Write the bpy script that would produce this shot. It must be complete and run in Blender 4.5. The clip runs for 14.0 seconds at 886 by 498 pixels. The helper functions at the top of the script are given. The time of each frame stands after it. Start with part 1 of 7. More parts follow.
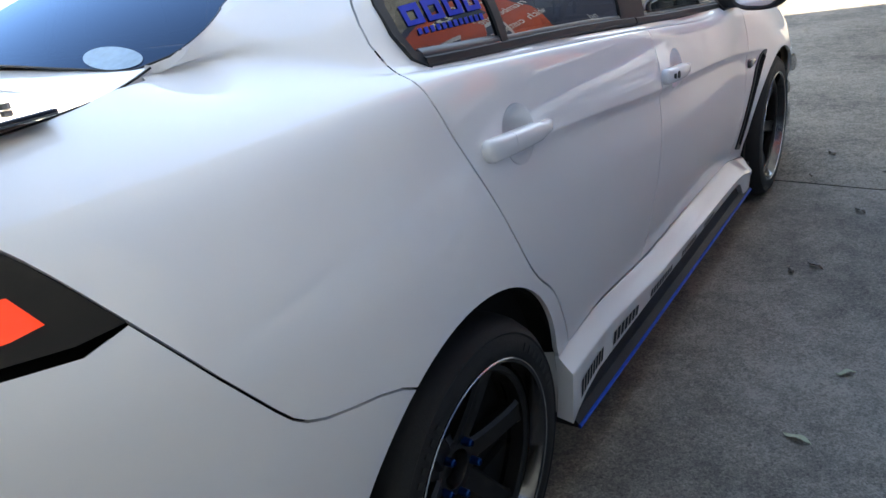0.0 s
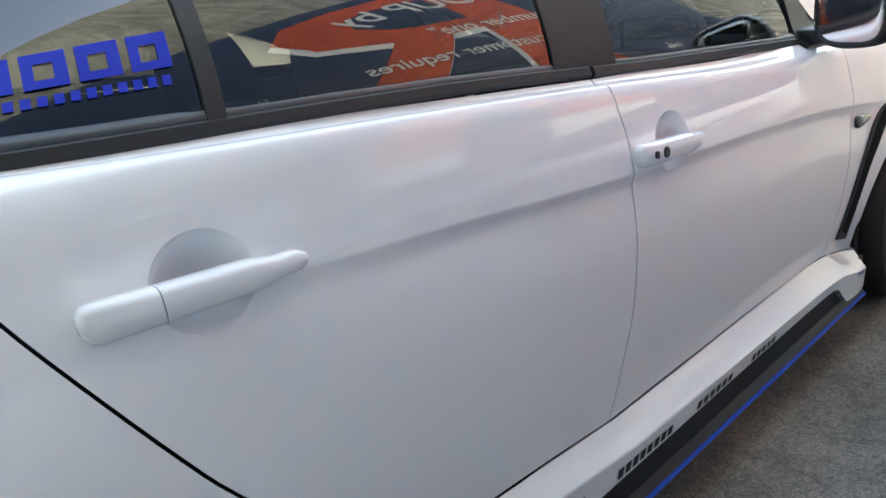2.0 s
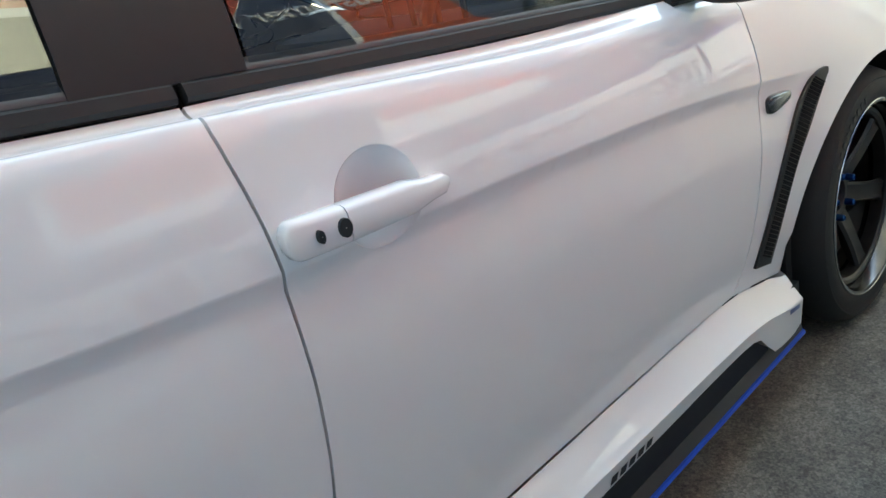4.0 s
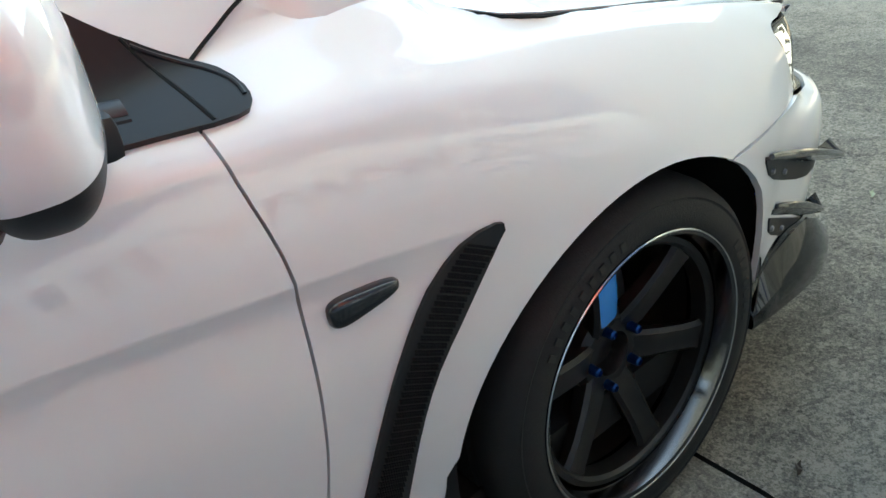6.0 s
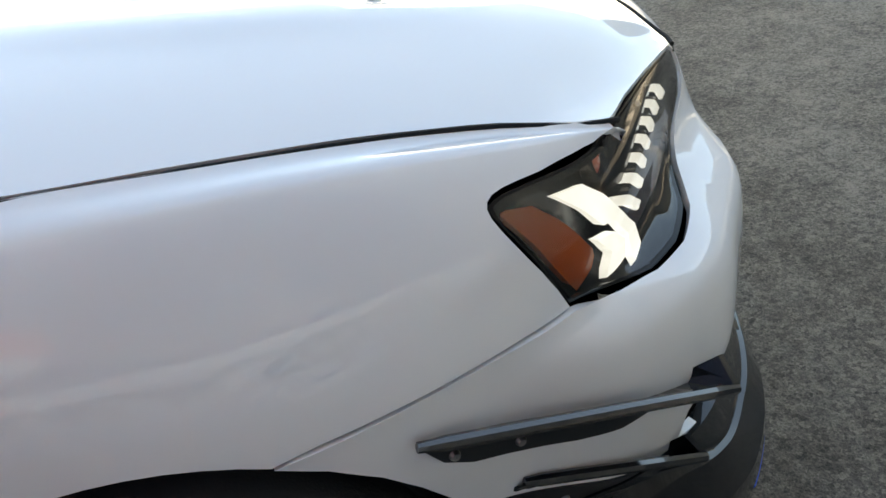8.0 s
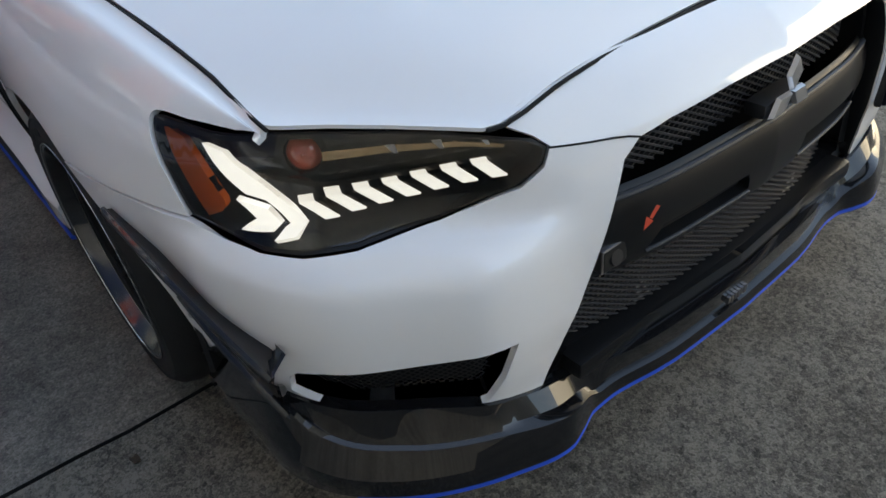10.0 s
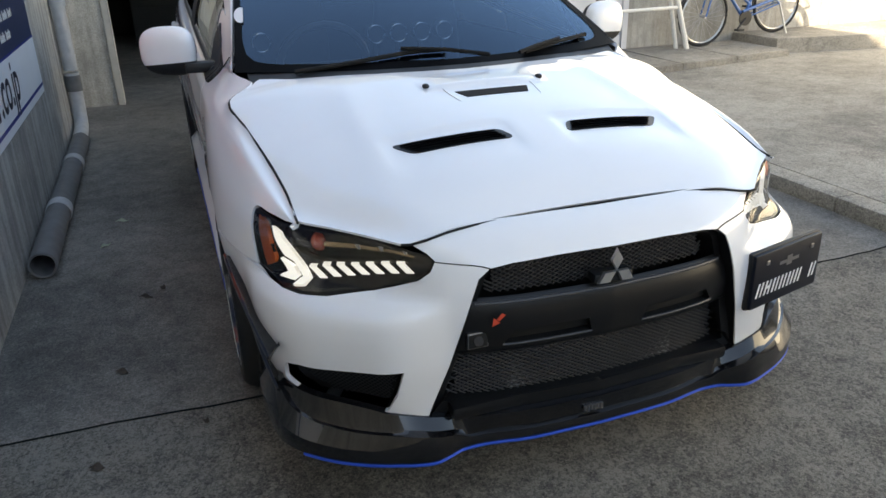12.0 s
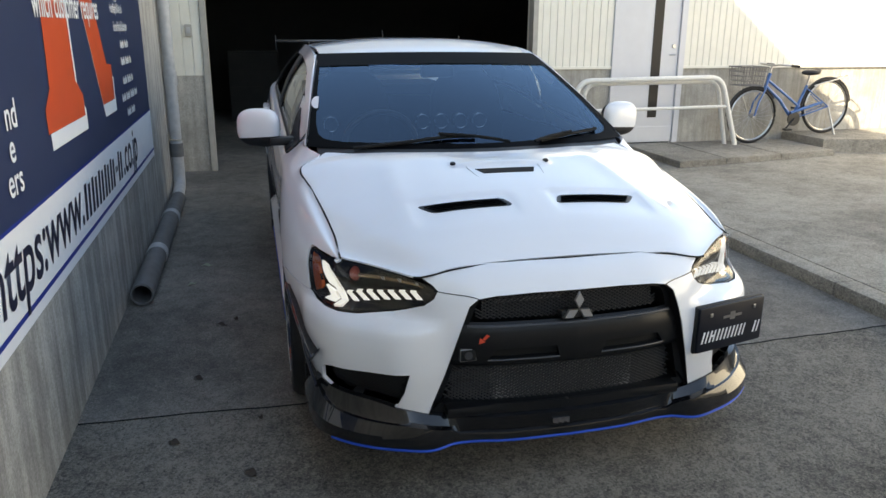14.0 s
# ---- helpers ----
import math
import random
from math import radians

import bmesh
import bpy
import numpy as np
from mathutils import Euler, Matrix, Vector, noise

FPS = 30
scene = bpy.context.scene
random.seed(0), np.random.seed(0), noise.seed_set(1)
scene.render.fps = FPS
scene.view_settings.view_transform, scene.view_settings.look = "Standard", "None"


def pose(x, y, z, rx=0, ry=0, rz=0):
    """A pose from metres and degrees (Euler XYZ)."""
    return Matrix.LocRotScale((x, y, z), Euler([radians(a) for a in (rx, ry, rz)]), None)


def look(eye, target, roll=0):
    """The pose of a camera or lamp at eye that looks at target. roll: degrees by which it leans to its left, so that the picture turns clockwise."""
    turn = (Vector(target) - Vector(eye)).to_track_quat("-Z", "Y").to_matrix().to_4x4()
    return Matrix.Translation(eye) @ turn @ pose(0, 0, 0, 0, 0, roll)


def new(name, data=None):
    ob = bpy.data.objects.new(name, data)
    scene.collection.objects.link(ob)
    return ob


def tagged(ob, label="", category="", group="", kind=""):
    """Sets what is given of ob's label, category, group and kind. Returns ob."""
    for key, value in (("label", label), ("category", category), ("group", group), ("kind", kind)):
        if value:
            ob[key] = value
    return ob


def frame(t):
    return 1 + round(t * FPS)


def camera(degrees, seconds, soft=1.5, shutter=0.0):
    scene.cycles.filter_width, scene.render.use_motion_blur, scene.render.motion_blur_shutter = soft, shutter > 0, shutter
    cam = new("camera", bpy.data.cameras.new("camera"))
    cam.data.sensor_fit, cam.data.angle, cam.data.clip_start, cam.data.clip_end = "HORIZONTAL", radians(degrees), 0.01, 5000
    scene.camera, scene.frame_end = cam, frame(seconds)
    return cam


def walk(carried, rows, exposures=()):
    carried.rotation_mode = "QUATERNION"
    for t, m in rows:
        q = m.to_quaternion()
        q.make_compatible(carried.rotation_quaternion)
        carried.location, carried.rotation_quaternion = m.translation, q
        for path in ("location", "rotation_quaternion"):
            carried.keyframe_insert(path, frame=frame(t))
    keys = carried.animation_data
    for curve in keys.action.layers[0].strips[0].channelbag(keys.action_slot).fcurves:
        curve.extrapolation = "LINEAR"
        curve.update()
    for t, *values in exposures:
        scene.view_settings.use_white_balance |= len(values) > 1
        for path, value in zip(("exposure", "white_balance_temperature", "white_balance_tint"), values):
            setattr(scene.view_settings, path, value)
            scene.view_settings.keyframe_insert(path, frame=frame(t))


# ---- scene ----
cam = camera(60.8, 14.0)
PATH = [
    (0, (1.547, -0.992, 1.327), (0.474, 0.505, 0.549), -7.1),
    (0.5, (1.585, -0.742, 1.299), (0.378, 0.634, 0.492), -8.2),
    (1, (1.62, -0.515, 1.273), (0.35, 0.826, 0.506), -5.9),
    (1.5, (1.619, -0.294, 1.231), (0.2, 0.887, 0.461), -8.0),
    (2, (1.642, -0.064, 1.225), (0.206, 1.161, 0.562), -8.5),
    (2.2, (1.655, 0.014, 1.218), (0.206, 1.216, 0.544), -9.6),
    (4.3, (1.511, 0.901, 1.114), (0.08, 2.072, 0.349), -13.3),
    (4.5, (1.526, 1.015, 1.118), (0.103, 2.171, 0.319), -13.0),
    (5, (1.519, 1.273, 1.127), (0.068, 2.345, 0.263), -12.6),
    (5.5, (1.498, 1.562, 1.125), (0.122, 2.707, 0.232), -10.4),
    (6, (1.515, 1.848, 1.129), (0.06, 2.85, 0.19), -9.9),
    (6.5, (1.52, 2.121, 1.123), (-0.006, 3.017, 0.191), -11.1),
    (7, (1.503, 2.398, 1.134), (-0.028, 3.292, 0.209), -11.7),
    (7.5, (1.454, 2.66, 1.095), (-0.131, 3.37, 0.103), -11.9),
    (8, (1.4, 2.96, 1.106), (-0.274, 3.222, 0.042), -13.7),
    (8.5, (1.303, 3.263, 1.132), (-0.312, 3.032, -0.024), -11.6),
    (9, (1.238, 3.592, 1.141), (-0.232, 2.829, 0.021), -7.6),
    (9.2, (1.207, 3.697, 1.143), (-0.131, 2.787, -0.032), -6.9),
    (11.3, (0.915, 4.7, 1.337), (0.302, 3.033, 0.417), -3.4),
    (11.5, (0.93, 4.781, 1.358), (0.313, 3.069, 0.527), -2.7),
    (12, (0.973, 5.047, 1.406), (0.354, 3.306, 0.64), -1.5),
    (12.5, (0.941, 5.225, 1.424), (0.408, 3.414, 0.762), -1.4),
    (13, (0.917, 5.414, 1.455), (0.391, 3.587, 0.836), 0.6),
    (13.5, (0.944, 5.599, 1.481), (0.473, 3.744, 0.9), -0.3),
    (14, (0.976, 5.679, 1.495), (0.508, 3.818, 0.931), 0.3),
]
walk(cam, [(t, look(eye, target, roll)) for t, eye, target, roll in PATH], exposures=[(0, 3.06, 8300, 10), (1, 3.48, 8700, 9), (2, 3.63, 9400, 5), (4.3, 3.58, 9600, -3), (5, 3.53, 9700, -6), (6, 3.41, 9400, -4), (6.5, 3.26, 9300, -2), (7, 2.91, 9100, 1), (8, 2.36, 8900, 6), (9, 2.13, 8600, 8), (11.5, 2.15, 8800, 10), (14, 1.98, 8500, 9)])
import functools

from mathutils import geometry

# ---- light ----
SUN_TO = Vector((0.80, 0.50, 0.634))
world = bpy.data.worlds.new("sky")
scene.world = world
world.use_nodes = True
wn = world.node_tree.nodes
sky = wn.new("ShaderNodeTexSky")
sky.sky_type = "NISHITA"
sky.sun_disc = False
sky.sun_elevation = math.asin(SUN_TO.normalized().z)
sky.sun_rotation = math.atan2(SUN_TO.x, SUN_TO.y)
sky.air_density, sky.dust_density, sky.ozone_density = 1.0, 0.7, 1.3
wn["Background"].inputs["Strength"].default_value = 0.15
world.node_tree.links.new(sky.outputs["Color"], wn["Background"].inputs["Color"])
sun = new("sun", bpy.data.lights.new("sun", "SUN"))
sun.data.energy, sun.data.angle, sun.data.color = 4.8, radians(0.55), (1.0, 0.95, 0.88)
sun.matrix_world = look(SUN_TO * 20, (0, 0, 0))


# ---- materials ----
def material(name, color, rough=0.5, metal=0.0, coat=0.0, coat_rough=0.03, spread=0.0, scale=20.0, bump=0.0, bump_scale=120.0, spec=0.5, emit=0.0, dark=None):
    """A principled material with broad and fine variation of its colour, and a fine relief."""
    m = bpy.data.materials.new(name)
    m.use_nodes = True
    nt = m.node_tree
    p = nt.nodes["Principled BSDF"]
    p.inputs["Base Color"].default_value = (*color, 1)
    p.inputs["Roughness"].default_value = rough
    p.inputs["Metallic"].default_value = metal
    p.inputs["Coat Weight"].default_value = coat
    p.inputs["Coat Roughness"].default_value = coat_rough
    p.inputs["Specular IOR Level"].default_value = spec
    if emit:
        p.inputs["Emission Color"].default_value = (*color, 1)
        p.inputs["Emission Strength"].default_value = emit
    if spread or bump:
        tc = nt.nodes.new("ShaderNodeTexCoord")
    if spread:
        fine = nt.nodes.new("ShaderNodeTexNoise")
        fine.inputs["Scale"].default_value, fine.inputs["Detail"].default_value = scale, 8
        broad = nt.nodes.new("ShaderNodeTexNoise")
        broad.inputs["Scale"].default_value, broad.inputs["Detail"].default_value = scale / 14, 5
        nt.links.new(tc.outputs["Object"], fine.inputs["Vector"])
        nt.links.new(tc.outputs["Object"], broad.inputs["Vector"])
        add = nt.nodes.new("ShaderNodeMath")
        add.operation = "ADD"
        nt.links.new(fine.outputs["Fac"], add.inputs[0])
        nt.links.new(broad.outputs["Fac"], add.inputs[1])
        ramp = nt.nodes.new("ShaderNodeMapRange")
        ramp.inputs["From Min"].default_value, ramp.inputs["From Max"].default_value = 0.62, 1.38
        nt.links.new(add.outputs[0], ramp.inputs["Value"])
        mix = nt.nodes.new("ShaderNodeMix")
        mix.data_type = "RGBA"
        lo = dark or tuple(c * (1 - spread) for c in color)
        hi = tuple(min(1, c * (1 + spread * 0.6)) for c in color)
        mix.inputs["A"].default_value, mix.inputs["B"].default_value = (*lo, 1), (*hi, 1)
        nt.links.new(ramp.outputs["Result"], mix.inputs["Factor"])
        nt.links.new(mix.outputs["Result"], p.inputs["Base Color"])
    if bump:
        n = nt.nodes.new("ShaderNodeTexNoise")
        n.inputs["Scale"].default_value, n.inputs["Detail"].default_value = bump_scale, 6
        nt.links.new(tc.outputs["Object"], n.inputs["Vector"])
        b = nt.nodes.new("ShaderNodeBump")
        b.inputs["Strength"].default_value, b.inputs["Distance"].default_value = bump, 0.004
        nt.links.new(n.outputs["Fac"], b.inputs["Height"])
        nt.links.new(b.outputs["Normal"], p.inputs["Normal"])
    return m


def glass(name, color, rough=0.0, ior=1.65, sheen=(1, 1, 1)):
    """A thin pane: what lies behind shows through its tint, and it mirrors by its slope to the view."""
    m = bpy.data.materials.new(name)
    m.use_nodes = True
    nt = m.node_tree
    nt.nodes.remove(nt.nodes["Principled BSDF"])
    see, gloss, fres, mix = (nt.nodes.new(k) for k in ("ShaderNodeBsdfTransparent", "ShaderNodeBsdfGlossy", "ShaderNodeFresnel", "ShaderNodeMixShader"))
    see.inputs["Color"].default_value = (*color, 1)
    gloss.inputs["Roughness"].default_value = rough
    gloss.inputs["Color"].default_value = (*sheen, 1)
    fres.inputs["IOR"].default_value = ior
    nt.links.new(fres.outputs["Fac"], mix.inputs["Fac"])
    nt.links.new(see.outputs["BSDF"], mix.inputs[1])
    nt.links.new(gloss.outputs["BSDF"], mix.inputs[2])
    nt.links.new(mix.outputs["Shader"], nt.nodes["Material Output"].inputs["Surface"])
    return m


M_PAINT = material("white_pearl_paint", (0.845, 0.845, 0.856), 0.55, 0, 1.0, 0.004, 0.015, 6, spec=0.15)
M_PAINT.node_tree.nodes["Principled BSDF"].inputs["Coat IOR"].default_value = 1.66
M_BLACK = material("matt_black_plastic", (0.012, 0.012, 0.0135), 0.5, spread=0.25, scale=60, bump=0.08, bump_scale=900)
M_GLOSS = material("gloss_black", (0.012, 0.012, 0.014), 0.12, 0, 0.8, spread=0.2, scale=30)
M_LAMPBLACK = material("smoked_lamp_black", (0.006, 0.006, 0.007), 0.16, spec=0.3)
M_SAIL = material("black_mirror_foot", (0.009, 0.009, 0.011), 0.38, spec=0.35, spread=0.2, scale=40)
M_CARBON = material("lacquered_carbon", (0.006, 0.006, 0.007), 0.25, coat=1.0, coat_rough=0.015, spread=0.4, scale=240, spec=0.15)
M_CARBON.node_tree.nodes["Principled BSDF"].inputs["Coat IOR"].default_value = 1.5
M_SATIN = material("satin_black_plastic", (0.008, 0.0083, 0.0092), 0.34, spread=0.15, scale=40, spec=0.3)
M_TRIM = material("window_trim_black", (0.014, 0.0145, 0.016), 0.6, spread=0.2, scale=40)
# near black, also painted in for the shade of gaps, cavities and holes
M_DARK = material("underbody_and_shade_black", (0.004, 0.004, 0.004), 0.9, spread=0.3, scale=30)
M_BLUE = material("blue_edge_film", (0.003, 0.065, 0.46), 0.45, spec=0.25)
M_TYRE = material("tyre_rubber", (0.008, 0.008, 0.0085), 0.7, spread=0.3, scale=50, bump=0.25, bump_scale=300)
M_RIM = material("dark_bronze_rim", (0.028, 0.027, 0.028), 0.32, 0.6, spread=0.2, scale=40)
M_RIMLIP = material("machined_rim_lip", (0.11, 0.11, 0.115), 0.13, 1.0, spread=0.1, scale=30)
M_NUT = material("blue_anodised", (0.012, 0.08, 0.26), 0.35, 0.9)
M_RED = material("brake_red", (0.45, 0.03, 0.02), 0.4, coat=0.3)
M_STEEL = material("brake_steel", (0.35, 0.35, 0.36), 0.35, 1.0, spread=0.25, scale=60)
M_CHROME = material("chrome", (0.78, 0.78, 0.8), 0.08, 1.0)
M_GLASS = glass("clear_lens", (.94, .94, .94), ior=1.5)
# sheen: the mirrored sky's blue is put into the gloss of two panes
M_WIN = glass("windscreen_glass", (0.62, 0.70, 0.74), ior=1.74, sheen=(.50, .74, 1.0))
M_TINT = glass("tinted_glass", (0.06, 0.065, 0.07), ior=1.8)
M_REAR = glass("rear_window_glass", (0.05, 0.055, 0.06), ior=1.5, sheen=(.30, .49, .78))
M_SIDE = glass("door_glass", (0.44, 0.48, 0.48), ior=1.75)
M_AMBER = material("amber_reflector", (0.55, 0.10, 0.015), 0.25, coat=0.6)
M_DRL = material("white_light_guide", (0.80, 0.87, 0.95), 0.3, emit=0.20)
M_SEAT = material("dark_cloth", (0.015, 0.015, 0.018), 0.9, spread=0.3, scale=80)
M_PLATE = material("navy_plate", (0.005, 0.007, 0.014), 0.4, spread=0.1, spec=0.3)
M_WHITE = material("white_print", (0.8, 0.8, 0.8), 0.5)


# ---- mesh helpers ----
cdt = geometry.delaunay_2d_cdt


def mesh_object(name, verts, faces, mat, parent=None, label="", smooth=True):
    me = bpy.data.meshes.new(name)
    me.from_pydata([tuple(v) for v in verts], [], faces)
    me.materials.append(mat)
    if smooth:
        me.shade_smooth()
    ob = new(name, me)
    if parent:
        ob.parent = parent
    if label:
        ob["label"] = label
    return ob


def part(name, bm, mat, parent=None, label="", smooth=False):
    """Links a bmesh as one mesh object under a thing or a part."""
    me = bpy.data.meshes.new(name)
    bm.to_mesh(me)
    bm.free()
    me.materials.append(mat)
    if smooth:
        me.shade_smooth()
        me.set_sharp_from_angle(angle=radians(35))
    ob = new(name, me)
    if parent:
        ob.parent = parent
    if label:
        ob["label"] = label
    return ob


def thing(name, label, category, at=(0, 0, 0), group="", kind=""):
    e = new(name)
    e.empty_display_size = 0.2
    e.location = at
    return tagged(e, label, category, group, kind)


def add_box(bm, x0, x1, y0, y1, z0, z1, bevel=0.0, m=None):
    c = bmesh.ops.create_cube(bm, size=1.0)["verts"]
    for v in c:
        v.co = Vector(((x0 + x1) / 2 + v.co.x * (x1 - x0), (y0 + y1) / 2 + v.co.y * (y1 - y0), (z0 + z1) / 2 + v.co.z * (z1 - z0)))
        if m:
            v.co = m @ v.co
    if bevel:
        es = list({e for v in c for e in v.link_edges})
        bmesh.ops.bevel(bm, geom=es, offset=bevel, segments=2, affect="EDGES", profile=0.6)
    return bm


def box(x0, x1, y0, y1, z0, z1, bevel=0.0, m=None):
    return add_box(bmesh.new(), x0, x1, y0, y1, z0, z1, bevel, m)


def sweep(bm, pts, radius, n=8, closed=False):
    """A round tube along points; radius may be one number or one for each point."""
    pts = [Vector(p) for p in pts]
    rings = []
    up = Vector((0, 0, 1))
    for i, p in enumerate(pts):
        a = pts[i - 1] if (i > 0 or closed) else p
        b = pts[(i + 1) % len(pts)] if (i < len(pts) - 1 or closed) else p
        d = (b - a).normalized()
        s = d.cross(up)
        if s.length < 0.05:
            s = d.cross(Vector((0, 1, 0)))
        s.normalize()
        q = s.cross(d)
        r = radius[i] if isinstance(radius, (list, tuple)) else radius
        rings.append([bm.verts.new(p + (s * math.cos(t) + q * math.sin(t)) * r) for t in (k * 2 * math.pi / n for k in range(n))])
    count = len(pts) if closed else len(pts) - 1
    for i in range(count):
        A, B = rings[i], rings[(i + 1) % len(pts)]
        for k in range(n):
            bm.faces.new((A[k], A[(k + 1) % n], B[(k + 1) % n], B[k]))
    if not closed:
        bm.faces.new(rings[0][::-1])
        bm.faces.new(rings[-1])
    return bm


def rounded(pts, r=0.08, n=5):
    """A polyline with its corners rounded."""
    pts = [Vector(p) for p in pts]
    out = [pts[0]]
    for a, b, c in zip(pts, pts[1:], pts[2:]):
        u, w = (a - b), (c - b)
        k = min(r, u.length * 0.49, w.length * 0.49)
        p, q = b + u.normalized() * k, b + w.normalized() * k
        for i in range(n + 1):
            t = i / n
            out.append(p * (1 - t) ** 2 + b * 2 * t * (1 - t) + q * t * t)
    return out + [pts[-1]]


def lathe(bm, profile, n=48, centre=(0, 0, 0), closed=False):
    """Turns a profile of (axial x, radius) round the x axis through centre."""
    c = Vector(centre)
    rings = []
    for ax, r in profile:
        rings.append([bm.verts.new(c + Vector((ax, r * math.cos(t), r * math.sin(t)))) for t in (k * 2 * math.pi / n for k in range(n))])
    for A, B in zip(rings, rings[1:] + ([rings[0]] if closed else [])):
        for k in range(n):
            bm.faces.new((A[k], B[k], B[(k + 1) % n], A[(k + 1) % n]))
    return bm


def pchip(xs, ys):
    """A smooth curve through knots that never overshoots them."""
    xs, ys = np.asarray(xs, float), np.asarray(ys, float)
    h, d = np.diff(xs), np.diff(ys) / np.diff(xs)
    s = np.zeros(len(xs))
    for i in range(1, len(xs) - 1):
        if d[i - 1] * d[i] > 0:
            w1, w2 = 2 * h[i] + h[i - 1], h[i] + 2 * h[i - 1]
            s[i] = (w1 + w2) / (w1 / d[i - 1] + w2 / d[i])
    s[0], s[-1] = d[0], d[-1]

    def f(x):
        i = int(min(max(np.searchsorted(xs, x) - 1, 0), len(h) - 1))
        t = (x - xs[i]) / h[i]
        if t < 0:
            return ys[0] + s[0] * (x - xs[0])
        if t > 1:
            return ys[-1] + s[-1] * (x - xs[-1])
        t2, t3 = t * t, t * t * t
        return (2 * t3 - 3 * t2 + 1) * ys[i] + (t3 - 2 * t2 + t) * h[i] * s[i] + (-2 * t3 + 3 * t2) * ys[i + 1] + (t3 - t2) * h[i] * s[i + 1]
    return f


def catmull(vals, v):
    """Value at the fractional index v of a row of knots."""
    n = len(vals)
    i = int(min(max(math.floor(v), 0), n - 2))
    t = v - i
    p1, p2 = vals[i], vals[i + 1]
    p0 = vals[i - 1] if i > 0 else 2 * p1 - p2
    p3 = vals[i + 2] if i + 2 < n else 2 * p2 - p1
    return 0.5 * (2 * p1 + (p2 - p0) * t + (2 * p0 - 5 * p1 + 4 * p2 - p3) * t * t + (3 * p1 - p0 - 3 * p2 + p3) * t ** 3)


def inside(p, poly):
    hit = False
    for (x0, y0), (x1, y1) in zip(poly, poly[1:] + poly[:1]):
        if (y0 > p[1]) != (y1 > p[1]) and p[0] < (x1 - x0) * (p[1] - y0) / (y1 - y0) + x0:
            hit = not hit
    return hit


def dense(poly, step):
    out = []
    for a, b in zip(poly, poly[1:] + poly[:1]):
        n = max(1, int(math.ceil(math.hypot(b[0] - a[0], b[1] - a[1]) / step)))
        out += [(a[0] + (b[0] - a[0]) * i / n, a[1] + (b[1] - a[1]) * i / n) for i in range(n)]
    return out


def area(poly):
    return sum(a[0] * b[1] - b[0] * a[1] for a, b in zip(poly, poly[1:] + poly[:1])) / 2


def shrink(poly, gap):
    """Moves the outline of a polygon inwards (or outwards, gap < 0)."""
    if area(poly) < 0:
        poly = poly[::-1]
    out, n = [], len(poly)
    for i in range(n):
        a, b, c = (Vector(poly[k % n]) for k in (i - 1, i, i + 1))
        u, w = (b - a), (c - b)
        if u.length < 1e-9 or w.length < 1e-9:
            out.append(tuple(b))
            continue
        nu, nw = Vector((-u.y, u.x)).normalized(), Vector((-w.y, w.x)).normalized()
        m = nu + nw
        k = min(2.0, 2 / max(m.length_squared, 0.2))
        out.append(tuple(b + m * gap * k))
    return out


def smooth_line(pts, step=0.03):
    """A Catmull-Rom line through 2D points, finely divided."""
    xs, ys = [p[0] for p in pts], [p[1] for p in pts]
    out = []
    for i in range(len(pts) - 1):
        n = max(1, int(math.hypot(xs[i + 1] - xs[i], ys[i + 1] - ys[i]) / step))
        out += [(catmull(xs, i + k / n), catmull(ys, i + k / n)) for k in range(n)]
    return out + [tuple(pts[-1])]


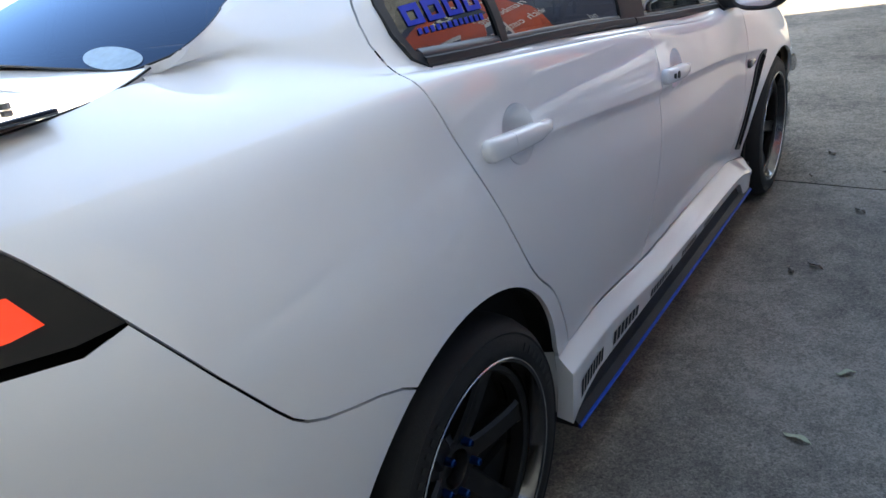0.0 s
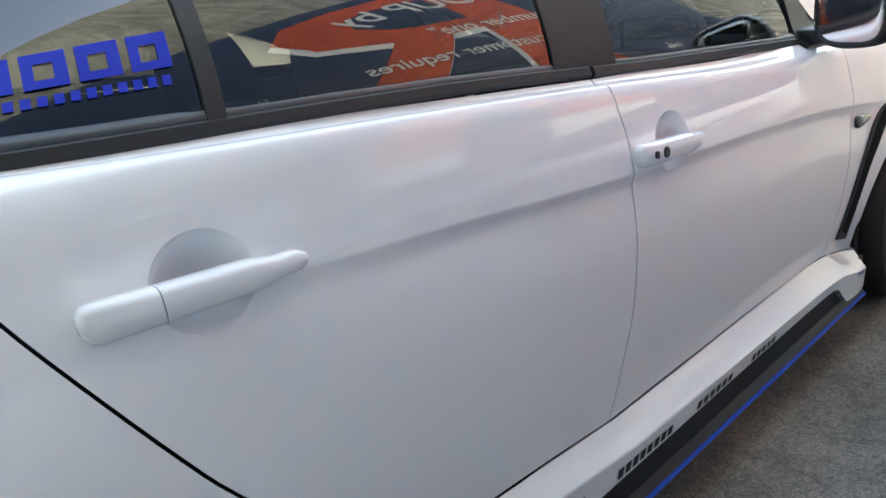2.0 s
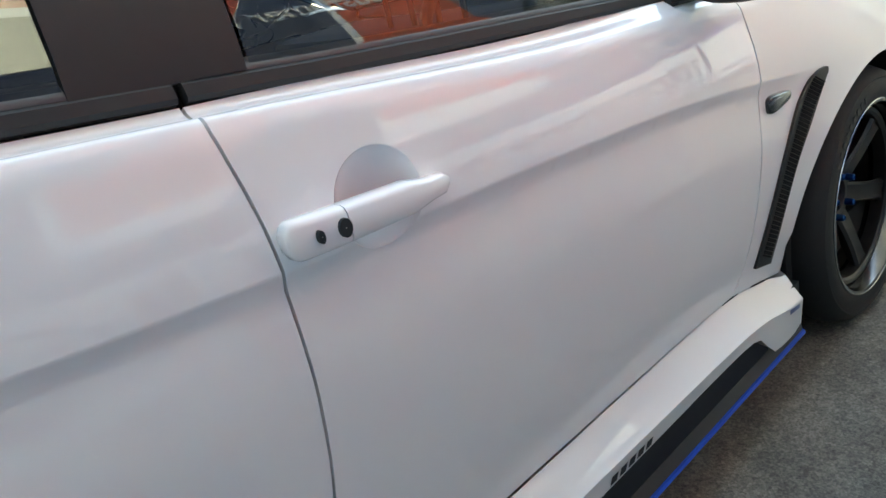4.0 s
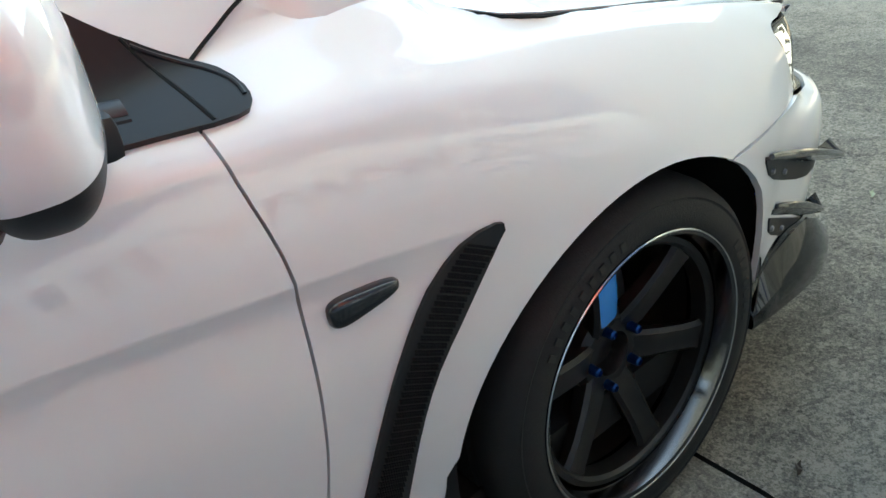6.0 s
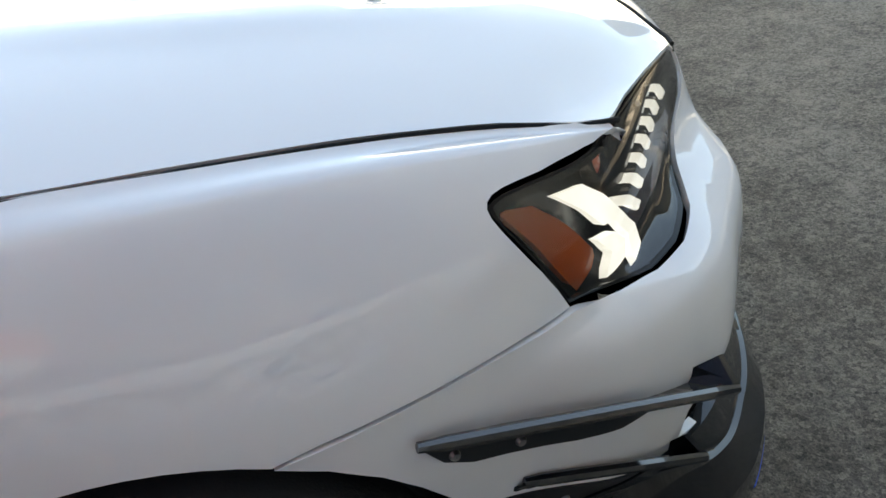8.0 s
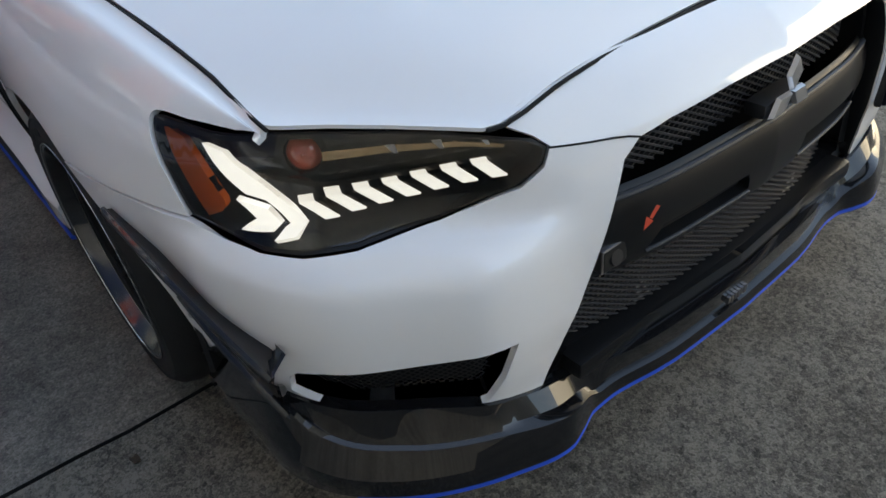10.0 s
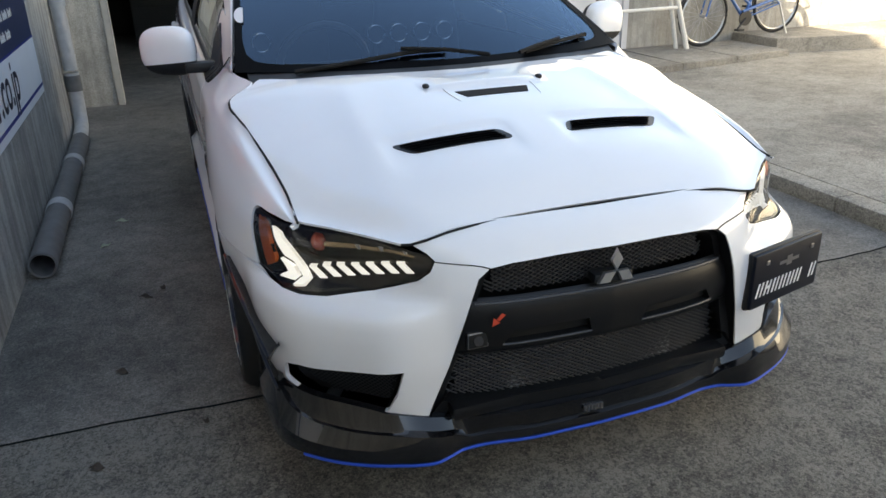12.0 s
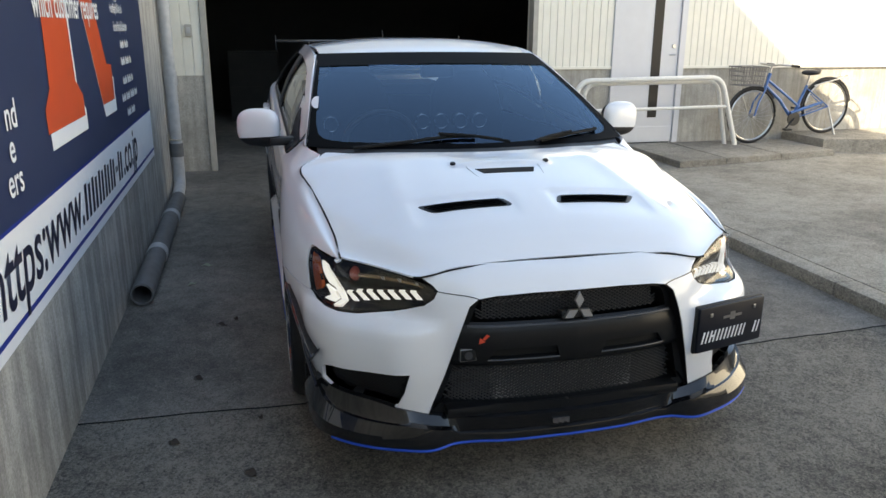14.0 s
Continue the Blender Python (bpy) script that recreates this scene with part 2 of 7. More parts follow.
def skin(name, poly, fn, mat, parent, step=0.025, holes=(), creases=(), gap=0.002, depth=0.012, sides=(1,), label="", stretch=1.0, both=False):
    """A panel: the polygon of a flat domain, finely triangulated, lifted by fn and turned inwards round its rim. stretch: metres of the
    second coordinate. sides: 1 right, -1 the mirrored twin. both: right and left half in one mesh."""
    P = [(a, b * stretch) for a, b in poly]
    P = dense(shrink(P, gap), step)
    Hs = [dense(shrink([(a, b * stretch) for a, b in h], -gap), step) for h in holes]
    loops = [P] + Hs
    pts, edges = [], []
    for L in loops:
        k = len(pts)
        pts += [Vector(p) for p in L]
        edges += [(k + i, k + (i + 1) % len(L)) for i in range(len(L))]
    for line in creases:
        prev = None
        for u, w in line:
            w *= stretch
            if not inside((u, w), P) or np.min((np.array(P)[:, 0] - u) ** 2 + (np.array(P)[:, 1] - w) ** 2) < 0.004 ** 2:
                prev = None
                continue
            pts.append(Vector((u, w)))
            if prev is not None:
                edges.append((prev, len(pts) - 1))
            prev = len(pts) - 1
    rim = np.array([tuple(p) for p in pts])
    x0, y0 = rim.min(0)
    x1, y1 = rim.max(0)
    for i, gx in enumerate(np.arange(x0 + step * 0.5, x1, step)):
        for gy in np.arange(y0 + step * 0.5, y1, step):
            if inside((gx, gy), P) and not any(inside((gx, gy), h) for h in Hs):
                if np.min((rim[:, 0] - gx) ** 2 + (rim[:, 1] - gy) ** 2) > (step * 0.45) ** 2:
                    pts.append(Vector((gx, gy)))
    from_cdt = cdt(pts, edges, [], 0, 1e-6)
    V, F = from_cdt[0], from_cdt[2]
    keep = []
    for f in F:
        c = sum((Vector(V[i]) for i in f), Vector((0, 0))) / len(f)
        if inside(c, P) and not any(inside(c, h) for h in Hs):
            keep.append(f)
    e = 1e-3
    pos, nor = [], []
    for v in V:
        u, w = v[0], v[1] / stretch
        q = Vector(fn(u, w))
        du = Vector(fn(u + e, w)) - Vector(fn(u - e, w))
        dw = Vector(fn(u, w + e)) - Vector(fn(u, w - e))
        n = du.cross(dw).normalized()
        pos.append(q)
        nor.append(n)
    if not keep:
        raise ValueError(name)
    # outward is away from the car's core
    core = Vector((0, min(max(pos[0].y, 0.2), 2.6), 0.55))
    turn = sum((n.dot(p - core) for n, p in zip(nor, pos)))
    if turn < 0:
        nor = [-n for n in nor]
    faces = []
    for f in keep:
        a, b, c = (pos[i] for i in f[:3])
        faces.append(tuple(f) if (b - a).cross(c - a).dot(nor[f[0]]) > 0 else tuple(f[::-1]))
    use = sorted({i for f in faces for i in f})
    idx = {o: k for k, o in enumerate(use)}
    verts = [pos[o] for o in use]
    vn = [nor[o] for o in use]
    faces = [tuple(idx[i] for i in f) for f in faces]
    seen = {}
    for f in faces:
        for a, b in zip(f, f[1:] + f[:1]):
            seen[(a, b)] = 1
    border = [(a, b) for a, b in seen if (b, a) not in seen and not (both and abs(verts[a].x) < 0.0015 and abs(verts[b].x) < 0.0015)]
    if depth:
        # the rim is turned inwards, with its own normals
        top, low, away = {}, {}, {}
        for a, b in border:
            d = (verts[b] - verts[a]).cross(vn[a] + vn[b]).normalized()
            for i in (a, b):
                away[i] = away.get(i, Vector()) + d
                if i not in top:
                    top[i] = len(verts)
                    verts.append(verts[i])
                    low[i] = len(verts)
                    verts.append(verts[i] - vn[i] * depth)
        vn = vn + [Vector((0, 0, 1))] * (len(verts) - len(vn))
        for i, d in away.items():
            vn[top[i]] = vn[low[i]] = d.normalized() if d.length > 1e-6 else vn[i]
        for a, b in border:
            faces.append((top[b], top[a], low[a], low[b]))
    made = []
    for sgn in sides:
        vv = [Vector((p.x * sgn, p.y, p.z)) for p in verts]
        vm = [Vector((n.x * sgn, n.y, n.z)) for n in vn]
        ff = [f if sgn > 0 else f[::-1] for f in faces]
        if both:
            k = len(vv)
            vv = vv + [Vector((-p.x, p.y, p.z)) for p in vv]
            vm = [Vector((0 if abs(p.x) < .0015 else n.x, n.y, n.z)).normalized() for p, n in zip(vv, vm)]
            vm = vm + [Vector((-n.x, n.y, n.z)) for n in vm]
            ff = ff + [tuple(i + k for i in f[::-1]) for f in ff]
        made.append(mesh_object(name, vv, ff, mat, parent[sgn] if isinstance(parent, dict) else parent, label))
        made[-1].data.normals_split_custom_set_from_vertices([tuple(n) for n in vm])
    return made



# ---- the car's surfaces: x to its right, y forwards, rear axle at y = 0, front axle at y = 2.65 ----
AXLE_F, HUB = 2.65, 0.318
# each row: y, then (x, z) along the section from the sill to the top edge of the side
REAR_ROWS = [
    (-1.00, 0.66, 0.3, 0.69, 0.48, 0.71, 0.66, 0.7, 0.8, 0.68, 0.93, 0.645, 1.07, 0.48, 1.125),
    (-0.70, 0.8, 0.3, 0.83, 0.48, 0.845, 0.66, 0.842, 0.8, 0.82, 0.94, 0.708, 1.088, 0.5, 1.155),
    (-0.35, 0.865, 0.34, 0.887, 0.5, 0.903, 0.66, 0.896, 0.8, 0.868, 0.94, 0.775, 1.095, 0.5, 1.172),
    (0.00, 0.87, 0.36, 0.892, 0.52, 0.905, 0.66, 0.892, 0.82, 0.868, 0.96, 0.834, 1.096, 0.775, 1.125),
    (0.43, 0.852, 0.37, 0.87, 0.54, 0.877, 0.74, 0.876, 0.92, 0.864, 1., 0.846, 1.07, 0.805, 1.09),
    (1.05, 0.842, 0.355, 0.866, 0.52, 0.88, 0.69, 0.882, 0.85, 0.868, 0.94, 0.848, 1.011, 0.808, 1.03),
]
FRONT_ROWS = [
    (1.80, 0.832, 0.35, 0.86, 0.48, 0.875, 0.63, 0.88, 0.79, 0.866, 0.88, 0.85, 0.928, 0.803, 0.97),
    (2.15, 0.826, 0.33, 0.85, 0.44, 0.866, 0.58, 0.873, 0.75, 0.862, 0.86, 0.845, 0.916, 0.74, 0.985),
    (2.40, 0.85, 0.33, 0.87, 0.45, 0.886, 0.57, 0.888, 0.72, 0.872, 0.83, 0.838, 0.894, 0.67, 0.965),
    (2.58, 0.893, 0.4, 0.898, 0.5, 0.902, 0.6, 0.893, 0.72, 0.87, 0.81, 0.828, 0.877, 0.71, 0.918),
    (2.75, 0.9, 0.42, 0.904, 0.52, 0.906, 0.62, 0.888, 0.71, 0.858, 0.785, 0.814, 0.857, 0.716, 0.88),
    (2.92, 0.885, 0.46, 0.893, 0.54, 0.896, 0.62, 0.877, 0.69, 0.851, 0.755, 0.797, 0.834, 0.72, 0.85),
    (3.10, 0.842, 0.5, 0.848, 0.56, 0.852, 0.62, 0.842, 0.675, 0.829, 0.732, 0.776, 0.8, 0.722, 0.812),
    (3.30, 0.735, 0.54, 0.742, 0.58, 0.746, 0.62, 0.744, 0.66, 0.738, 0.7, 0.726, 0.746, 0.717, 0.757),
]
SIDE_Y = [r[0] for r in REAR_ROWS + FRONT_ROWS]
SIDE_X = [pchip(SIDE_Y, [r[1 + 2 * j] for r in REAR_ROWS + FRONT_ROWS]) for j in range(7)]
SIDE_Z = [pchip(SIDE_Y, [r[2 + 2 * j] for r in REAR_ROWS + FRONT_ROWS]) for j in range(7)]


# the top edge of the side: foot of the windows, then the edge of the hood
TOP_Y = [-1.0, -.70, -.35, -.27, -.17, 0, .43, 1.05, 1.8, 2.15, 2.25, 2.30, 2.35, 2.385, 2.405, 2.42, 2.44, 2.456, 2.48, 2.52, 2.6, 2.7, 2.84, 3.0, 3.2, 3.3]
SIDE_X[6] = pchip(TOP_Y, [.54, .565, .560, .545, .62, .775, .805, .808, .803, .762, .757, .755, .748, .733, .714, .701, .716, .742, .766, .782, .785, .772, .756, .738, .722, .722])
SIDE_Z[6] = pchip(TOP_Y, [1.125, 1.155, 1.172, 1.172, 1.165, 1.125, 1.09, 1.03, .97, .982, .990, .992, .989, .982, .976, .970, .960, .951, .944, .934, .913, .890, .864, .833, .783, .757])


def side_knots(y):
    a, b = cabin(y, 0.5), cabin(y, 1.0)
    return [f(y) for f in SIDE_X] + [a.x, b.x], [f(y) for f in SIDE_Z] + [a.z, b.z]


# the sections as a fine net, faired along the car and round the section below the top edge
NET_Y = np.arange(-1.2, 3.5001, .025)
NET_V = np.arange(-1.0, 8.3001, .1)


def fair(net, sigma, axis):
    half = int(3 * sigma) + 1
    k = np.exp(-.5 * (np.arange(-half, half + 1) / sigma) ** 2)
    k /= k.sum()
    net = np.moveaxis(net, axis, 0)
    out = np.zeros_like(net)
    lo, hi = net[:1], net[-1:]
    big = np.concatenate([2 * lo - net[half:0:-1], net, 2 * hi - net[-2:-half - 2:-1]])
    for i, w in enumerate(k):
        out += w * big[i:i + len(net)]
    return np.moveaxis(out, 0, axis)


def build_net():
    raw = np.zeros((2, len(NET_Y), len(NET_V)))
    for i, y in enumerate(NET_Y):
        xs, zs = side_knots(float(y))
        raw[0, i] = [catmull(xs, v) for v in NET_V]
        raw[1, i] = [catmull(zs, v) for v in NET_V]
    ramp = lambda u: np.clip(u, 0, 1) ** 2 * (3 - 2 * np.clip(u, 0, 1))
    front = ramp((NET_Y - 2.05) / .3)[None, :, None]
    end = ramp((NET_Y - 2.95) / .25)[None, :, None]
    along = fair(raw, 7.0, 1) * (1 - front) + fair(raw, 3.6, 1) * front
    along = along * (1 - .6 * end) + raw * .6 * end
    edge = ramp((NET_V - 5.2) / .7)[None, None, :]
    along = along * (1 - edge) + raw * edge
    round_v = fair(along, 3.4, 2)
    keep = ramp((NET_V - 4.0) / .7)[None, None, :]
    return round_v * (1 - keep) + along * keep


@functools.lru_cache(maxsize=4096)
def section(y):
    # one section of the faired net as two rows of numbers
    u = min(max((y - NET_Y[0]) / .025, 1.0), len(NET_Y) - 2.001)
    i = int(u)
    t = u - i
    p0, p1, p2, p3 = (SIDE_NET[:, i + k] for k in (-1, 0, 1, 2))
    r = .5 * (2 * p1 + (p2 - p0) * t + (2 * p0 - 5 * p1 + 4 * p2 - p3) * t * t + (3 * p1 - p0 - 3 * p2 + p3) * t ** 3)
    return r[0].tolist(), r[1].tolist()


# the dished recesses behind the door handles: centre and half sizes
DISHES = ((0.245, 0.952, 0.062, 0.058), (1.200, 0.880, 0.060, 0.056))


def side(y, v):
    """A point of the car's right side; v counts the section's knots from the sill upwards."""
    xs, zs = section(round(y, 5))
    x, z = catmull(xs, (v + 1) * 10), catmull(zs, (v + 1) * 10)
    # the crease through the door handles: the side turns in below it and comes back further down
    k = max(0.0, min(1.0, (2.42 - y) / 0.22)) * max(0.0, min(1.0, (y - 0.22) / 0.45))
    d = crease_v(y) - v
    if k and 0 < d < 0.95:
        x -= 0.0085 * k * (d / 0.16 if d < 0.16 else (0.5 + 0.5 * math.cos(math.pi * (d - 0.16) / 0.79)))
    for cy, cz, ry, rz in DISHES:
        q = ((y - cy) / ry) ** 2 + ((z - cz) / rz) ** 2
        if q < 1:
            x -= 0.034 * (1 - q) ** 0.85
    return Vector((x, y, z))


def side_v(y, z):
    """The section's knot count at height z."""
    lo, hi = -0.7, 8.2
    zs = section(round(y, 5))[1]
    for _ in range(26):
        m = (lo + hi) / 2
        if catmull(zs, (m + 1) * 10) < z:
            lo = m
        else:
            hi = m
    return (lo + hi) / 2


def sv(pts):
    """Points (y, z) of a seam as points (y, v) of the side."""
    return [(y, side_v(y, z)) for y, z in pts]


# the plan of the nose at the foot of the headlamps: centre, then round the corner to the wheel arch
NOSE_X = [0.0, 0.24, 0.44, 0.62, 0.755, 0.826, 0.872, 0.897, 0.905]
NOSE_Y = [3.565, 3.550, 3.497, 3.378, 3.262, 3.165, 3.01, 2.87, 2.70]
NOSE_A = [0.0]
for _i in range(8):
    NOSE_A.append(NOSE_A[-1] + math.hypot(NOSE_X[_i + 1] - NOSE_X[_i], NOSE_Y[_i + 1] - NOSE_Y[_i]))
nose_x, nose_y = pchip(NOSE_A, NOSE_X), pchip(NOSE_A, NOSE_Y)
# how far the skin stands out from that plan, by height, at the corner of the bumper
BULGE = pchip([.10, .20, .28, .36, .44, .50, .55, .572, .588, .602, .616, .64, .70, .77, .85], [.045, .05, .062, .082, .095, .097, .093, .085, .068, .036, .010, .002, .0, -.03, -.09])
# and over the nose between the headlamps
BULGE_MID = pchip([.10, .28, .44, .60, .66, .69, .72, .75, .775, .80], [.0, .0, .01, .01, .006, .002, -.011, -.040, -.093, -.15])


# and at the edge of the grille, which stands proud of what it frames
BULGE_EDGE = pchip([.10, .20, .28, .36, .44, .55, .60, .66, .69, .72, .75, .775, .80], [.0, .0, .004, .02, .036, .040, .036, .024, .014, -.006, -.038, -.093, -.15])


def nose(a, z, inner=False):
    """A point of the front skin: a metres round the plan from the centre line, at height z."""
    s = -1.0 if a < 0 else 1.0
    a = abs(a)
    x, y = nose_x(a), nose_y(a)
    e = 0.004
    t = Vector((nose_x(a + e) - nose_x(abs(a - e)), nose_y(a + e) - nose_y(abs(a - e)), 0))
    if a < e:
        t = Vector((1, 0, 0))
    n = Vector((-t.y, t.x, 0)).normalized()
    side_k = max(0.0, min(1.0, (1.08 - a) / 0.36))
    side_k = side_k * side_k * (3 - 2 * side_k)
    mid_k = max(0.0, min(1.0, (0.58 - a) / 0.18))
    mid_k = mid_k * mid_k * (3 - 2 * mid_k)
    off = BULGE(z) if BULGE(z) < 0 else BULGE(z) * side_k
    off = off * (1 - mid_k) + (BULGE_MID(z) if inner else BULGE_EDGE(z)) * mid_k
    tuck = -0.12 * max(0.0, 0.52 - z) * (1 - side_k)
    return Vector((x * s, y, z)) + Vector((n.x * s, n.y, 0)) * (off + tuck)


def nose_a(x, z):
    """The plan's length at which the front skin reaches x."""
    lo, hi = 0.0, 1.25
    for _ in range(24):
        m = (lo + hi) / 2
        if nose(m, z).x < x:
            lo = m
        else:
            hi = m
    return (lo + hi) / 2


def nx(pts):
    return [(nose_a(x, z), z) for x, z in pts]


hood_edge_x = pchip([2.35, 2.39, 2.42, 2.44, 2.456, 2.473, 2.496, 2.52, 2.56, 2.625, 2.73, 2.84, 3.0, 3.2, 3.28], [.60, .665, .697, .715, .746, .771, .788, .794, .796, .787, .768, .756, .738, .722, .722])
hood_edge_z = pchip([2.35, 2.39, 2.42, 2.44, 2.456, 2.473, 2.496, 2.52, 2.56, 2.625, 2.73, 2.84, 3.0, 3.2, 3.3], [.982, .975, .967, .957, .946, .939, .931, .926, .917, .904, .884, .864, .833, .783, .757])
hood_mid_z = pchip([2.3, 2.5, 2.62, 2.75, 3.0, 3.2, 3.36, 3.46, 3.52], [1.002, .988, .978, .960, .922, .880, .830, .776, .742])


def hood_at(x, y):
    k = min(1.3, abs(x) / max(hood_edge_x(y), 0.1))
    zc, ze = hood_mid_z(y), hood_edge_z(y)
    z = zc - (zc - ze) * k ** (2.4 + 0.9 * max(0.0, min(1.0, (2.9 - y) / 0.4)))
    # a raised ridge along each side of the middle
    r = math.exp(-((abs(x) - 0.47 - 0.06 * (y - 3.0)) / 0.055) ** 2)
    fade = max(0.0, min(1.0, (3.42 - y) / 0.5)) * max(0.0, min(1.0, (y - 2.45) / 0.3))
    z += 0.006 * r * fade
    # the front corner comes down to the headlamp
    s = 0.722 - (y - 3.262) * 0.98 - abs(x)
    w = math.exp(-(max(0.0, s) / 0.085) ** 2) * max(0.0, min(1.0, (y - 3.10) / 0.17))
    z += w * min(0.0, 0.762 - 0.125 * (y - 3.262) - z)
    # a shallow dip round each vent, steeper behind it
    px = max(0.0, min(1.0, (abs(x) - .05) / .05)) * max(0.0, min(1.0, (.47 - abs(x)) / .05))
    py = max(0.0, min(1.0, (y - 3.045) / .045)) * max(0.0, min(1.0, (3.29 - y) / .12))
    px, py = px * px * (3 - 2 * px), py * py * (3 - 2 * py)
    z -= 0.006 * px * py
    # the air scoop's hump
    sx = max(0.0, 1 - (abs(x) / 0.21) ** 4)
    sy = max(0.0, min(1.0, (y - 2.62) / 0.16)) * max(0.0, min(1.0, (2.79 - y) / 0.03))
    z += 0.016 * sx * sy
    return Vector((x, y, z))


roof_z = pchip([-.1, .15, .45, .8, 1.1, 1.35, 1.47, 1.6], [1.30, 1.362, 1.408, 1.432, 1.430, 1.395, 1.366, 1.33])


def roof_at(x, y):
    return Vector((x, y, roof_z(y) - 0.045 * (abs(x) / 0.61) ** 2.6))


base_x = pchip([-.7, -.35, -.27, -.17, 0, .43, 1.05, 1.8, 2.15, 2.38], [.565, .56, .545, .62, .775, .805, .808, .803, .762, .742])
base_z = pchip([-.7, -.35, -.27, -.17, 0, .43, 1.05, 1.8, 2.15, 2.38], [1.155, 1.172, 1.172, 1.165, 1.125, 1.09, 1.03, .97, .975, .975])
rail_x = pchip([-.7, -.27, -.25, -.23, -.17, -.08, .1, .3, .8, 1.2, 1.45, 1.8, 2.0, 2.15, 2.25, 2.30, 2.38], [.56, .545, .558, .568, .566, .554, .582, .608, .626, .628, .632, .686, .712, .733, .744, .745, .735])
rail_z = pchip([-.7, -.27, -.25, -.23, -.17, -.08, .1, .3, .8, 1.2, 1.45, 1.8, 2.0, 2.15, 2.25, 2.30, 2.38], [1.157, 1.177, 1.188, 1.199, 1.226, 1.260, 1.325, 1.356, 1.392, 1.378, 1.345, 1.215, 1.135, 1.070, 1.021, 1.003, .988])


def cabin(y, w):
    """The cabin's side: w from the foot of the windows (0) to the roof rail (1)."""
    bx, bz, rx, rz = base_x(y), base_z(y), rail_x(y), rail_z(y)
    k = max(0.0, min(1.0, (rz - bz) / 0.30)) * max(0.0, min(1.0, (y + 0.25) / 0.25))
    f = w + 0.72 * k * (w * w - w)
    return Vector((bx + (rx - bx) * f, y, bz + (rz - bz) * w))


SIDE_NET = build_net()
crease_z = pchip([.20, .367, .613, .862, 1.054, 1.292, 1.43, 1.616, 1.87, 2.096, 2.4], [.935, .921, .899, .872, .853, .837, .828, .813, .789, .758, .715])
CREASE_YS = [.1 + .1 * i for i in range(25)]
crease_v = pchip(CREASE_YS, [side_v(y, crease_z(y)) for y in CREASE_YS])


def cw(pts):
    """Points (y, z) on the cabin's side as (y, w)."""
    return [(y, (z - base_z(y)) / max(0.02, rail_z(y) - base_z(y))) for y, z in pts]


def screen(u, w):
    """The windscreen: u across, w from the cowl (0) to the roof (1)."""
    k = (u / 0.66) ** 2
    base = Vector((u, 2.53 - 0.152 * k, 0.985 + 0.002 * k))
    top = Vector((u * 0.81, 1.485 - 0.06 * k, 1.366 - 0.008 * k))
    p = base.lerp(top, w)
    return p + Vector((0, 0.035, 0.07)) * (0.9 * w * (1 - w))


def rear_screen(u, w):
    k = (u / 0.60) ** 2
    base = Vector((u * 0.98, -0.43 + 0.14 * k, 1.158 + 0.012 * k))
    top = Vector((u * 0.90, 0.13 + 0.03 * k, 1.355 - 0.02 * k))
    p = base.lerp(top, w)
    return p + Vector((0, -0.03, 0.06)) * (0.8 * w * (1 - w))


def boot_at(x, y):
    return Vector((x, y, 1.149 + 0.0265 * min(1, max(0, (y + 1.0) / 0.65)) - 0.008 * (abs(x) / 0.6) ** 2.5 + 0.45 * max(0.0, y + 0.36) * (1 - 0.6 * min(1.0, abs(x) / 0.55))))


# ---- the car ----
car = thing("sports_sedan", "white sports sedan with black aero parts, parked on concrete", "car")


def arc(cy, cz, r, a0, a1, n=24, ry=None):
    return [(cy + (ry or r) * math.cos(radians(a0 + (a1 - a0) * i / n)), cz + r * math.sin(radians(a0 + (a1 - a0) * i / n))) for i in range(n + 1)]


ARCH_F = [(2.244, .290), (2.258, .35)] + arc(AXLE_F, HUB, .358, 170, 59, 24, .378)
SEAM_RB = [(-.655, 1.075), (-.585, .966), (-.52, .864), (-.465, .787), (-.445, .762), (-.425, .746), (-.395, .732), (-.337, .716), (-.29, .704), (-.24, .686)]
SEAM_RD = smooth_line([(0.13, 1.312), (0.08, 1.27), (0.034, 1.222), (0.004, 1.165), (0.006, 1.095), (0.03, 1.02), (0.078, 0.923), (0.192, 0.724), (0.255, 0.645), (0.334, 0.574), (0.405, 0.46), (0.437, 0.385)])
SEAM_MID = smooth_line([(1.045, 1.026), (1.046, 1.0), (1.058, .90), (1.060, .777), (1.045, .60), (1.011, .474), (0.976, .365)])
SEAM_FD = smooth_line([(2.065, .962), (2.08, .88), (2.102, .762), (2.096, .616), (2.082, .50), (2.055, .39), (2.02, .338)])
TOP_V = 5.97
QUARTER = (sv(SEAM_RB) + sv(arc(-0.02, HUB, .393, 118, 14, 26)) + sv([(.38, .375)]) + sv(SEAM_RD[::-1])
           + [(y, 7.98) for y in (0.07, 0.0, -.06, -.12, -.18, -.225)] + [(-.262, 7.0), (-.30, 5.99), (-.357, 5.985), (-.418, 5.88), (-.485, 5.815), (-.55, 5.79), (-.66, 5.80)])
DOOR_R = sv(SEAM_RD) + sv([(.64, .399), (.8, .385)]) + sv(SEAM_MID[::-1]) + [(y, TOP_V) for y in (.9, .7, .5, .3, .2)] + sv([(.10, 1.112), (.064, 1.128), (.056, 1.17), (.070, 1.218), (.107, 1.272), (.15, 1.298)])
DOOR_F = sv(SEAM_MID) + sv([(1.2, .361), (1.5, .354), (1.8, .346)]) + sv(SEAM_FD[::-1]) + [(y, TOP_V) for y in (1.95, 1.8, 1.6, 1.4, 1.2)]


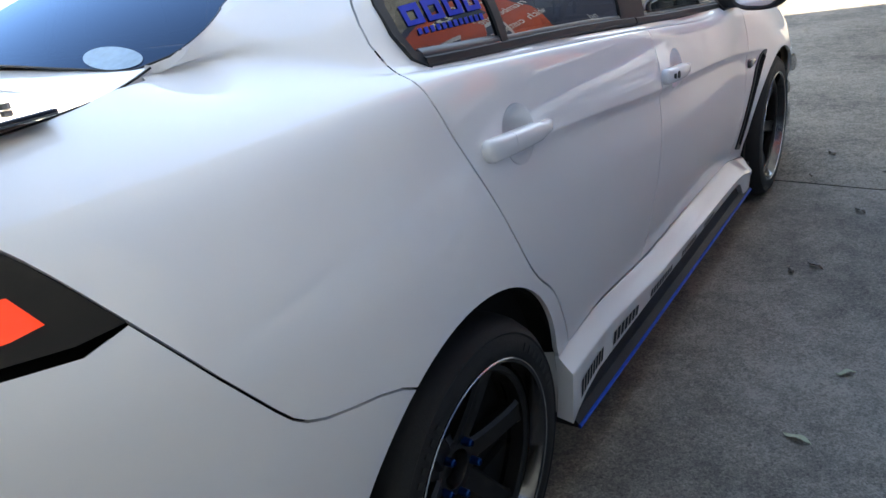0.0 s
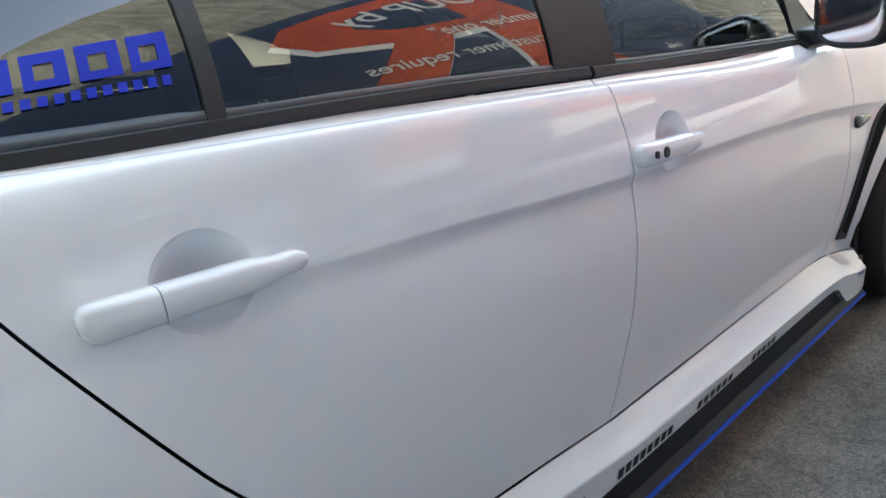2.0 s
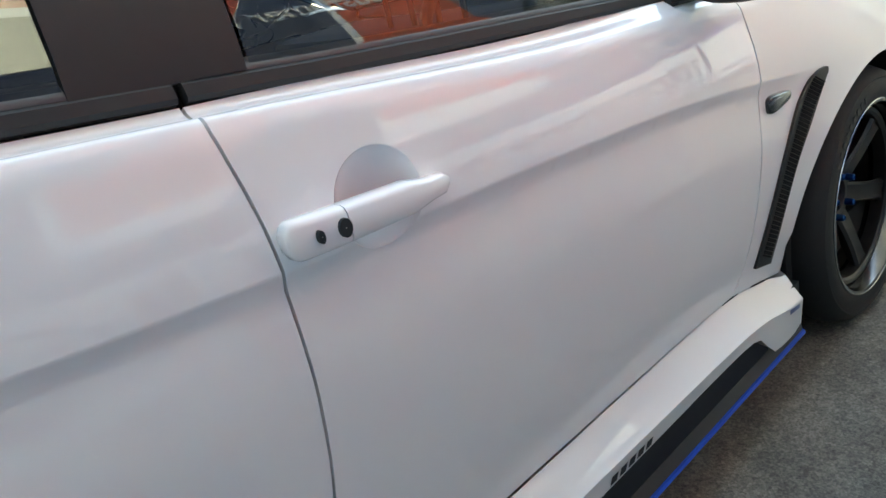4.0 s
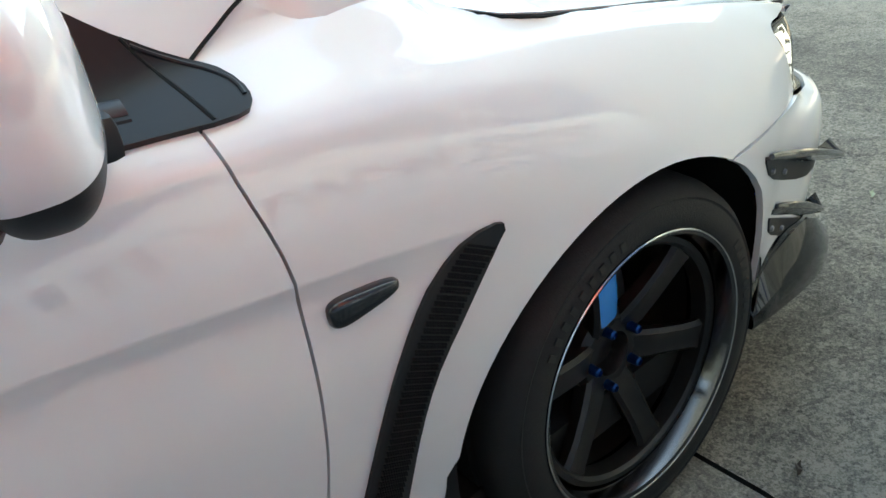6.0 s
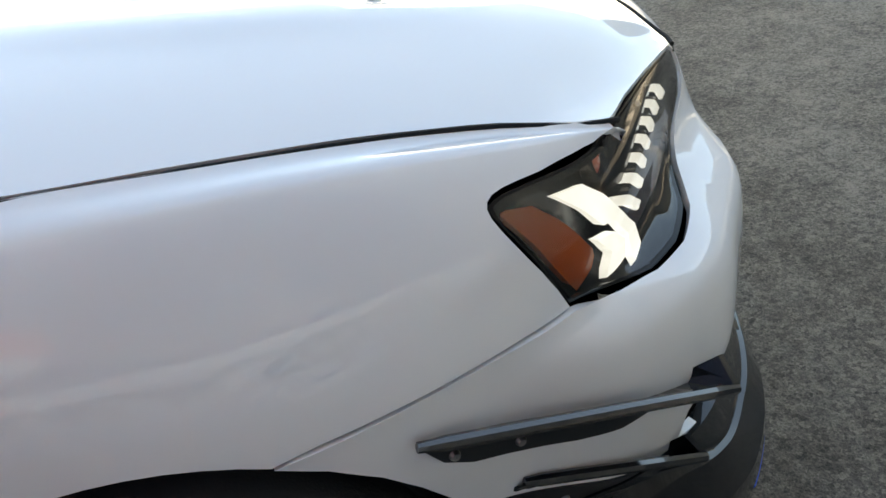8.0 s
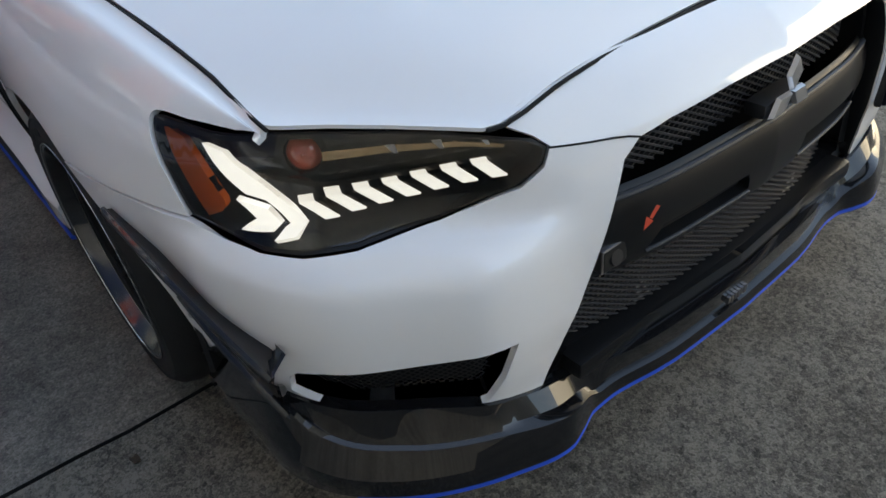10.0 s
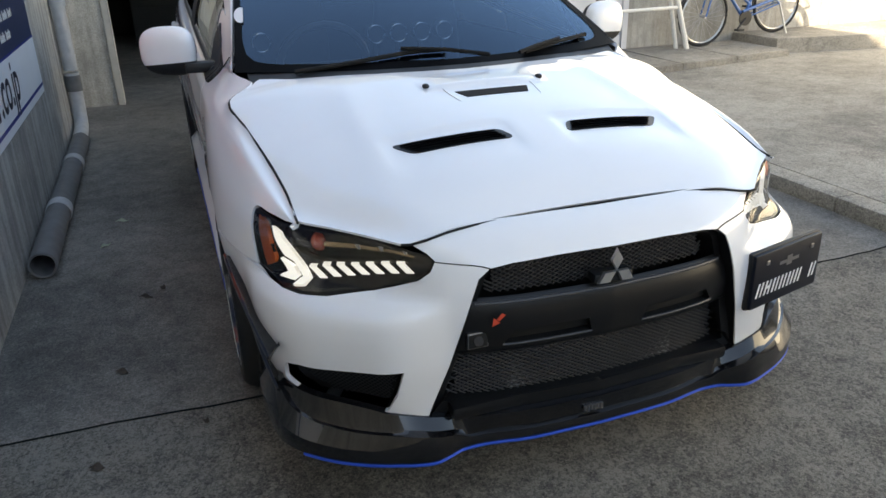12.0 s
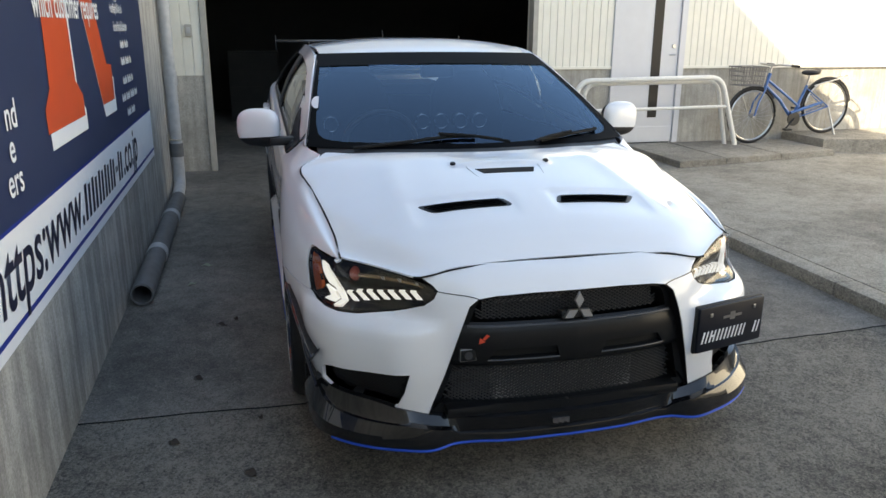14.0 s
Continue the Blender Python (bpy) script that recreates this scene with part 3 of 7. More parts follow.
def nose_ay(y, z):
    """The plan's length at which the front skin has come back to y."""
    lo, hi = 0.3, 1.45
    for _ in range(24):
        m = (lo + hi) / 2
        if nose(m, z).y > y:
            lo = m
        else:
            hi = m
    return (lo + hi) / 2


def rim_v(y):
    """Where the fender's section meets the edge of the hood."""
    lo, hi = 5.2, 6.6
    for _ in range(22):
        m = (lo + hi) / 2
        if side(y, m).x > hood_edge_x(y) + .001:
            lo = m
        else:
            hi = m
    return (lo + hi) / 2


FENDER = (sv(SEAM_FD) + sv([(2.12, .318), (2.2, .300)]) + sv(ARCH_F) + sv([(2.89, .628), (2.95, .627), (3.02, .626), (3.10, .625), (3.166, .622), (3.155, .65), (3.141, .679), (3.123, .712), (3.109, .738), (3.105, .747), (3.1035, .755), (3.106, .760), (3.112, .763), (3.124, .764), (3.140, .763), (3.167, .760), (3.212, .757), (3.240, .755)]) + [(3.262, 5.0), (3.277, 5.3), (3.279, 5.6)]
          + [(y, rim_v(y)) for y in (3.268, 3.24, 3.2, 3.0, 2.85, 2.73, 2.66, 2.6, 2.56, 2.54, 2.52, 2.51, 2.50, 2.49, 2.48, 2.47, 2.46, 2.45, 2.44)]
          + [(2.42, 5.97), (2.40, 5.97), (2.38, 5.97), (2.35, 5.98), (2.32, 5.98), (2.29, 5.98), (2.25, 5.98), (2.225, 6.2), (2.205, 6.8), (2.193, 7.4), (2.186, 7.9), (2.174, 7.9), (2.177, 7.5), (2.179, 7.05), (2.161, 6.76), (2.143, 6.49), (2.120, 6.22), (2.099, 6.0), (2.09, 5.9)])
CREASE = [[(.02 + .012 * i, crease_v(.02 + .012 * i) + o) for i in range(198)] for o in (-.16, -.025, 0, .025)]
RINGS = [sv([(cy + ry * k * math.cos(t), cz + rz * k * math.sin(t)) for t in (i * math.pi / 32 for i in range(65))]) for cy, cz, ry, rz in DISHES for k in (1.02, .985, .94, .86)]
SHOULDER = [[(-.66 + .015 * i, v) for i in range(262)] for v in (4.95, 5.0, 5.05)]
for sgn in (1, -1):
    skin("rear_quarter_panel", QUARTER, side, M_PAINT, car, 0.024, stretch=0.13, sides=(sgn,), creases=SHOULDER)
doors = {}
for name, poly in (("rear_door", DOOR_R), ("front_door", DOOR_F)):
    for sgn in (1, -1):
        doors[name, sgn] = skin(name, poly, side, M_PAINT, car, 0.014 if sgn > 0 else 0.03, stretch=0.13, sides=(sgn,), creases=CREASE + SHOULDER + (RINGS if sgn > 0 else []))[0]
fenders = {}
for sgn in (1, -1):
    fenders[sgn] = skin("front_fender", FENDER, side, M_PAINT, car, 0.022, stretch=0.13, sides=(sgn,), creases=CREASE + SHOULDER)[0]

# the headlamp's outline on the nose, from its rear top corner forwards
HL_TOP = [(1.020, .7535), (1.018, .758), (1.010, .7605), (.998, .7615), (.984, .7605), (.943, .757), (.883, .754), (.845, .752), (.811, .753), (.746, .750), (.663, .743), (.581, .734), (.496, .717)]
HL_LOW = [(.960, .623), (.895, .608), (.841, .600), (.782, .598), (.712, .601), (.690, .604), (.652, .609), (.60, .616), (.555, .628), (.493, .650), (.462, .675), (.452, .698), (.470, .712)]
HL_REAR = [(.987, .679), (1.004, .711), (1.016, .737), (1.0195, .746)]
HEADLAMP = HL_TOP + HL_LOW[::-1] + HL_REAR
HOOD_FRONT = [(.494, .734), (.45, .752), (.40, .7645), (.30, .7695), (.15, .772)]
arch_front = [(nose_ay(AXLE_F + .378 * math.cos(radians(a)), HUB + .358 * math.sin(radians(a))), HUB + .358 * math.sin(radians(a))) for a in (59, 51, 42, 34, 24, 14, 4, -6)]
BUMPER = (arch_front[::-1] + [(1.21, .6255), (1.10, .625), (1.0, .6225)] + HL_LOW + nx(HOOD_FRONT) + [(-.002, .7725), (-.002, .692)]
          + nx([(.15, .691), (.27, .686), (.325, .677), (.353, .655), (.371, .61), (.427, .43), (.461, .32), (.476, .268), (.51, .274), (.57, .292), (.68, .306), (.79, .318)]) + [(.90, .335), (.985, .34), (1.035, .32), (1.07, .285)])
FOG = nx([(.545, .430), (.62, .427), (.70, .420), (.770, .413), (.792, .402), (.798, .385), (.796, .345), (.74, .318), (.66, .307), (.60, .300), (.578, .312), (.560, .36)])
bumper = skin("front_bumper", BUMPER, nose, M_PAINT, car, 0.020, holes=[FOG], both=True)[0]

# hood, roof, glass
HOOD = [(-.0035, 2.582), (.15, 2.570), (.30, 2.543), (.45, 2.502), (.56, 2.460), (.62, 2.430)] + [(hood_edge_x(y), y) for y in (2.402, 2.41, 2.42, 2.43, 2.44, 2.45, 2.46, 2.47, 2.48, 2.49, 2.50, 2.51, 2.52, 2.54, 2.56, 2.6, 2.65, 2.7, 2.85, 3.0, 3.15, 3.262)] + [(.721, 3.270), (.715, 3.277), (.705, 3.286)]
HOOD += [(.66, 3.322), (.60, 3.378), (.54, 3.437), (.518, 3.459), (.494, 3.467), (.455, 3.468), (.40, 3.466), (.30, 3.466), (.15, 3.467), (-.0035, 3.467)]
SCOOP = [(-.125, 2.815), (.125, 2.815), (.104, 2.868), (-.104, 2.868)]
hood = skin("hood", HOOD, hood_at, M_PAINT, car, 0.022, both=True, gap=.0026, depth=.006)[0]
ROOF = [(-.002, .14), (.25, .145), (.52, .17), (.585, .22), (.602, .5), (.612, .8), (.610, 1.1), (.596, 1.40), (.53, 1.44), (.25, 1.475), (-.002, 1.485)]
skin("roof", ROOF, roof_at, M_PAINT, car, 0.04, both=True)
SCREEN = [(-.75, .0), (-.32, .0), (0, .0), (.32, .0), (.75, .0), (.752, .5), (.748, .97), (.32, .985), (0, .985), (-.32, .985), (-.748, .97), (-.752, .5)]
windscreen = skin("windscreen", SCREEN, screen, M_WIN, car, 0.05, stretch=1.2, depth=0, label="greenish tinted windscreen glass")[0]
windscreen.visible_shadow = False
half_win = [(.21, .170), (.405, .117), (.50, .079), (.524, .075), (.537, .084), (.552, .103), (.570, .130), (.584, .199), (.586, .296), (.578, .39), (.568, .466), (.562, .95)]
REARWIN = [(0, .182)] + half_win + [(0, .99)] + [(-u, w) for u, w in half_win[::-1]]
rear_window = skin("rear_window", REARWIN, rear_screen, M_REAR, car, 0.05, stretch=0.6, depth=0, label="dark tinted rear window")[0]
BOOT = [(-.002, -.325), (.205, -.315), (.39, -.302), (.475, -.285), (.534, -.273), (.548, -.312), (.558, -.358), (.578, -.418), (.588, -.485), (.591, -.55), (.585, -.7), (.57, -.85), (.55, -1.0), (-.002, -1.05)]
boot = skin("boot_lid", BOOT, boot_at, M_PAINT, car, 0.04, both=True)[0]


def seam_tube(name, pts, fn, r, parent, low=.003):
    """A near-black tube that draws the shade in a panel gap, on both sides of the car."""
    for sgn in (1, -1):
        bm = bmesh.new()
        q = [fn(x, y) - Vector((0, 0, low)) for x, y in smooth_line(pts, .03)]
        sweep(bm, [(p.x * sgn, p.y, p.z) for p in q], r, 6)
        part(name, bm, M_DARK, parent, smooth=True)


seam_tube("hood_gap_shade", [(hood_edge_x(y) + .001, y) for y in (2.402, 2.41, 2.42, 2.43, 2.44, 2.456, 2.473, 2.496, 2.52, 2.56, 2.625, 2.73, 2.85, 3.0, 3.08, 3.15, 3.2, 3.23, 3.262, 3.28)], lambda x, y: hood_at(x, y) + Vector((0, 0, .004 * max(0.0, min(1.0, (y - 2.92) / .25)))), .0034, hood, .0042)
seam_tube("hood_gap_shade", [(0, 3.4705), (.15, 3.4705), (.30, 3.4695), (.40, 3.4695), (.455, 3.4705), (.492, 3.470), (.515, 3.463)], hood_at, .0032, hood, .0010)
for sgn in (1, -1):
    bm = bmesh.new()
    sweep(bm, [(p.x * sgn, p.y, p.z) for p in (rear_screen(u, w) for u, w in smooth_line([(0, .180)] + half_win, .03))], .0020, 8)
    part("rear_glass_seal", bm, M_TRIM, car, smooth=True)
    # painted edge of the rear pillar, from the quarter panel up to the glass
    vs, fs = [], []
    rim = [rear_screen(u + .002, w) + Vector((0, 0, .0015)) for u, w in smooth_line([p for p in half_win if p[1] > .08 and p[0] > .53], .02)]
    for q in rim:
        p = side(max(-.30, min(.07, q.y)), max(5.95, min(7.93, 7.93 + (q.y + .225) * 26.4))) + Vector((-.001, 0, -.001))
        for k in range(4):
            r = p.lerp(q, k / 3)
            vs.append((r.x * sgn, r.y, r.z))
    for i in range(len(rim) - 1):
        for k in range(3):
            f = (i * 4 + k, i * 4 + k + 1, i * 4 + k + 5, i * 4 + k + 4)
            fs.append(f if sgn > 0 else f[::-1])
    mesh_object("pillar_edge", vs, fs, M_PAINT, car)
seam_tube("boot_gap_shade", [(.536, -.272), (.550, -.311), (.560, -.356), (.580, -.417), (.590, -.485), (.593, -.55), (.587, -.7), (.572, -.85)], boot_at, .0017, boot, .0012)


def tube_skin(name, pts, w, h, mat, parent, sgn, label=""):
    """A flat bar along points (each with its outward direction): w wide in height, h proud of the surface."""
    vs, fs = [], []
    for p, n in pts:
        up = Vector((0, 0, 1)) - n * n.z
        up.normalize()
        for du, dn in ((-.5, -.3), (-.5, .6), (-.3, 1.0), (.3, 1.0), (.5, .6), (.5, -.3)):
            q = p + up * du * w + n * dn * h
            vs.append((q.x * sgn, q.y, q.z))
    m = 6
    for i in range(len(pts) - 1):
        for k in range(m):
            f = (i * m + k, i * m + (k + 1) % m, (i + 1) * m + (k + 1) % m, (i + 1) * m + k)
            fs.append(f if sgn > 0 else f[::-1])
    e = tuple(range(m))
    fs += [e[::-1] if sgn > 0 else e, tuple(len(vs) - m + k for k in (range(m) if sgn > 0 else reversed(range(m))))]
    ob = mesh_object(name, vs, fs, mat, parent, label)
    ob.data.set_sharp_from_angle(angle=radians(40))
    return ob


OUT = Vector((0.95, 0, 0.30)).normalized()
strip_z = pchip([.08, .25, .40, .56, .73, .94, 1.15, 1.3, 1.5, 1.7, 1.9, 2.05], [1.1195, 1.1075, 1.098, 1.0855, 1.0715, 1.0505, 1.0265, 1.0115, .9945, .9765, .9585, .9455])
M_DECAL = material("deep_blue_decal", (.004, .03, .42), .55, spec=.2)
# lighter blue-grey puts the light caught by ledges and lips into the colour
M_LEDGE = material("ledge_sheen_grey", (.045, .048, .055), .38, spread=.2, scale=40)
for sgn in (1, -1):
    rail = [(2.172, .68), (2.155, .76), (2.12, .84)] + [(y, .84) for y in (2.0, 1.8, 1.6, 1.45, 1.2, .9, .6, .3, .09)] + [(y, 1.0) for y in (.09, .3, .6, .9, 1.2, 1.45, 1.6, 1.8, 2.0, 2.08, 2.13, 2.168)]
    skin("roof_rail", rail, cabin, M_PAINT, car, 0.03, stretch=0.38, sides=(sgn,), depth=0.02)
    fd, rd = doors["front_door", sgn], doors["rear_door", sgn]
    skin("door_window", [(1.13, .01), (1.3, .01), (1.6, .01), (1.85, .01), (2.0, .03), (1.76, .84), (1.55, .84), (1.3, .84), (1.15, .84)], cabin, M_SIDE, fd, 0.06, stretch=0.38, sides=(sgn,), depth=0)
    skin("door_window", [(.345, .02), (.6, .02), (.95, .02), (.975, .84), (.7, .84), (.385, .84)], cabin, M_TINT, rd, 0.06, stretch=0.38, sides=(sgn,), depth=0)
    skin("quarter_window", cw([(.10, 1.112), (.16, 1.107), (.33, 1.10), (.375, 1.31), (.20, 1.31), (.12, 1.265), (.082, 1.215), (.066, 1.17), (.07, 1.135)]), cabin, M_TINT, rd, 0.05, stretch=0.3, sides=(sgn,), depth=0)
    # painted foot of the windscreen pillar
    skin("pillar_foot", [(2.0, -.05), (2.088, -.05), (2.097, .0), (2.118, .11), (2.141, .245), (2.159, .38), (2.176, .53), (2.180, .75), (2.178, 1.0), (2.0, 1.0), (1.90, .84), (1.80, .80), (2.02, .10)], lambda y, w: cabin(y, w) + OUT * .001, M_PAINT, car, .03, stretch=.3, sides=(sgn,), gap=0)
    bm = bmesh.new()
    sweep(bm, [(p.x * sgn, p.y, p.z) for p in (cabin(y, w) + OUT * .002 for y, w in smooth_line([(2.097, .0), (2.118, .11), (2.141, .245), (2.159, .38), (2.177, .53), (2.186, .61)], .02))], .0022, 6)
    part("pillar_seam", bm, M_DARK, car, smooth=True)
    # black frames: pillar between the doors, post of the quarter window, the strips under the glass
    skin("centre_pillar", [(.948, .04), (1.05, .04), (1.128, .04), (1.152, .86), (1.07, .86), (.978, .86)], lambda y, w: cabin(y, w) + OUT * .004, M_TRIM, rd, 0.04, stretch=0.38, sides=(sgn,), depth=0.012)
    skin("window_post", [(.322, .03), (.35, .03), (.392, .86), (.362, .86)], lambda y, w: cabin(y, w) + OUT * .006, M_TRIM, rd, 0.03, stretch=0.38, sides=(sgn,), depth=0.02)
    for d, ys in ((rd, (.085, .13, .2, .3, .5, .7, .9, 1.043)), (fd, (1.053, 1.2, 1.4, 1.6, 1.8, 1.95, 2.02))):
        pts = []
        for y in ys:
            z = strip_z(y)
            pts.append((Vector((max(side(y, side_v(y, z)).x, cabin(y, 0).x) - .005, y, z)), OUT))
        tube_skin("window_strip", [(p - Vector((0, 0, .002)), n) for p, n in pts], .021, .012, M_TRIM, d, sgn)
        tube_skin("window_ledge", [(p + Vector((-.006, 0, .0135)), Vector((.62, 0, .78))) for p, n in pts], .020, .007, M_LEDGE, d, sgn)
    skin("window_seal", cw([(.092, 1.106), (.06, 1.13), (.053, 1.17), (.068, 1.218), (.105, 1.272), (.19, 1.325), (.20, 1.308), (.122, 1.263), (.084, 1.213), (.069, 1.17), (.074, 1.14), (.105, 1.12)]), lambda y, w: cabin(y, w) + OUT * .005, M_TRIM, rd, 0.02, stretch=0.3, sides=(sgn,), gap=0, depth=0.01)
    if sgn > 0:
        lay = lambda d: (lambda y, w: cabin(y, w) + OUT * d)
        # four plain slanted block letters in blue outline, over a row of small blue bars
        decal = thing("window_sticker", "", "")
        decal.parent = rd
        for a in (.100, .156, .212, .268):
            q = [(a, .30), (a + .046, .30), (a + .056, .45), (a + .010, .45)]
            slot = [(a + .014, .335), (a + .034, .335), (a + .039, .405), (a + .019, .405)]
            skin("block_letter", q, lay(.002), M_DECAL, decal, .02, stretch=.3, depth=0, gap=0, holes=[slot])
        for k in range(12):
            a = .112 + k * .0165
            skin("sticker_bar", [(a, .225), (a + .010, .225), (a + .013, .268), (a + .003, .268)], lay(.002), M_DECAL, decal, .02, stretch=.3, depth=0, gap=0)


# ---- side skirts, handles, mirrors, fender details ----
STICKERS = ((.43, .575, 8), (.64, .835, 7), (.935, 1.14, 8), (1.235, 1.40, 6), (1.49, 1.62, 5))
skirt_top = pchip([.38, .64, .976, 1.5, 1.95, 2.05, 2.12, 2.2, 2.262], [.385, .396, .362, .352, .342, .332, .316, .298, .286])
skirt_low = pchip([.38, .45, .55, 1.0, 1.8, 1.98, 2.04, 2.07, 2.10, 2.26], [.19, .225, .25, .258, .262, .258, .240, .200, .182, .175])


def skirt(y, k):
    """The white side skirt: k from its top seam (0) over its hard edge (1) to its lower edge (2)."""
    zt, zl = skirt_top(y), skirt_low(y)
    x0 = side(y, side_v(y, zt)).x if .45 < y < 2.2 else .842
    ze = zt - .052
    end = max(0.0, (y - 2.18) / .06)
    edge = .888 - .008 * end
    if k < 1:
        t = k
        return Vector((x0 + .001 + (edge - x0) * (t - .12 * math.sin(math.pi * t)), y, zt + (ze - zt) * (t ** 1.25)))
    t = k - 1
    return Vector((edge - .006 * t, y, ze + (zl - ze) * t))


for sgn in (1, -1):
    ys = [.385, .42, .47, .55, .64, .8, 1.0, 1.2, 1.4, 1.6, 1.8, 1.9, 1.96, 2.0, 2.03, 2.06, 2.09, 2.12, 2.16, 2.19, 2.22, 2.238]
    ks = [0, .2, .4, .6, .8, .94, 1, 1.06, 1.2, 1.5, 1.8, 2]
    vs, fs = [], []
    for y in ys:
        row = [skirt(y, k) for k in ks]
        row += [row[-1] + Vector((-.06, 0, .01)), Vector((.74, y, .36))]
        vs += [(p.x * sgn, p.y, p.z) for p in row]
    m = len(ks) + 2
    for i in range(len(ys) - 1):
        for k in range(m - 1):
            f = (i * m + k, (i + 1) * m + k, (i + 1) * m + k + 1, i * m + k + 1)
            fs.append(f if sgn < 0 else f[::-1])
    a, b = tuple(range(m)), tuple(len(vs) - m + k for k in range(m))
    fs += [a[::-1] if sgn < 0 else a, b if sgn < 0 else b[::-1]]
    sk = mesh_object("side_skirt", vs, fs, M_PAINT, car)
    sk.data.set_sharp_from_angle(angle=radians(45))
    # the black blade under it, with a blue edge
    bl, be = [], []
    for y in (.43, .50, .6, .9, 1.2, 1.5, 1.8, 2.0, 2.15, 2.24, 2.262):
        xo = .876 - (.03 if y > 2.25 else 0)
        bl.append((y, xo))
    vs, fs = [], []
    for y, xo in bl:
        zl = skirt_low(min(y, 2.0)) + .012
        vs += [(sgn * p[0], y, p[1]) for p in ((.862, zl), (.860, .175), (xo, .156), (xo, .147), (.74, .147), (.74, zl))]
    for i in range(len(bl) - 1):
        for k in range(6):
            f = (i * 6 + k, (i + 1) * 6 + k, (i + 1) * 6 + (k + 1) % 6, i * 6 + (k + 1) % 6)
            fs.append(f if sgn < 0 else f[::-1])
    fs += [tuple(range(6)) if sgn > 0 else tuple(range(5, -1, -1)), tuple(len(vs) - 6 + k for k in (range(5, -1, -1) if sgn > 0 else range(6)))]
    blade = mesh_object("skirt_blade", vs, fs, M_BLACK, car, "black skirt blade with a blue edge", smooth=False)
    bm = bmesh.new()
    sweep(bm, [(sgn * (xo + .001), y, .1515) for y, xo in bl], .0062, 6)
    part("blue_edge", bm, M_BLUE, blade)
    # dark stickers on the skirt, each a row of slanted bars
    for y0, y1, n in STICKERS:
        bm = bmesh.new()
        w = (y1 - y0) / n
        for i in range(n):
            ya = y0 + i * w
            h0, h1 = (1.42, 1.84)
            q = [skirt(ya + w * .08, h1), skirt(ya + w * .80, h1), skirt(ya + w * 1.0, h0), skirt(ya + w * .28, h0)]
            bm.faces.new([bm.verts.new((sgn * (p.x + .0015), p.y, p.z)) for p in (q if sgn > 0 else q[::-1])])
        tagged(part("sticker", bm, M_TRIM, sk, "row of black lettering bars"), kind="stuff")
    bm = bmesh.new()
    q = [skirt(2.150, 1.20), skirt(2.205, 1.20), skirt(2.205, 1.05), skirt(2.150, 1.05)]
    bm.faces.new([bm.verts.new((sgn * (p.x + .003), p.y, p.z + .002)) for p in (q if sgn > 0 else q[::-1])])
    part("badge", bm, material("blue_badge", (.05, .09, .25), .3), sk, "small blue badge")


def handle(door, sgn, y0, z0, y1, z1, cap, key):
    """A door handle: a bar bowed over its dished recess, the rear cap cut off from it."""
    def bar(t0, t1, name):
        vs, fs, n, m = [], [], 14, 14
        ref = .872 if y1 < .6 else .879
        for i in range(n + 1):
            t = t0 + (t1 - t0) * i / n
            y, z = y0 + (y1 - y0) * t, z0 + (z1 - z0) * t
            bow = .031 - .012 * abs(2 * t - .9) ** 3
            hz = .0220 - .004 * t - .0055 * max(0.0, min(1.0, (t - .70) / .14))
            r0 = min(1.0, (t + .004) / .07)
            r1 = min(1.0, (1.004 - t) / .06)
            tip = (1 - (1 - r0) ** 2.4) ** .42 * (1 - (1 - r1) ** 2.4) ** .42
            for k in range(m):
                a = 2 * math.pi * k / m
                cx, cz = math.cos(a), math.sin(a)
                sx = abs(cx) ** .55 * (1 if cx > 0 else -1)
                szz = abs(cz) ** .55 * (1 if cz > 0 else -1)
                vs.append((sgn * (ref - .004 + bow * .45 + sx * bow * .55 * (.55 + .45 * tip)), y, z + szz * hz * tip))
        for i in range(n):
            for k in range(m):
                f = (i * m + k, i * m + (k + 1) % m, (i + 1) * m + (k + 1) % m, (i + 1) * m + k)
                fs.append(f[::-1] if sgn > 0 else f)
        fs += [tuple(range(m)) if sgn > 0 else tuple(reversed(range(m))), tuple(n * m + k for k in (reversed(range(m)) if sgn > 0 else range(m)))]
        ob = mesh_object(name, vs, fs, M_PAINT, door)
        ob.data.set_sharp_from_angle(angle=radians(50))
        return ob
    h = bar(cap + .006, 1.0, "door_handle")
    c = bar(0, cap, "handle_cap")
    if key:
        for t, r in ((.14, .0055), (.27, .008)):
            bm = bmesh.new()
            y, z = y0 + (y1 - y0) * t, z0 + (z1 - z0) * t
            lathe(bm, [(0, 0.0005), (0, r), (-.012, r)], 14, (0, 0, 0))
            k = part("key_cover", bm, M_BLACK, door, "black keyhole spot")
            k.location = (sgn * .9085, y, z)
            k.scale = (sgn, .7 if r < .006 else 1, 1.3)


for sgn in (1, -1):
    handle(doors["rear_door", sgn], sgn, .106, .956, .372, .938, .30, False)
    handle(doors["front_door", sgn], sgn, 1.066, .882, 1.292, .866, .30, True)


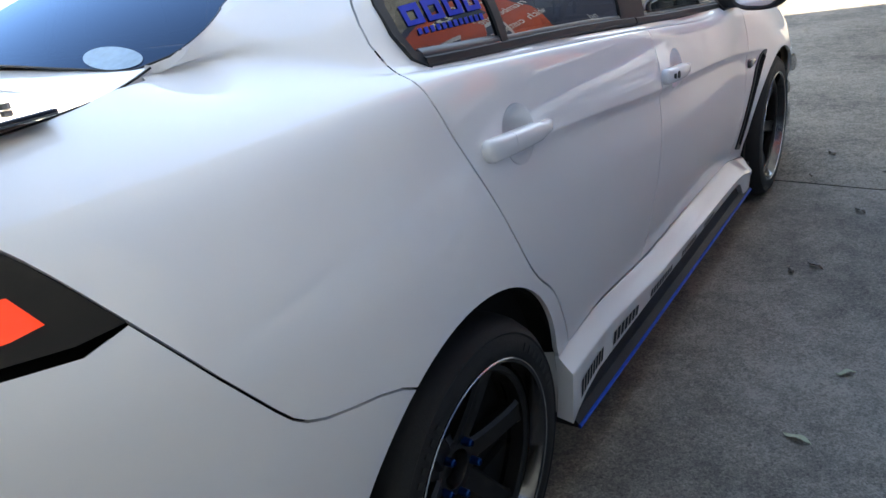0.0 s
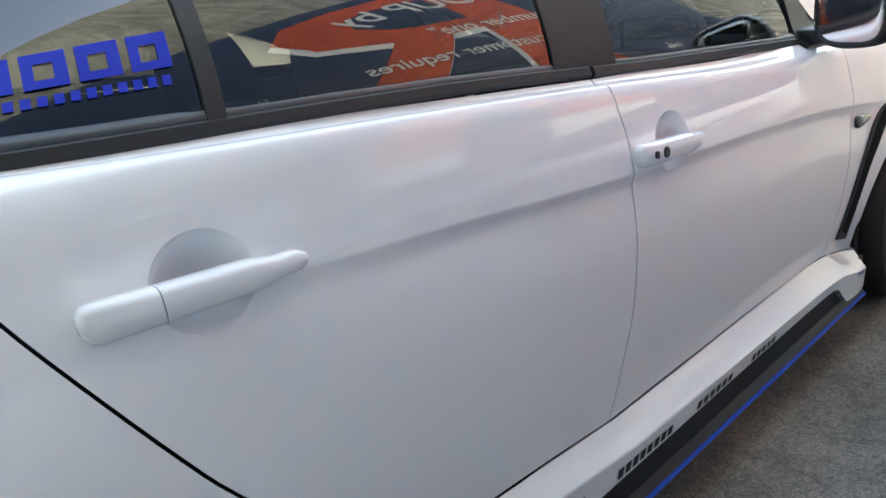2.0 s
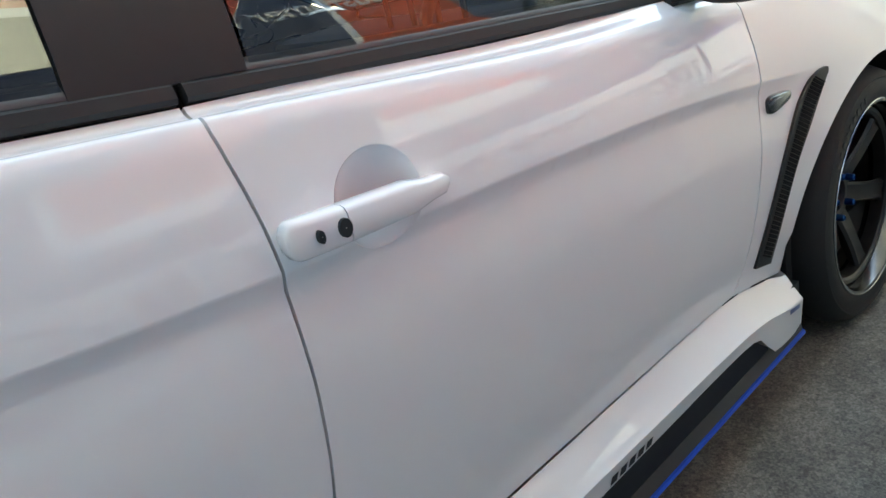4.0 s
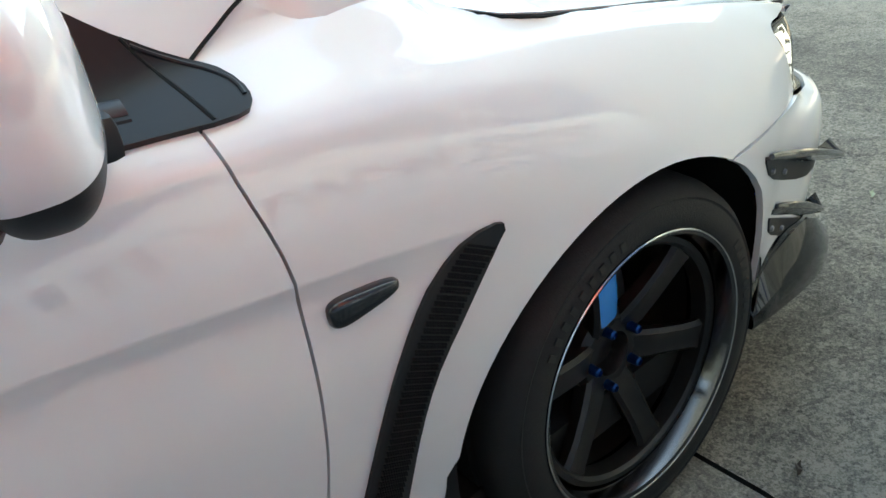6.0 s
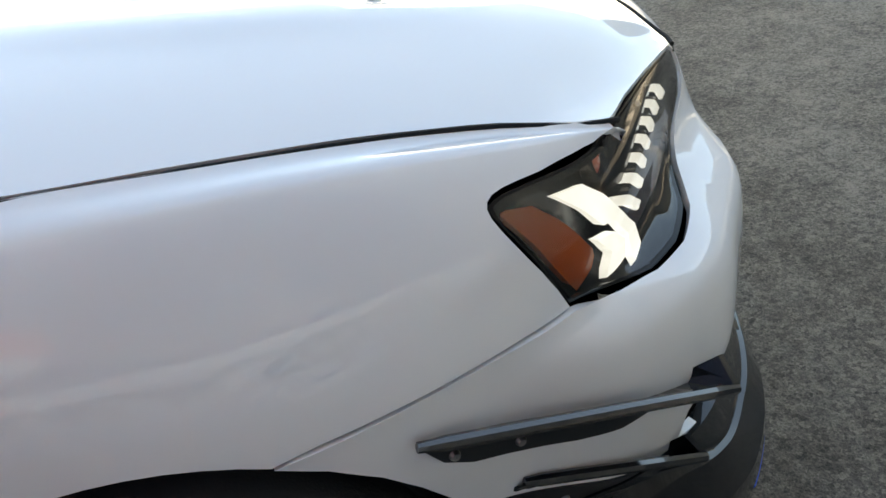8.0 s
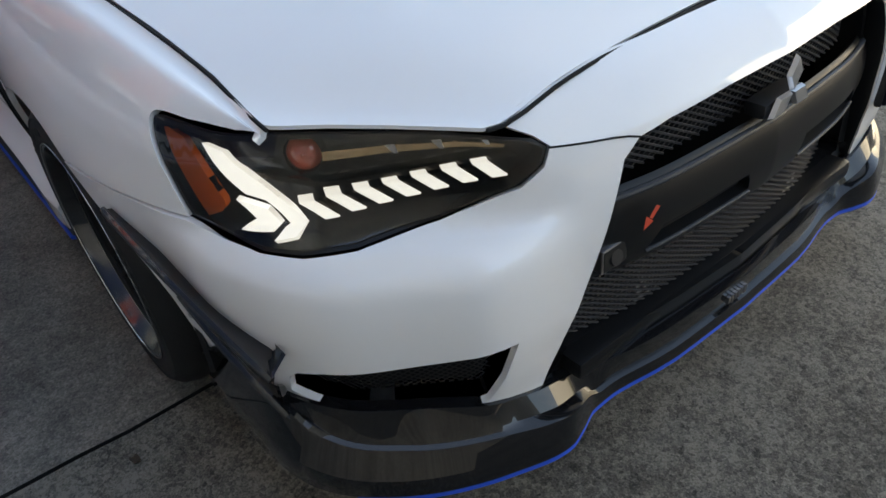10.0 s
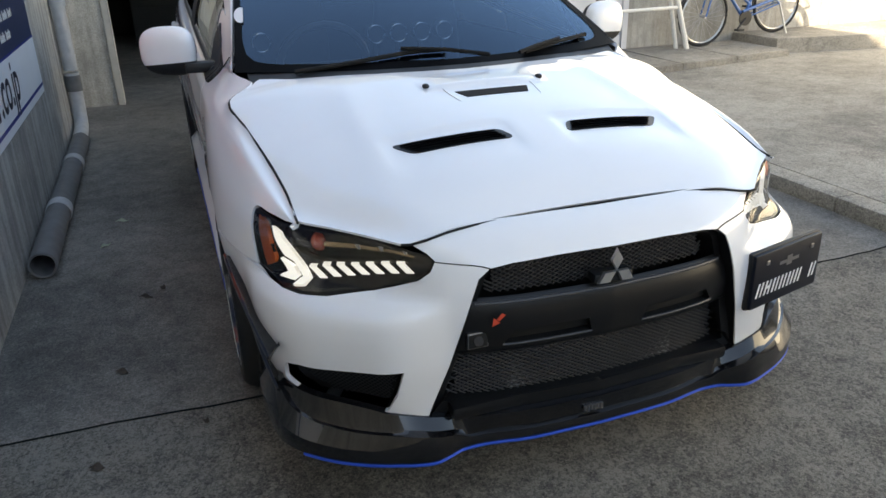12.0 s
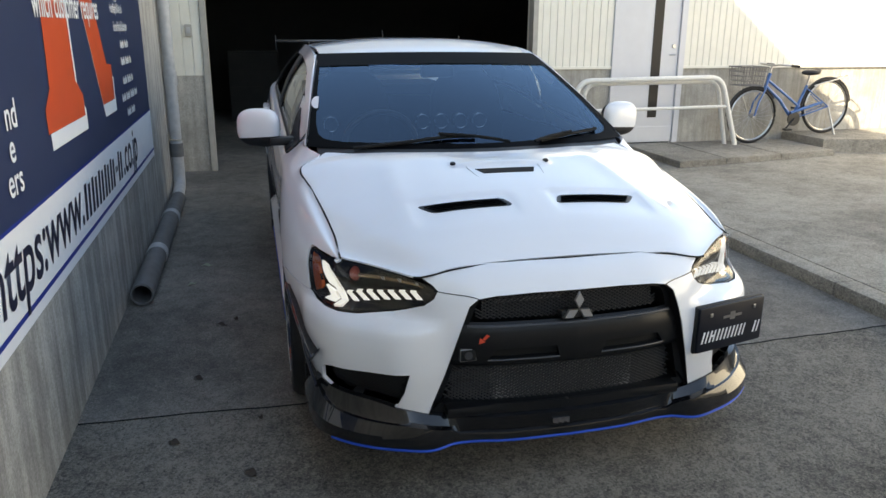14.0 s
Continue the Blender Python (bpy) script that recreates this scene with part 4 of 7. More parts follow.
def blob(c, r, p=3.0, seg=28, rings=18, warp=None):
    """A rounded block (superellipsoid) as vertices and faces."""
    vs, fs = [], []
    f = lambda a, e: (abs(a) ** e) * (1 if a >= 0 else -1)
    for i in range(rings + 1):
        ph = -math.pi / 2 + math.pi * i / rings
        for k in range(seg):
            th = 2 * math.pi * k / seg
            e = 2 / p
            q = Vector((r[0] * f(math.cos(ph), e) * f(math.cos(th), e), r[1] * f(math.cos(ph), e) * f(math.sin(th), e), r[2] * f(math.sin(ph), e)))
            if warp:
                q = warp(q)
            vs.append(Vector(c) + q)
    for i in range(rings):
        for k in range(seg):
            fs.append((i * seg + k, i * seg + (k + 1) % seg, (i + 1) * seg + (k + 1) % seg, (i + 1) * seg + k))
    return vs, fs


for sgn in (1, -1):
    def mirror_warp(q):
        k = (q.x + .11) / .22
        front = max(0, q.y / .06)
        return Vector((q.x, q.y * (1.0 - .10 * k), q.z * (1 - .22 * front * front) * (.93 + .12 * (1 - k)) + .006 * k))
    MC, MR = Vector((.950, 1.922, 1.024)), Matrix.Rotation(radians(-15), 3, "Z")
    yaw = lambda p: MC + MR @ (Vector(p) - MC)
    vs, fs = blob(MC, (.102, .047, .092), 3.0, 40, 26, mirror_warp)
    sg = lambda fl: [f if sgn > 0 else f[::-1] for f in fl]

    def shell(z_up, y_front):
        """The part of the housing above or below the dividing plane, before or behind the mirror's rim."""
        bm = bmesh.new()
        q = [bm.verts.new(v) for v in vs]
        for f in fs:
            try:
                bm.faces.new([q[i] for i in f])
            except ValueError:
                pass
        bmesh.ops.remove_doubles(bm, verts=bm.verts[:], dist=1e-5)
        every = lambda: bm.verts[:] + bm.edges[:] + bm.faces[:]
        bmesh.ops.bisect_plane(bm, geom=every(), plane_co=(.95, 1.95, .984), plane_no=(.06, -.05, 1), clear_inner=z_up, clear_outer=not z_up)
        if z_up:
            bmesh.ops.bisect_plane(bm, geom=every(), plane_co=(.95, 1.886, 1), plane_no=(0, 1, 0), clear_inner=y_front, clear_outer=not y_front)
        for v in bm.verts:
            v.co = yaw(v.co)
            v.co.x *= sgn
        bmesh.ops.recalc_face_normals(bm, faces=bm.faces[:])
        c = Vector((MC.x * sgn, MC.y, MC.z))
        if sum((f.calc_center_median() - c).dot(f.normal) for f in bm.faces) < 0:
            bmesh.ops.reverse_faces(bm, faces=bm.faces[:])
        return bm
    mir = part("door_mirror", shell(True, True), M_PAINT, doors["front_door", sgn], "white wing mirror with a black lower half", smooth=True)
    part("lower_cap", shell(False, True), M_BLACK, mir, smooth=True)
    part("rear_rim", shell(True, False), M_BLACK, mir, smooth=True)
    g, gf = blob(MC + Vector((0, -.044, 0)), (.084, .008, .070), 3.4, 28, 16)
    mesh_object("mirror_glass", [(v.x * sgn, v.y, v.z) for v in map(yaw, g)], sg(gf), M_CHROME, mir)
    bm = bmesh.new()
    rimline = [(.950 + .088 * math.cos(t) * (abs(math.cos(t)) ** -.35 if abs(math.cos(t)) > .05 else 1), 1.879, 1.024 + .075 * math.sin(t) * (abs(math.sin(t)) ** -.35 if abs(math.sin(t)) > .05 else 1)) for t in ((k + .5) * math.pi / 20 for k in range(40))]
    sweep(bm, [(p.x * sgn, p.y, p.z) for p in map(yaw, rimline)], .008, 8, closed=True)
    part("mirror_frame", bm, M_BLACK, mir, smooth=True)
    bm = bmesh.new()
    add_box(bm, .78, .90, 1.925, 1.99, .945, .985, .012)
    for v in bm.verts:
        v.co.x *= sgn
    if sgn < 0:
        bmesh.ops.reverse_faces(bm, faces=bm.faces[:])
    part("mirror_stalk", bm, M_BLACK, mir, smooth=True)
    # black sail at the foot of the windscreen pillar
    sail = [(1.90, 5.44), (1.985, 5.34), (2.05, 5.28), (2.085, 5.25), (2.110, 5.25), (2.124, 5.28), (2.131, 5.35), (2.134, 5.43), (2.134, 5.52), (2.130, 5.65), (2.122, 5.79), (2.112, 5.90), (2.098, 6.04), (2.078, 6.26), (2.056, 6.50), (2.042, 6.62), (1.99, 7.1), (1.90, 7.4)]
    sl = skin("mirror_sail", sail, lambda y, v: side(y, v) + OUT * .009, M_SAIL, fenders[sgn], 0.02, stretch=.13, sides=(sgn,), gap=0, depth=.012)[0]
    # the groove where the door's part meets the fender's, and the raised bead round the front part
    for nm, line, r, d, mt in (("groove", [(2.046, 6.56), (2.062, 6.1), (2.076, 5.65), (2.086, 5.27)], .0030, .0072, M_DARK),
                               ("bead", [(2.052, 6.44), (2.074, 6.20), (2.094, 5.98), (2.108, 5.84), (2.118, 5.72), (2.125, 5.62), (2.128, 5.52), (2.128, 5.43)], .0028, .0085, M_SAIL)):
        bm = bmesh.new()
        sweep(bm, [(p.x * sgn, p.y, p.z) for p in (side(y, v) + OUT * d for y, v in smooth_line(line, .02))], r, 8)
        part(nm, bm, mt, sl, smooth=True)

    # vent strip behind the front wheel and the side marker lamp
    lift = lambda d: (lambda y, v: side(y, v) + Vector((d, 0, d * .1)))
    VENT = smooth_line([(2.102, .366), (2.146, .49), (2.198, .600), (2.256, .675), (2.310, .712), (2.335, .7195)]) + smooth_line([(2.362, .721), (2.373, .717), (2.374, .707), (2.319, .643), (2.252, .560), (2.211, .47), (2.178, .345)])
    vent = skin("fender_vent", sv(VENT), lift(.006), M_BLACK, fenders[sgn], 0.015, stretch=.13, sides=(sgn,), gap=0, depth=.012, label="black vent with a fine mesh insert")[0]
    bm = bmesh.new()
    mid = smooth_line([(2.142, .37), (2.176, .47), (2.224, .575), (2.284, .655), (2.338, .704)], .0045)
    for i, (y, z) in enumerate(mid[2:-1]):
        for k in range(-5, 6):
            yy, zz = y + k * .0036 + (.0018 if i % 2 else 0), z - k * .002
            p = side(yy, side_v(yy, zz)) + Vector((.0085, 0, 0))
            add_box(bm, p.x - .003, p.x + .0006, p.y - .0012, p.y + .0012, p.z - .0012, p.z + .0012)
    for v in bm.verts:
        v.co.x *= sgn
    tagged(part("mesh_insert", bm, M_DARK, vent), kind="stuff")
    vs, fs = blob((0, 0, 0), (.013, .047, .0145), 3.6, 28, 14, lambda q: Vector((q.x, q.y, q.z * (1.0 - 8.5 * q.y) + .02 * q.y)))
    p = side(2.175, side_v(2.175, .704))
    vs = [Vector(((v.x + p.x + .002) * sgn, v.y + p.y, v.z + p.z)) for v in vs]
    mesh_object("side_marker", vs, [f if sgn > 0 else f[::-1] for f in fs], M_GLOSS, fenders[sgn], "smoked side marker lamp")

# ---- headlamps ----
def normal_of(fn, a, z):
    e = .003
    n = (fn(a + e, z) - fn(a - e, z)).cross(fn(a, z + e) - fn(a, z - e)).normalized()
    return n if n.y > 0 or n.x > .5 else -n


def nose_normal(a, z):
    return normal_of(nose, a, z)


def sunk(d):
    return lambda a, z: nose(a, z) - nose_normal(a, z) * d


def lamp_at(a, z):
    """The nose's surface, led over into the fender's at the headlamp's rear corner."""
    p = nose(a, z)
    k = max(0.0, min(1.0, (a - .84) / .12))
    k = k * k * (3 - 2 * k)
    return p if k == 0 else Vector((p.x + (side(p.y, side_v(p.y, z)).x - p.x) * k, p.y, p.z))


def behind_lens(d):
    return lambda a, z: lamp_at(a, z) - normal_of(lamp_at, a, z) * d


BIG = [(.936, .735), (.886, .731), (.862, .708), (.779, .622), (.798, .611), (.832, .610), (.809, .623), (.836, .650), (.863, .660)]
SMALL = [(.883, .655), (.834, .641), (.813, .622), (.836, .612), (.887, .613), (.859, .627)]
AMBER = [(1.008, .746), (.998, .7475), (.966, .738), (.945, .715), (.898, .655), (.897, .645), (.906, .634), (.938, .621)]
M_SMOKE = material("smoked_chrome", (.045, .04, .035), .2, 1.0, spread=.2, scale=30)
M_LOUVRE = material("slate_plastic", (.065, .082, .115), .34, spread=.15, scale=50)
M_LAMP = material("black_lamp_housing", (.004, .004, .005), .22, spec=.25)
M_ORANGE = material("orange_projector_glass", (.55, .10, .06), .12, coat=1.0, spread=.3, scale=60)
M_BRONZE = material("bronze_trim", (.42, .30, .18), .14, 1.0, spread=.35, scale=70)
for sgn in (1, -1):
    inner = [(a + (.735 - a) * .02, z + (.68 - z) * .03) for a, z in HEADLAMP]
    hl = skin("headlamp", inner, behind_lens(.058), M_LAMP, car, .02, gap=0, depth=-.052, sides=(sgn,), label="dark headlamp with white light guides and an amber corner")[0]
    lens = skin("lens", HEADLAMP, behind_lens(.002), M_GLASS, hl, .02, gap=.004, depth=0, sides=(sgn,))[0]
    lens.visible_shadow = False
    skin("seal", HEADLAMP, behind_lens(.004), M_LAMP, hl, .02, holes=[[(a + (.735 - a) * .03, z + (.68 - z) * (.15 if z > .70 else .06)) for a, z in HEADLAMP]], gap=.001, depth=.006, sides=(sgn,))
    skin("light_guide", BIG, behind_lens(.016), M_DRL, hl, .012, gap=.002, depth=.012, sides=(sgn,))
    skin("light_guide", SMALL, behind_lens(.016), M_DRL, hl, .012, gap=.003, depth=.012, sides=(sgn,))
    skin("amber_reflector", AMBER, behind_lens(.013), M_AMBER, hl, .015, gap=.001, depth=.012, sides=(sgn,))
    for i in range(7):
        a0 = .788 - i * .0392
        z0 = .647 + .0054 * i
        w = .021
        h = .025 - .0005 * i
        dl = .031 - .0012 * i
        nc = normal_of(lamp_at, a0 - .03, z0 - .014)
        # the top runs forward out of the lamp, then the face drops, both with rounded shoulders
        vs, fs = [], []
        for da, dz, dp in ((.006, .004, .036), (.002, .002, .022), (0, 0, .016), (-dl * .5, -h * .5, .016), (-dl, -h, .017)):
            L, R = lamp_at(a0 + da, z0 + dz), lamp_at(a0 - w + da, z0 + dz + .002)
            for q in (L - nc * (dp + .005), L - nc * (dp + .002), L.lerp(R, .08) - nc * dp, L.lerp(R, .92) - nc * dp, R - nc * (dp + .002), R - nc * (dp + .005)):
                vs.append((q.x * sgn, q.y, q.z))
        for k in range(4):
            for e in range(5):
                fs.append((k * 6 + e, k * 6 + e + 1, k * 6 + e + 7, k * 6 + e + 6))
        fs += [(0, 1, 2, 3, 4, 5), tuple(24 + k for k in (5, 4, 3, 2, 1, 0))]
        mesh_object("light_bar", vs, fs if sgn < 0 else [f[::-1] for f in fs], M_DRL, hl)
        if i < 6:
            dk = [(a0 - w - .003, z0 - .004), (a0 - .0385 + .002, z0), (a0 - .0385 - .014, z0 - h + .014), (a0 - w - .020, z0 - h + .012)]
            skin("divider", dk, behind_lens(.022), M_SMOKE, hl, .012, gap=0, depth=.01, sides=(sgn,))
    # bronze trim band above the bars
    skin("trim_band", [(.745, .722), (.66, .722), (.57, .716), (.505, .706), (.508, .700), (.57, .706), (.66, .709), (.745, .705)], behind_lens(.024), M_BRONZE, hl, .015, gap=0, depth=.01, sides=(sgn,))
    # projector: a dark barrel with a glossy orange lens, and a thin bright ring
    nc = normal_of(lamp_at, .778, .712)
    c, up = behind_lens(.078)(.778, .714), Vector((0, 0, 1))
    s1 = nc.cross(up).normalized()
    s2 = s1.cross(nc)
    disc = lambda r, d: [c + nc * d + (s1 * math.cos(t) + s2 * math.sin(t)) * r for t in (k * math.pi / 14 for k in range(28))]
    for nm, prof, mt, lb in (("barrel", ((.031, 0), (.031, .034), (.028, .036), (.025, .020)), M_LAMP, ""), ("projector_lens", ((.025, .018), (.023, .024), (.017, .029), (.009, .032), (.001, .033)), M_ORANGE, "orange tinted projector lens")):
        vs, fs = [], []
        for r, d in prof:
            vs += [(v.x * sgn, v.y, v.z) for v in disc(r, d)]
        for i in range(len(prof) - 1):
            for k in range(28):
                f = (i * 28 + k, i * 28 + (k + 1) % 28, (i + 1) * 28 + (k + 1) % 28, (i + 1) * 28 + k)
                fs.append(f if sgn < 0 else f[::-1])
        mesh_object(nm, vs, fs, mt, hl, lb)
    # small clips on the shelf above the bars, and the shelf's edge
    for a in (.66, .60, .54):
        skin("clip", [(a, .722), (a - .012, .722), (a - .015, .708), (a - .010, .708)], behind_lens(.020), M_STEEL, hl, .01, gap=0, depth=.006, sides=(sgn,))
    skin("shelf", [(.845, .690), (.75, .668), (.62, .676), (.50, .690), (.49, .684), (.62, .668), (.76, .660), (.85, .684)], behind_lens(.028), M_SMOKE, hl, .012, gap=0, depth=.02, sides=(sgn,))

# seam between the nose panel and the bumper, from the headlamp to the grille
for sgn in (1, -1):
    bm = bmesh.new()
    line = [nose(.452, .697), nose(.42, .694), nose(.39, .691), nose(.36, .688), nose(.338, .684), nose(.322, .679)]
    sweep(bm, [(p.x * sgn, p.y + .0002, p.z) for p in line], .0016, 5)
    part("bumper_seam", bm, M_DARK, bumper, smooth=True)

# ---- grille, lip, canards, plate ----
def opening_x(z):
    """Half the width of the grille's opening at height z."""
    return pchip([.25, .268, .32, .43, .61, .655, .677, .69], [.484, .476, .461, .427, .371, .353, .325, .27])(z)


def grille_face(d):
    return lambda x, z: Vector((x, nose(abs(x) * 1.01, min(z, .69), True).y - d, z))


def band(name, z0, z1, d, mat, parent, bulge=.0, inset=0.0, label=""):
    poly = [(-.002, z0)] + [(opening_x(z0) * t + inset, z0) for t in (.33, .66, 1)] + [(opening_x(z0 + (z1 - z0) * t) + inset, z0 + (z1 - z0) * t) for t in (.33, .66, 1)] + [(opening_x(z1) * t, z1) for t in (.66, .33)] + [(-.002, z1)]
    f = grille_face(d)
    c, h = (z0 + z1) / 2, (z1 - z0) / 2
    fn = lambda x, z: f(x, z) + Vector((0, bulge * max(0, 1 - ((z - c) / h) ** 2) ** .5, 0))
    return skin(name, poly, fn, mat, parent, .016, gap=0, depth=.02, both=True, label=label)[0]


edge_line = [(.15, .691), (.27, .686), (.325, .677), (.353, .655), (.371, .61), (.427, .43), (.461, .32), (.476, .268)]
for sgn in (1, -1):
    vs, fs = [], []
    for x, z in dense(edge_line, .02)[:-22] + [edge_line[-1]]:
        p = nose(nose_a(x, z), z)
        q = grille_face(.03)(p.x - .006, z)
        vs += [(sgn * p.x, p.y - .003, p.z), (sgn * (p.x - .004), p.y - .012, p.z), (sgn * q.x, min(q.y, p.y - .02), q.z)]
    for i in range(len(vs) // 3 - 1):
        for k in (0, 1):
            f = (i * 3 + k, i * 3 + k + 1, i * 3 + k + 4, i * 3 + k + 3)
            fs.append(f if sgn > 0 else f[::-1])
    mesh_object("grille_surround", vs, fs, M_SATIN, bumper)
band("grille_back", .262, .690, .17, M_DARK, car, label="grille cavity, its shade painted near black")
ring = [(-.002, .694), (.15, .693)] + [(opening_x(z) + .004, z) for z in (.688, .677, .655, .61, .52, .43, .35, .30, .262)] + [(.2, .258), (-.002, .256)]
ring += [(-.002, .296), (.2, .298)] + [(opening_x(z) - .030, z) for z in (.300, .35, .43, .52, .61, .645, .664)] + [(.25, .676), (.15, .680), (-.002, .681)]
skin("grille_frame", ring, grille_face(.012), M_SATIN, car, .016, gap=0, depth=.07, both=True)
bar_face = lambda d: (lambda x, z: grille_face(.026)(x, z) + Vector((0, .030 * max(0, 1 - ((z - .515) / .080) ** 2) ** .5 + d, 0)))
BAR_Z0, BAR_Z1 = .436, .592
bar = [(opening_x(BAR_Z0) * t, BAR_Z0) for t in (-1, -.66, -.33, 0, .33, .66, 1)] + [(opening_x(BAR_Z0 + (BAR_Z1 - BAR_Z0) * t), BAR_Z0 + (BAR_Z1 - BAR_Z0) * t) for t in (.33, .66)]
bar += [(opening_x(BAR_Z1) * t, BAR_Z1) for t in (1, .66, .33, 0, -.33, -.66, -1)] + [(-opening_x(BAR_Z0 + (BAR_Z1 - BAR_Z0) * t), BAR_Z0 + (BAR_Z1 - BAR_Z0) * t) for t in (.66, .33)]
SLOTS = [[(.050, .466), (.290, .466), (.262, .506), (.062, .506)], [(-.340, .466), (-.100, .466), (-.112, .506), (-.312, .506)]]
bar_c = skin("bumper_bar", bar, bar_face(0), M_SATIN, car, .014, holes=SLOTS, gap=0, depth=.022, label="matt black bumper bar with two long slots")[0]
for q in SLOTS:
    skin("bar_slot", [(x + (.006 if x > (q[0][0] + q[1][0]) / 2 else -.006), z + (.006 if z > .48 else -.006)) for x, z in q], bar_face(-.021), M_DARK, bar_c, .014, gap=0, depth=.003, label="recessed slot, its shade painted near black")
    # lower lip of the slot, its catch of light painted in lighter grey
    bm = bmesh.new()
    sweep(bm, [bar_face(.001)(q[0][0] + (q[1][0] - q[0][0]) * k / 16, .4655) for k in range(17)], .0034, 8)
    part("slot_lip", bm, M_LEDGE, bar_c, smooth=True)
# a ledge along the bar's top, its highlight put into a lighter grey
bm = bmesh.new()
sweep(bm, [bar_face(.002)(-.355 + .71 * k / 24, .580) for k in range(25)], .0055, 8)
part("bar_ledge", bm, M_LEDGE, bar_c, smooth=True)
part("lower_bar", add_box(bmesh.new(), -.42, .42, 3.47, 3.54, .262, .300, .012), M_SATIN, car, smooth=True)


def wire_mesh(name, z0, z1, d, pitch, wire, xlim, parent):
    """A diamond mesh of thin crossing wires between two heights."""
    bm = bmesh.new()
    h = z1 - z0
    f = grille_face(d)
    n = int((2 * xlim + h * 1.8) / pitch)
    for s in (1, -1):
        for i in range(n):
            xa = -xlim - h * .9 + i * pitch
            lo, hi = (xa, z0), (xa + h * 1.8, z1)
            if s < 0:
                lo, hi = (-xa, z0), (-xa - h * 1.8, z1)
            pts = []
            for k in range(9):
                t = k / 8
                x, z = lo[0] + (hi[0] - lo[0]) * t, lo[1] + (hi[1] - lo[1]) * t
                if abs(x) < min(xlim, opening_x(z) - .01):
                    pts.append(f(x, z) + Vector((0, .002 * s, 0)))
            for p, q in zip(pts, pts[1:]):
                u = (q - p).normalized()
                w = u.cross(Vector((0, 1, 0))).normalized() * wire
                vv = [bm.verts.new(c) for c in (p - w, p + w, q + w, q - w)]
                vb = [bm.verts.new(c.co - Vector((0, .006, 0))) for c in vv]
                bm.faces.new(vv)
                for j in range(4):
                    bm.faces.new((vv[j], vb[j], vb[(j + 1) % 4], vv[(j + 1) % 4]))
    bmesh.ops.recalc_face_normals(bm, faces=bm.faces[:])
    return tagged(part(name, bm, M_WIRE, parent), kind="stuff")


M_WIRE = material("grey_wire", (.05, .05, .053), .36, .2, spread=.2, scale=60)
wire_mesh("upper_mesh", .592, .682, .045, .020, .0016, .32, car)
wire_mesh("lower_mesh", .300, .452, .045, .020, .0018, .42, car)
M_CORE = material("intercooler_core", (.62, .62, .62), .55, .0, spread=.3, scale=120)
cooler = part("intercooler", box(-.25, .25, 3.44, 3.500, .285, .425, .004), M_CORE, car, "dull metal intercooler behind the mesh")
for i in range(9):
    part("cooler_row", box(-.245, .245, 3.499, 3.506, .290 + i * .015, .297 + i * .015), M_STEEL, cooler)
part("upper_duct", box(.02, .24, 3.46, 3.475, .632, .640), M_STEEL, car, "thin metal bar behind the upper mesh")
# emblem: three plain rhombs
bm = bmesh.new()
for ang in (90, 210, 330):
    u = Vector((math.cos(radians(ang)), 0, math.sin(radians(ang))))
    w = Vector((-u.z, 0, u.x))
    pts = [Vector((0, 0, 0)), u * .030 + w * .0175, u * .060, u * .030 - w * .0175]
    lo = [bm.verts.new(p + Vector((0, 0, 0))) for p in pts]
    hi = [bm.verts.new(p * .86 + u * .004 + Vector((0, .008, 0))) for p in pts]
    bm.faces.new(hi)
    for j in range(4):
        bm.faces.new((lo[j], lo[(j + 1) % 4], hi[(j + 1) % 4], hi[j]))
bmesh.ops.recalc_face_normals(bm, faces=bm.faces[:])
emb = part("emblem", bm, material("dark_chrome", (.78, .78, .79), .3, 1.0), car, "dark chrome emblem of three rhombs")
emb.location = (0, 3.583, .632)
part("emblem_backing", box(-.055, .055, 3.54, 3.58, .597, .625, .01), M_BLACK, car, smooth=True)
# towing eye hole, a near-black block for its shade, and its red arrow
bm = box(.325, .381, 3.505, 3.5435, .465, .508, .003)
part("tow_frame", bm, M_STEEL, car)
part("tow_hole", box(.3278, .3782, 3.52, 3.545, .4678, .5052, .002), M_DARK, car)
bm = bmesh.new()
sweep(bm, [(.353, 3.548, .487), (.353, 3.544, .486)], .013, 14)
part("tow_eye", bm, M_BLACK, car)
bm = bmesh.new()
f = lambda x, z: bm.verts.new((x, 3.572, z))
bm.faces.new([f(.302, .566), f(.292, .559), f(.309, .545), f(.316, .551)])
bm.faces.new([f(.306, .540), f(.324, .557), f(.328, .534)])
part("arrow_sticker", bm, material("red_sticker", (.55, .06, .03), .4), car, "small red arrow pointing at the towing eye")

# fog duct behind the corner opening, near black for its shade
for sgn in (1, -1):
    cav = skin("fog_duct", FOG, sunk(.055), M_DARK, car, .02, gap=-.006, depth=-.05, sides=(sgn,))[0]
    bm = bmesh.new()
    for s in (1, -1):
        for i in range(26):
            a0 = .50 + i * .014
            pts = []
            for k in range(8):
                a, z = a0 + s * (k / 7 - .5) * .12, .32 + .10 * k / 7
                if inside((a, z), FOG):
                    pts.append(sunk(.035)(a, z))
            for p, q in zip(pts, pts[1:]):
                w = (q - p).cross(nose_normal(.65, .37)).normalized() * .0014
                bm.faces.new([bm.verts.new((c.x * sgn, c.y, c.z)) for c in (p - w, p + w, q + w, q - w)])
    part("fog_mesh", bm, M_BLACK, cav)


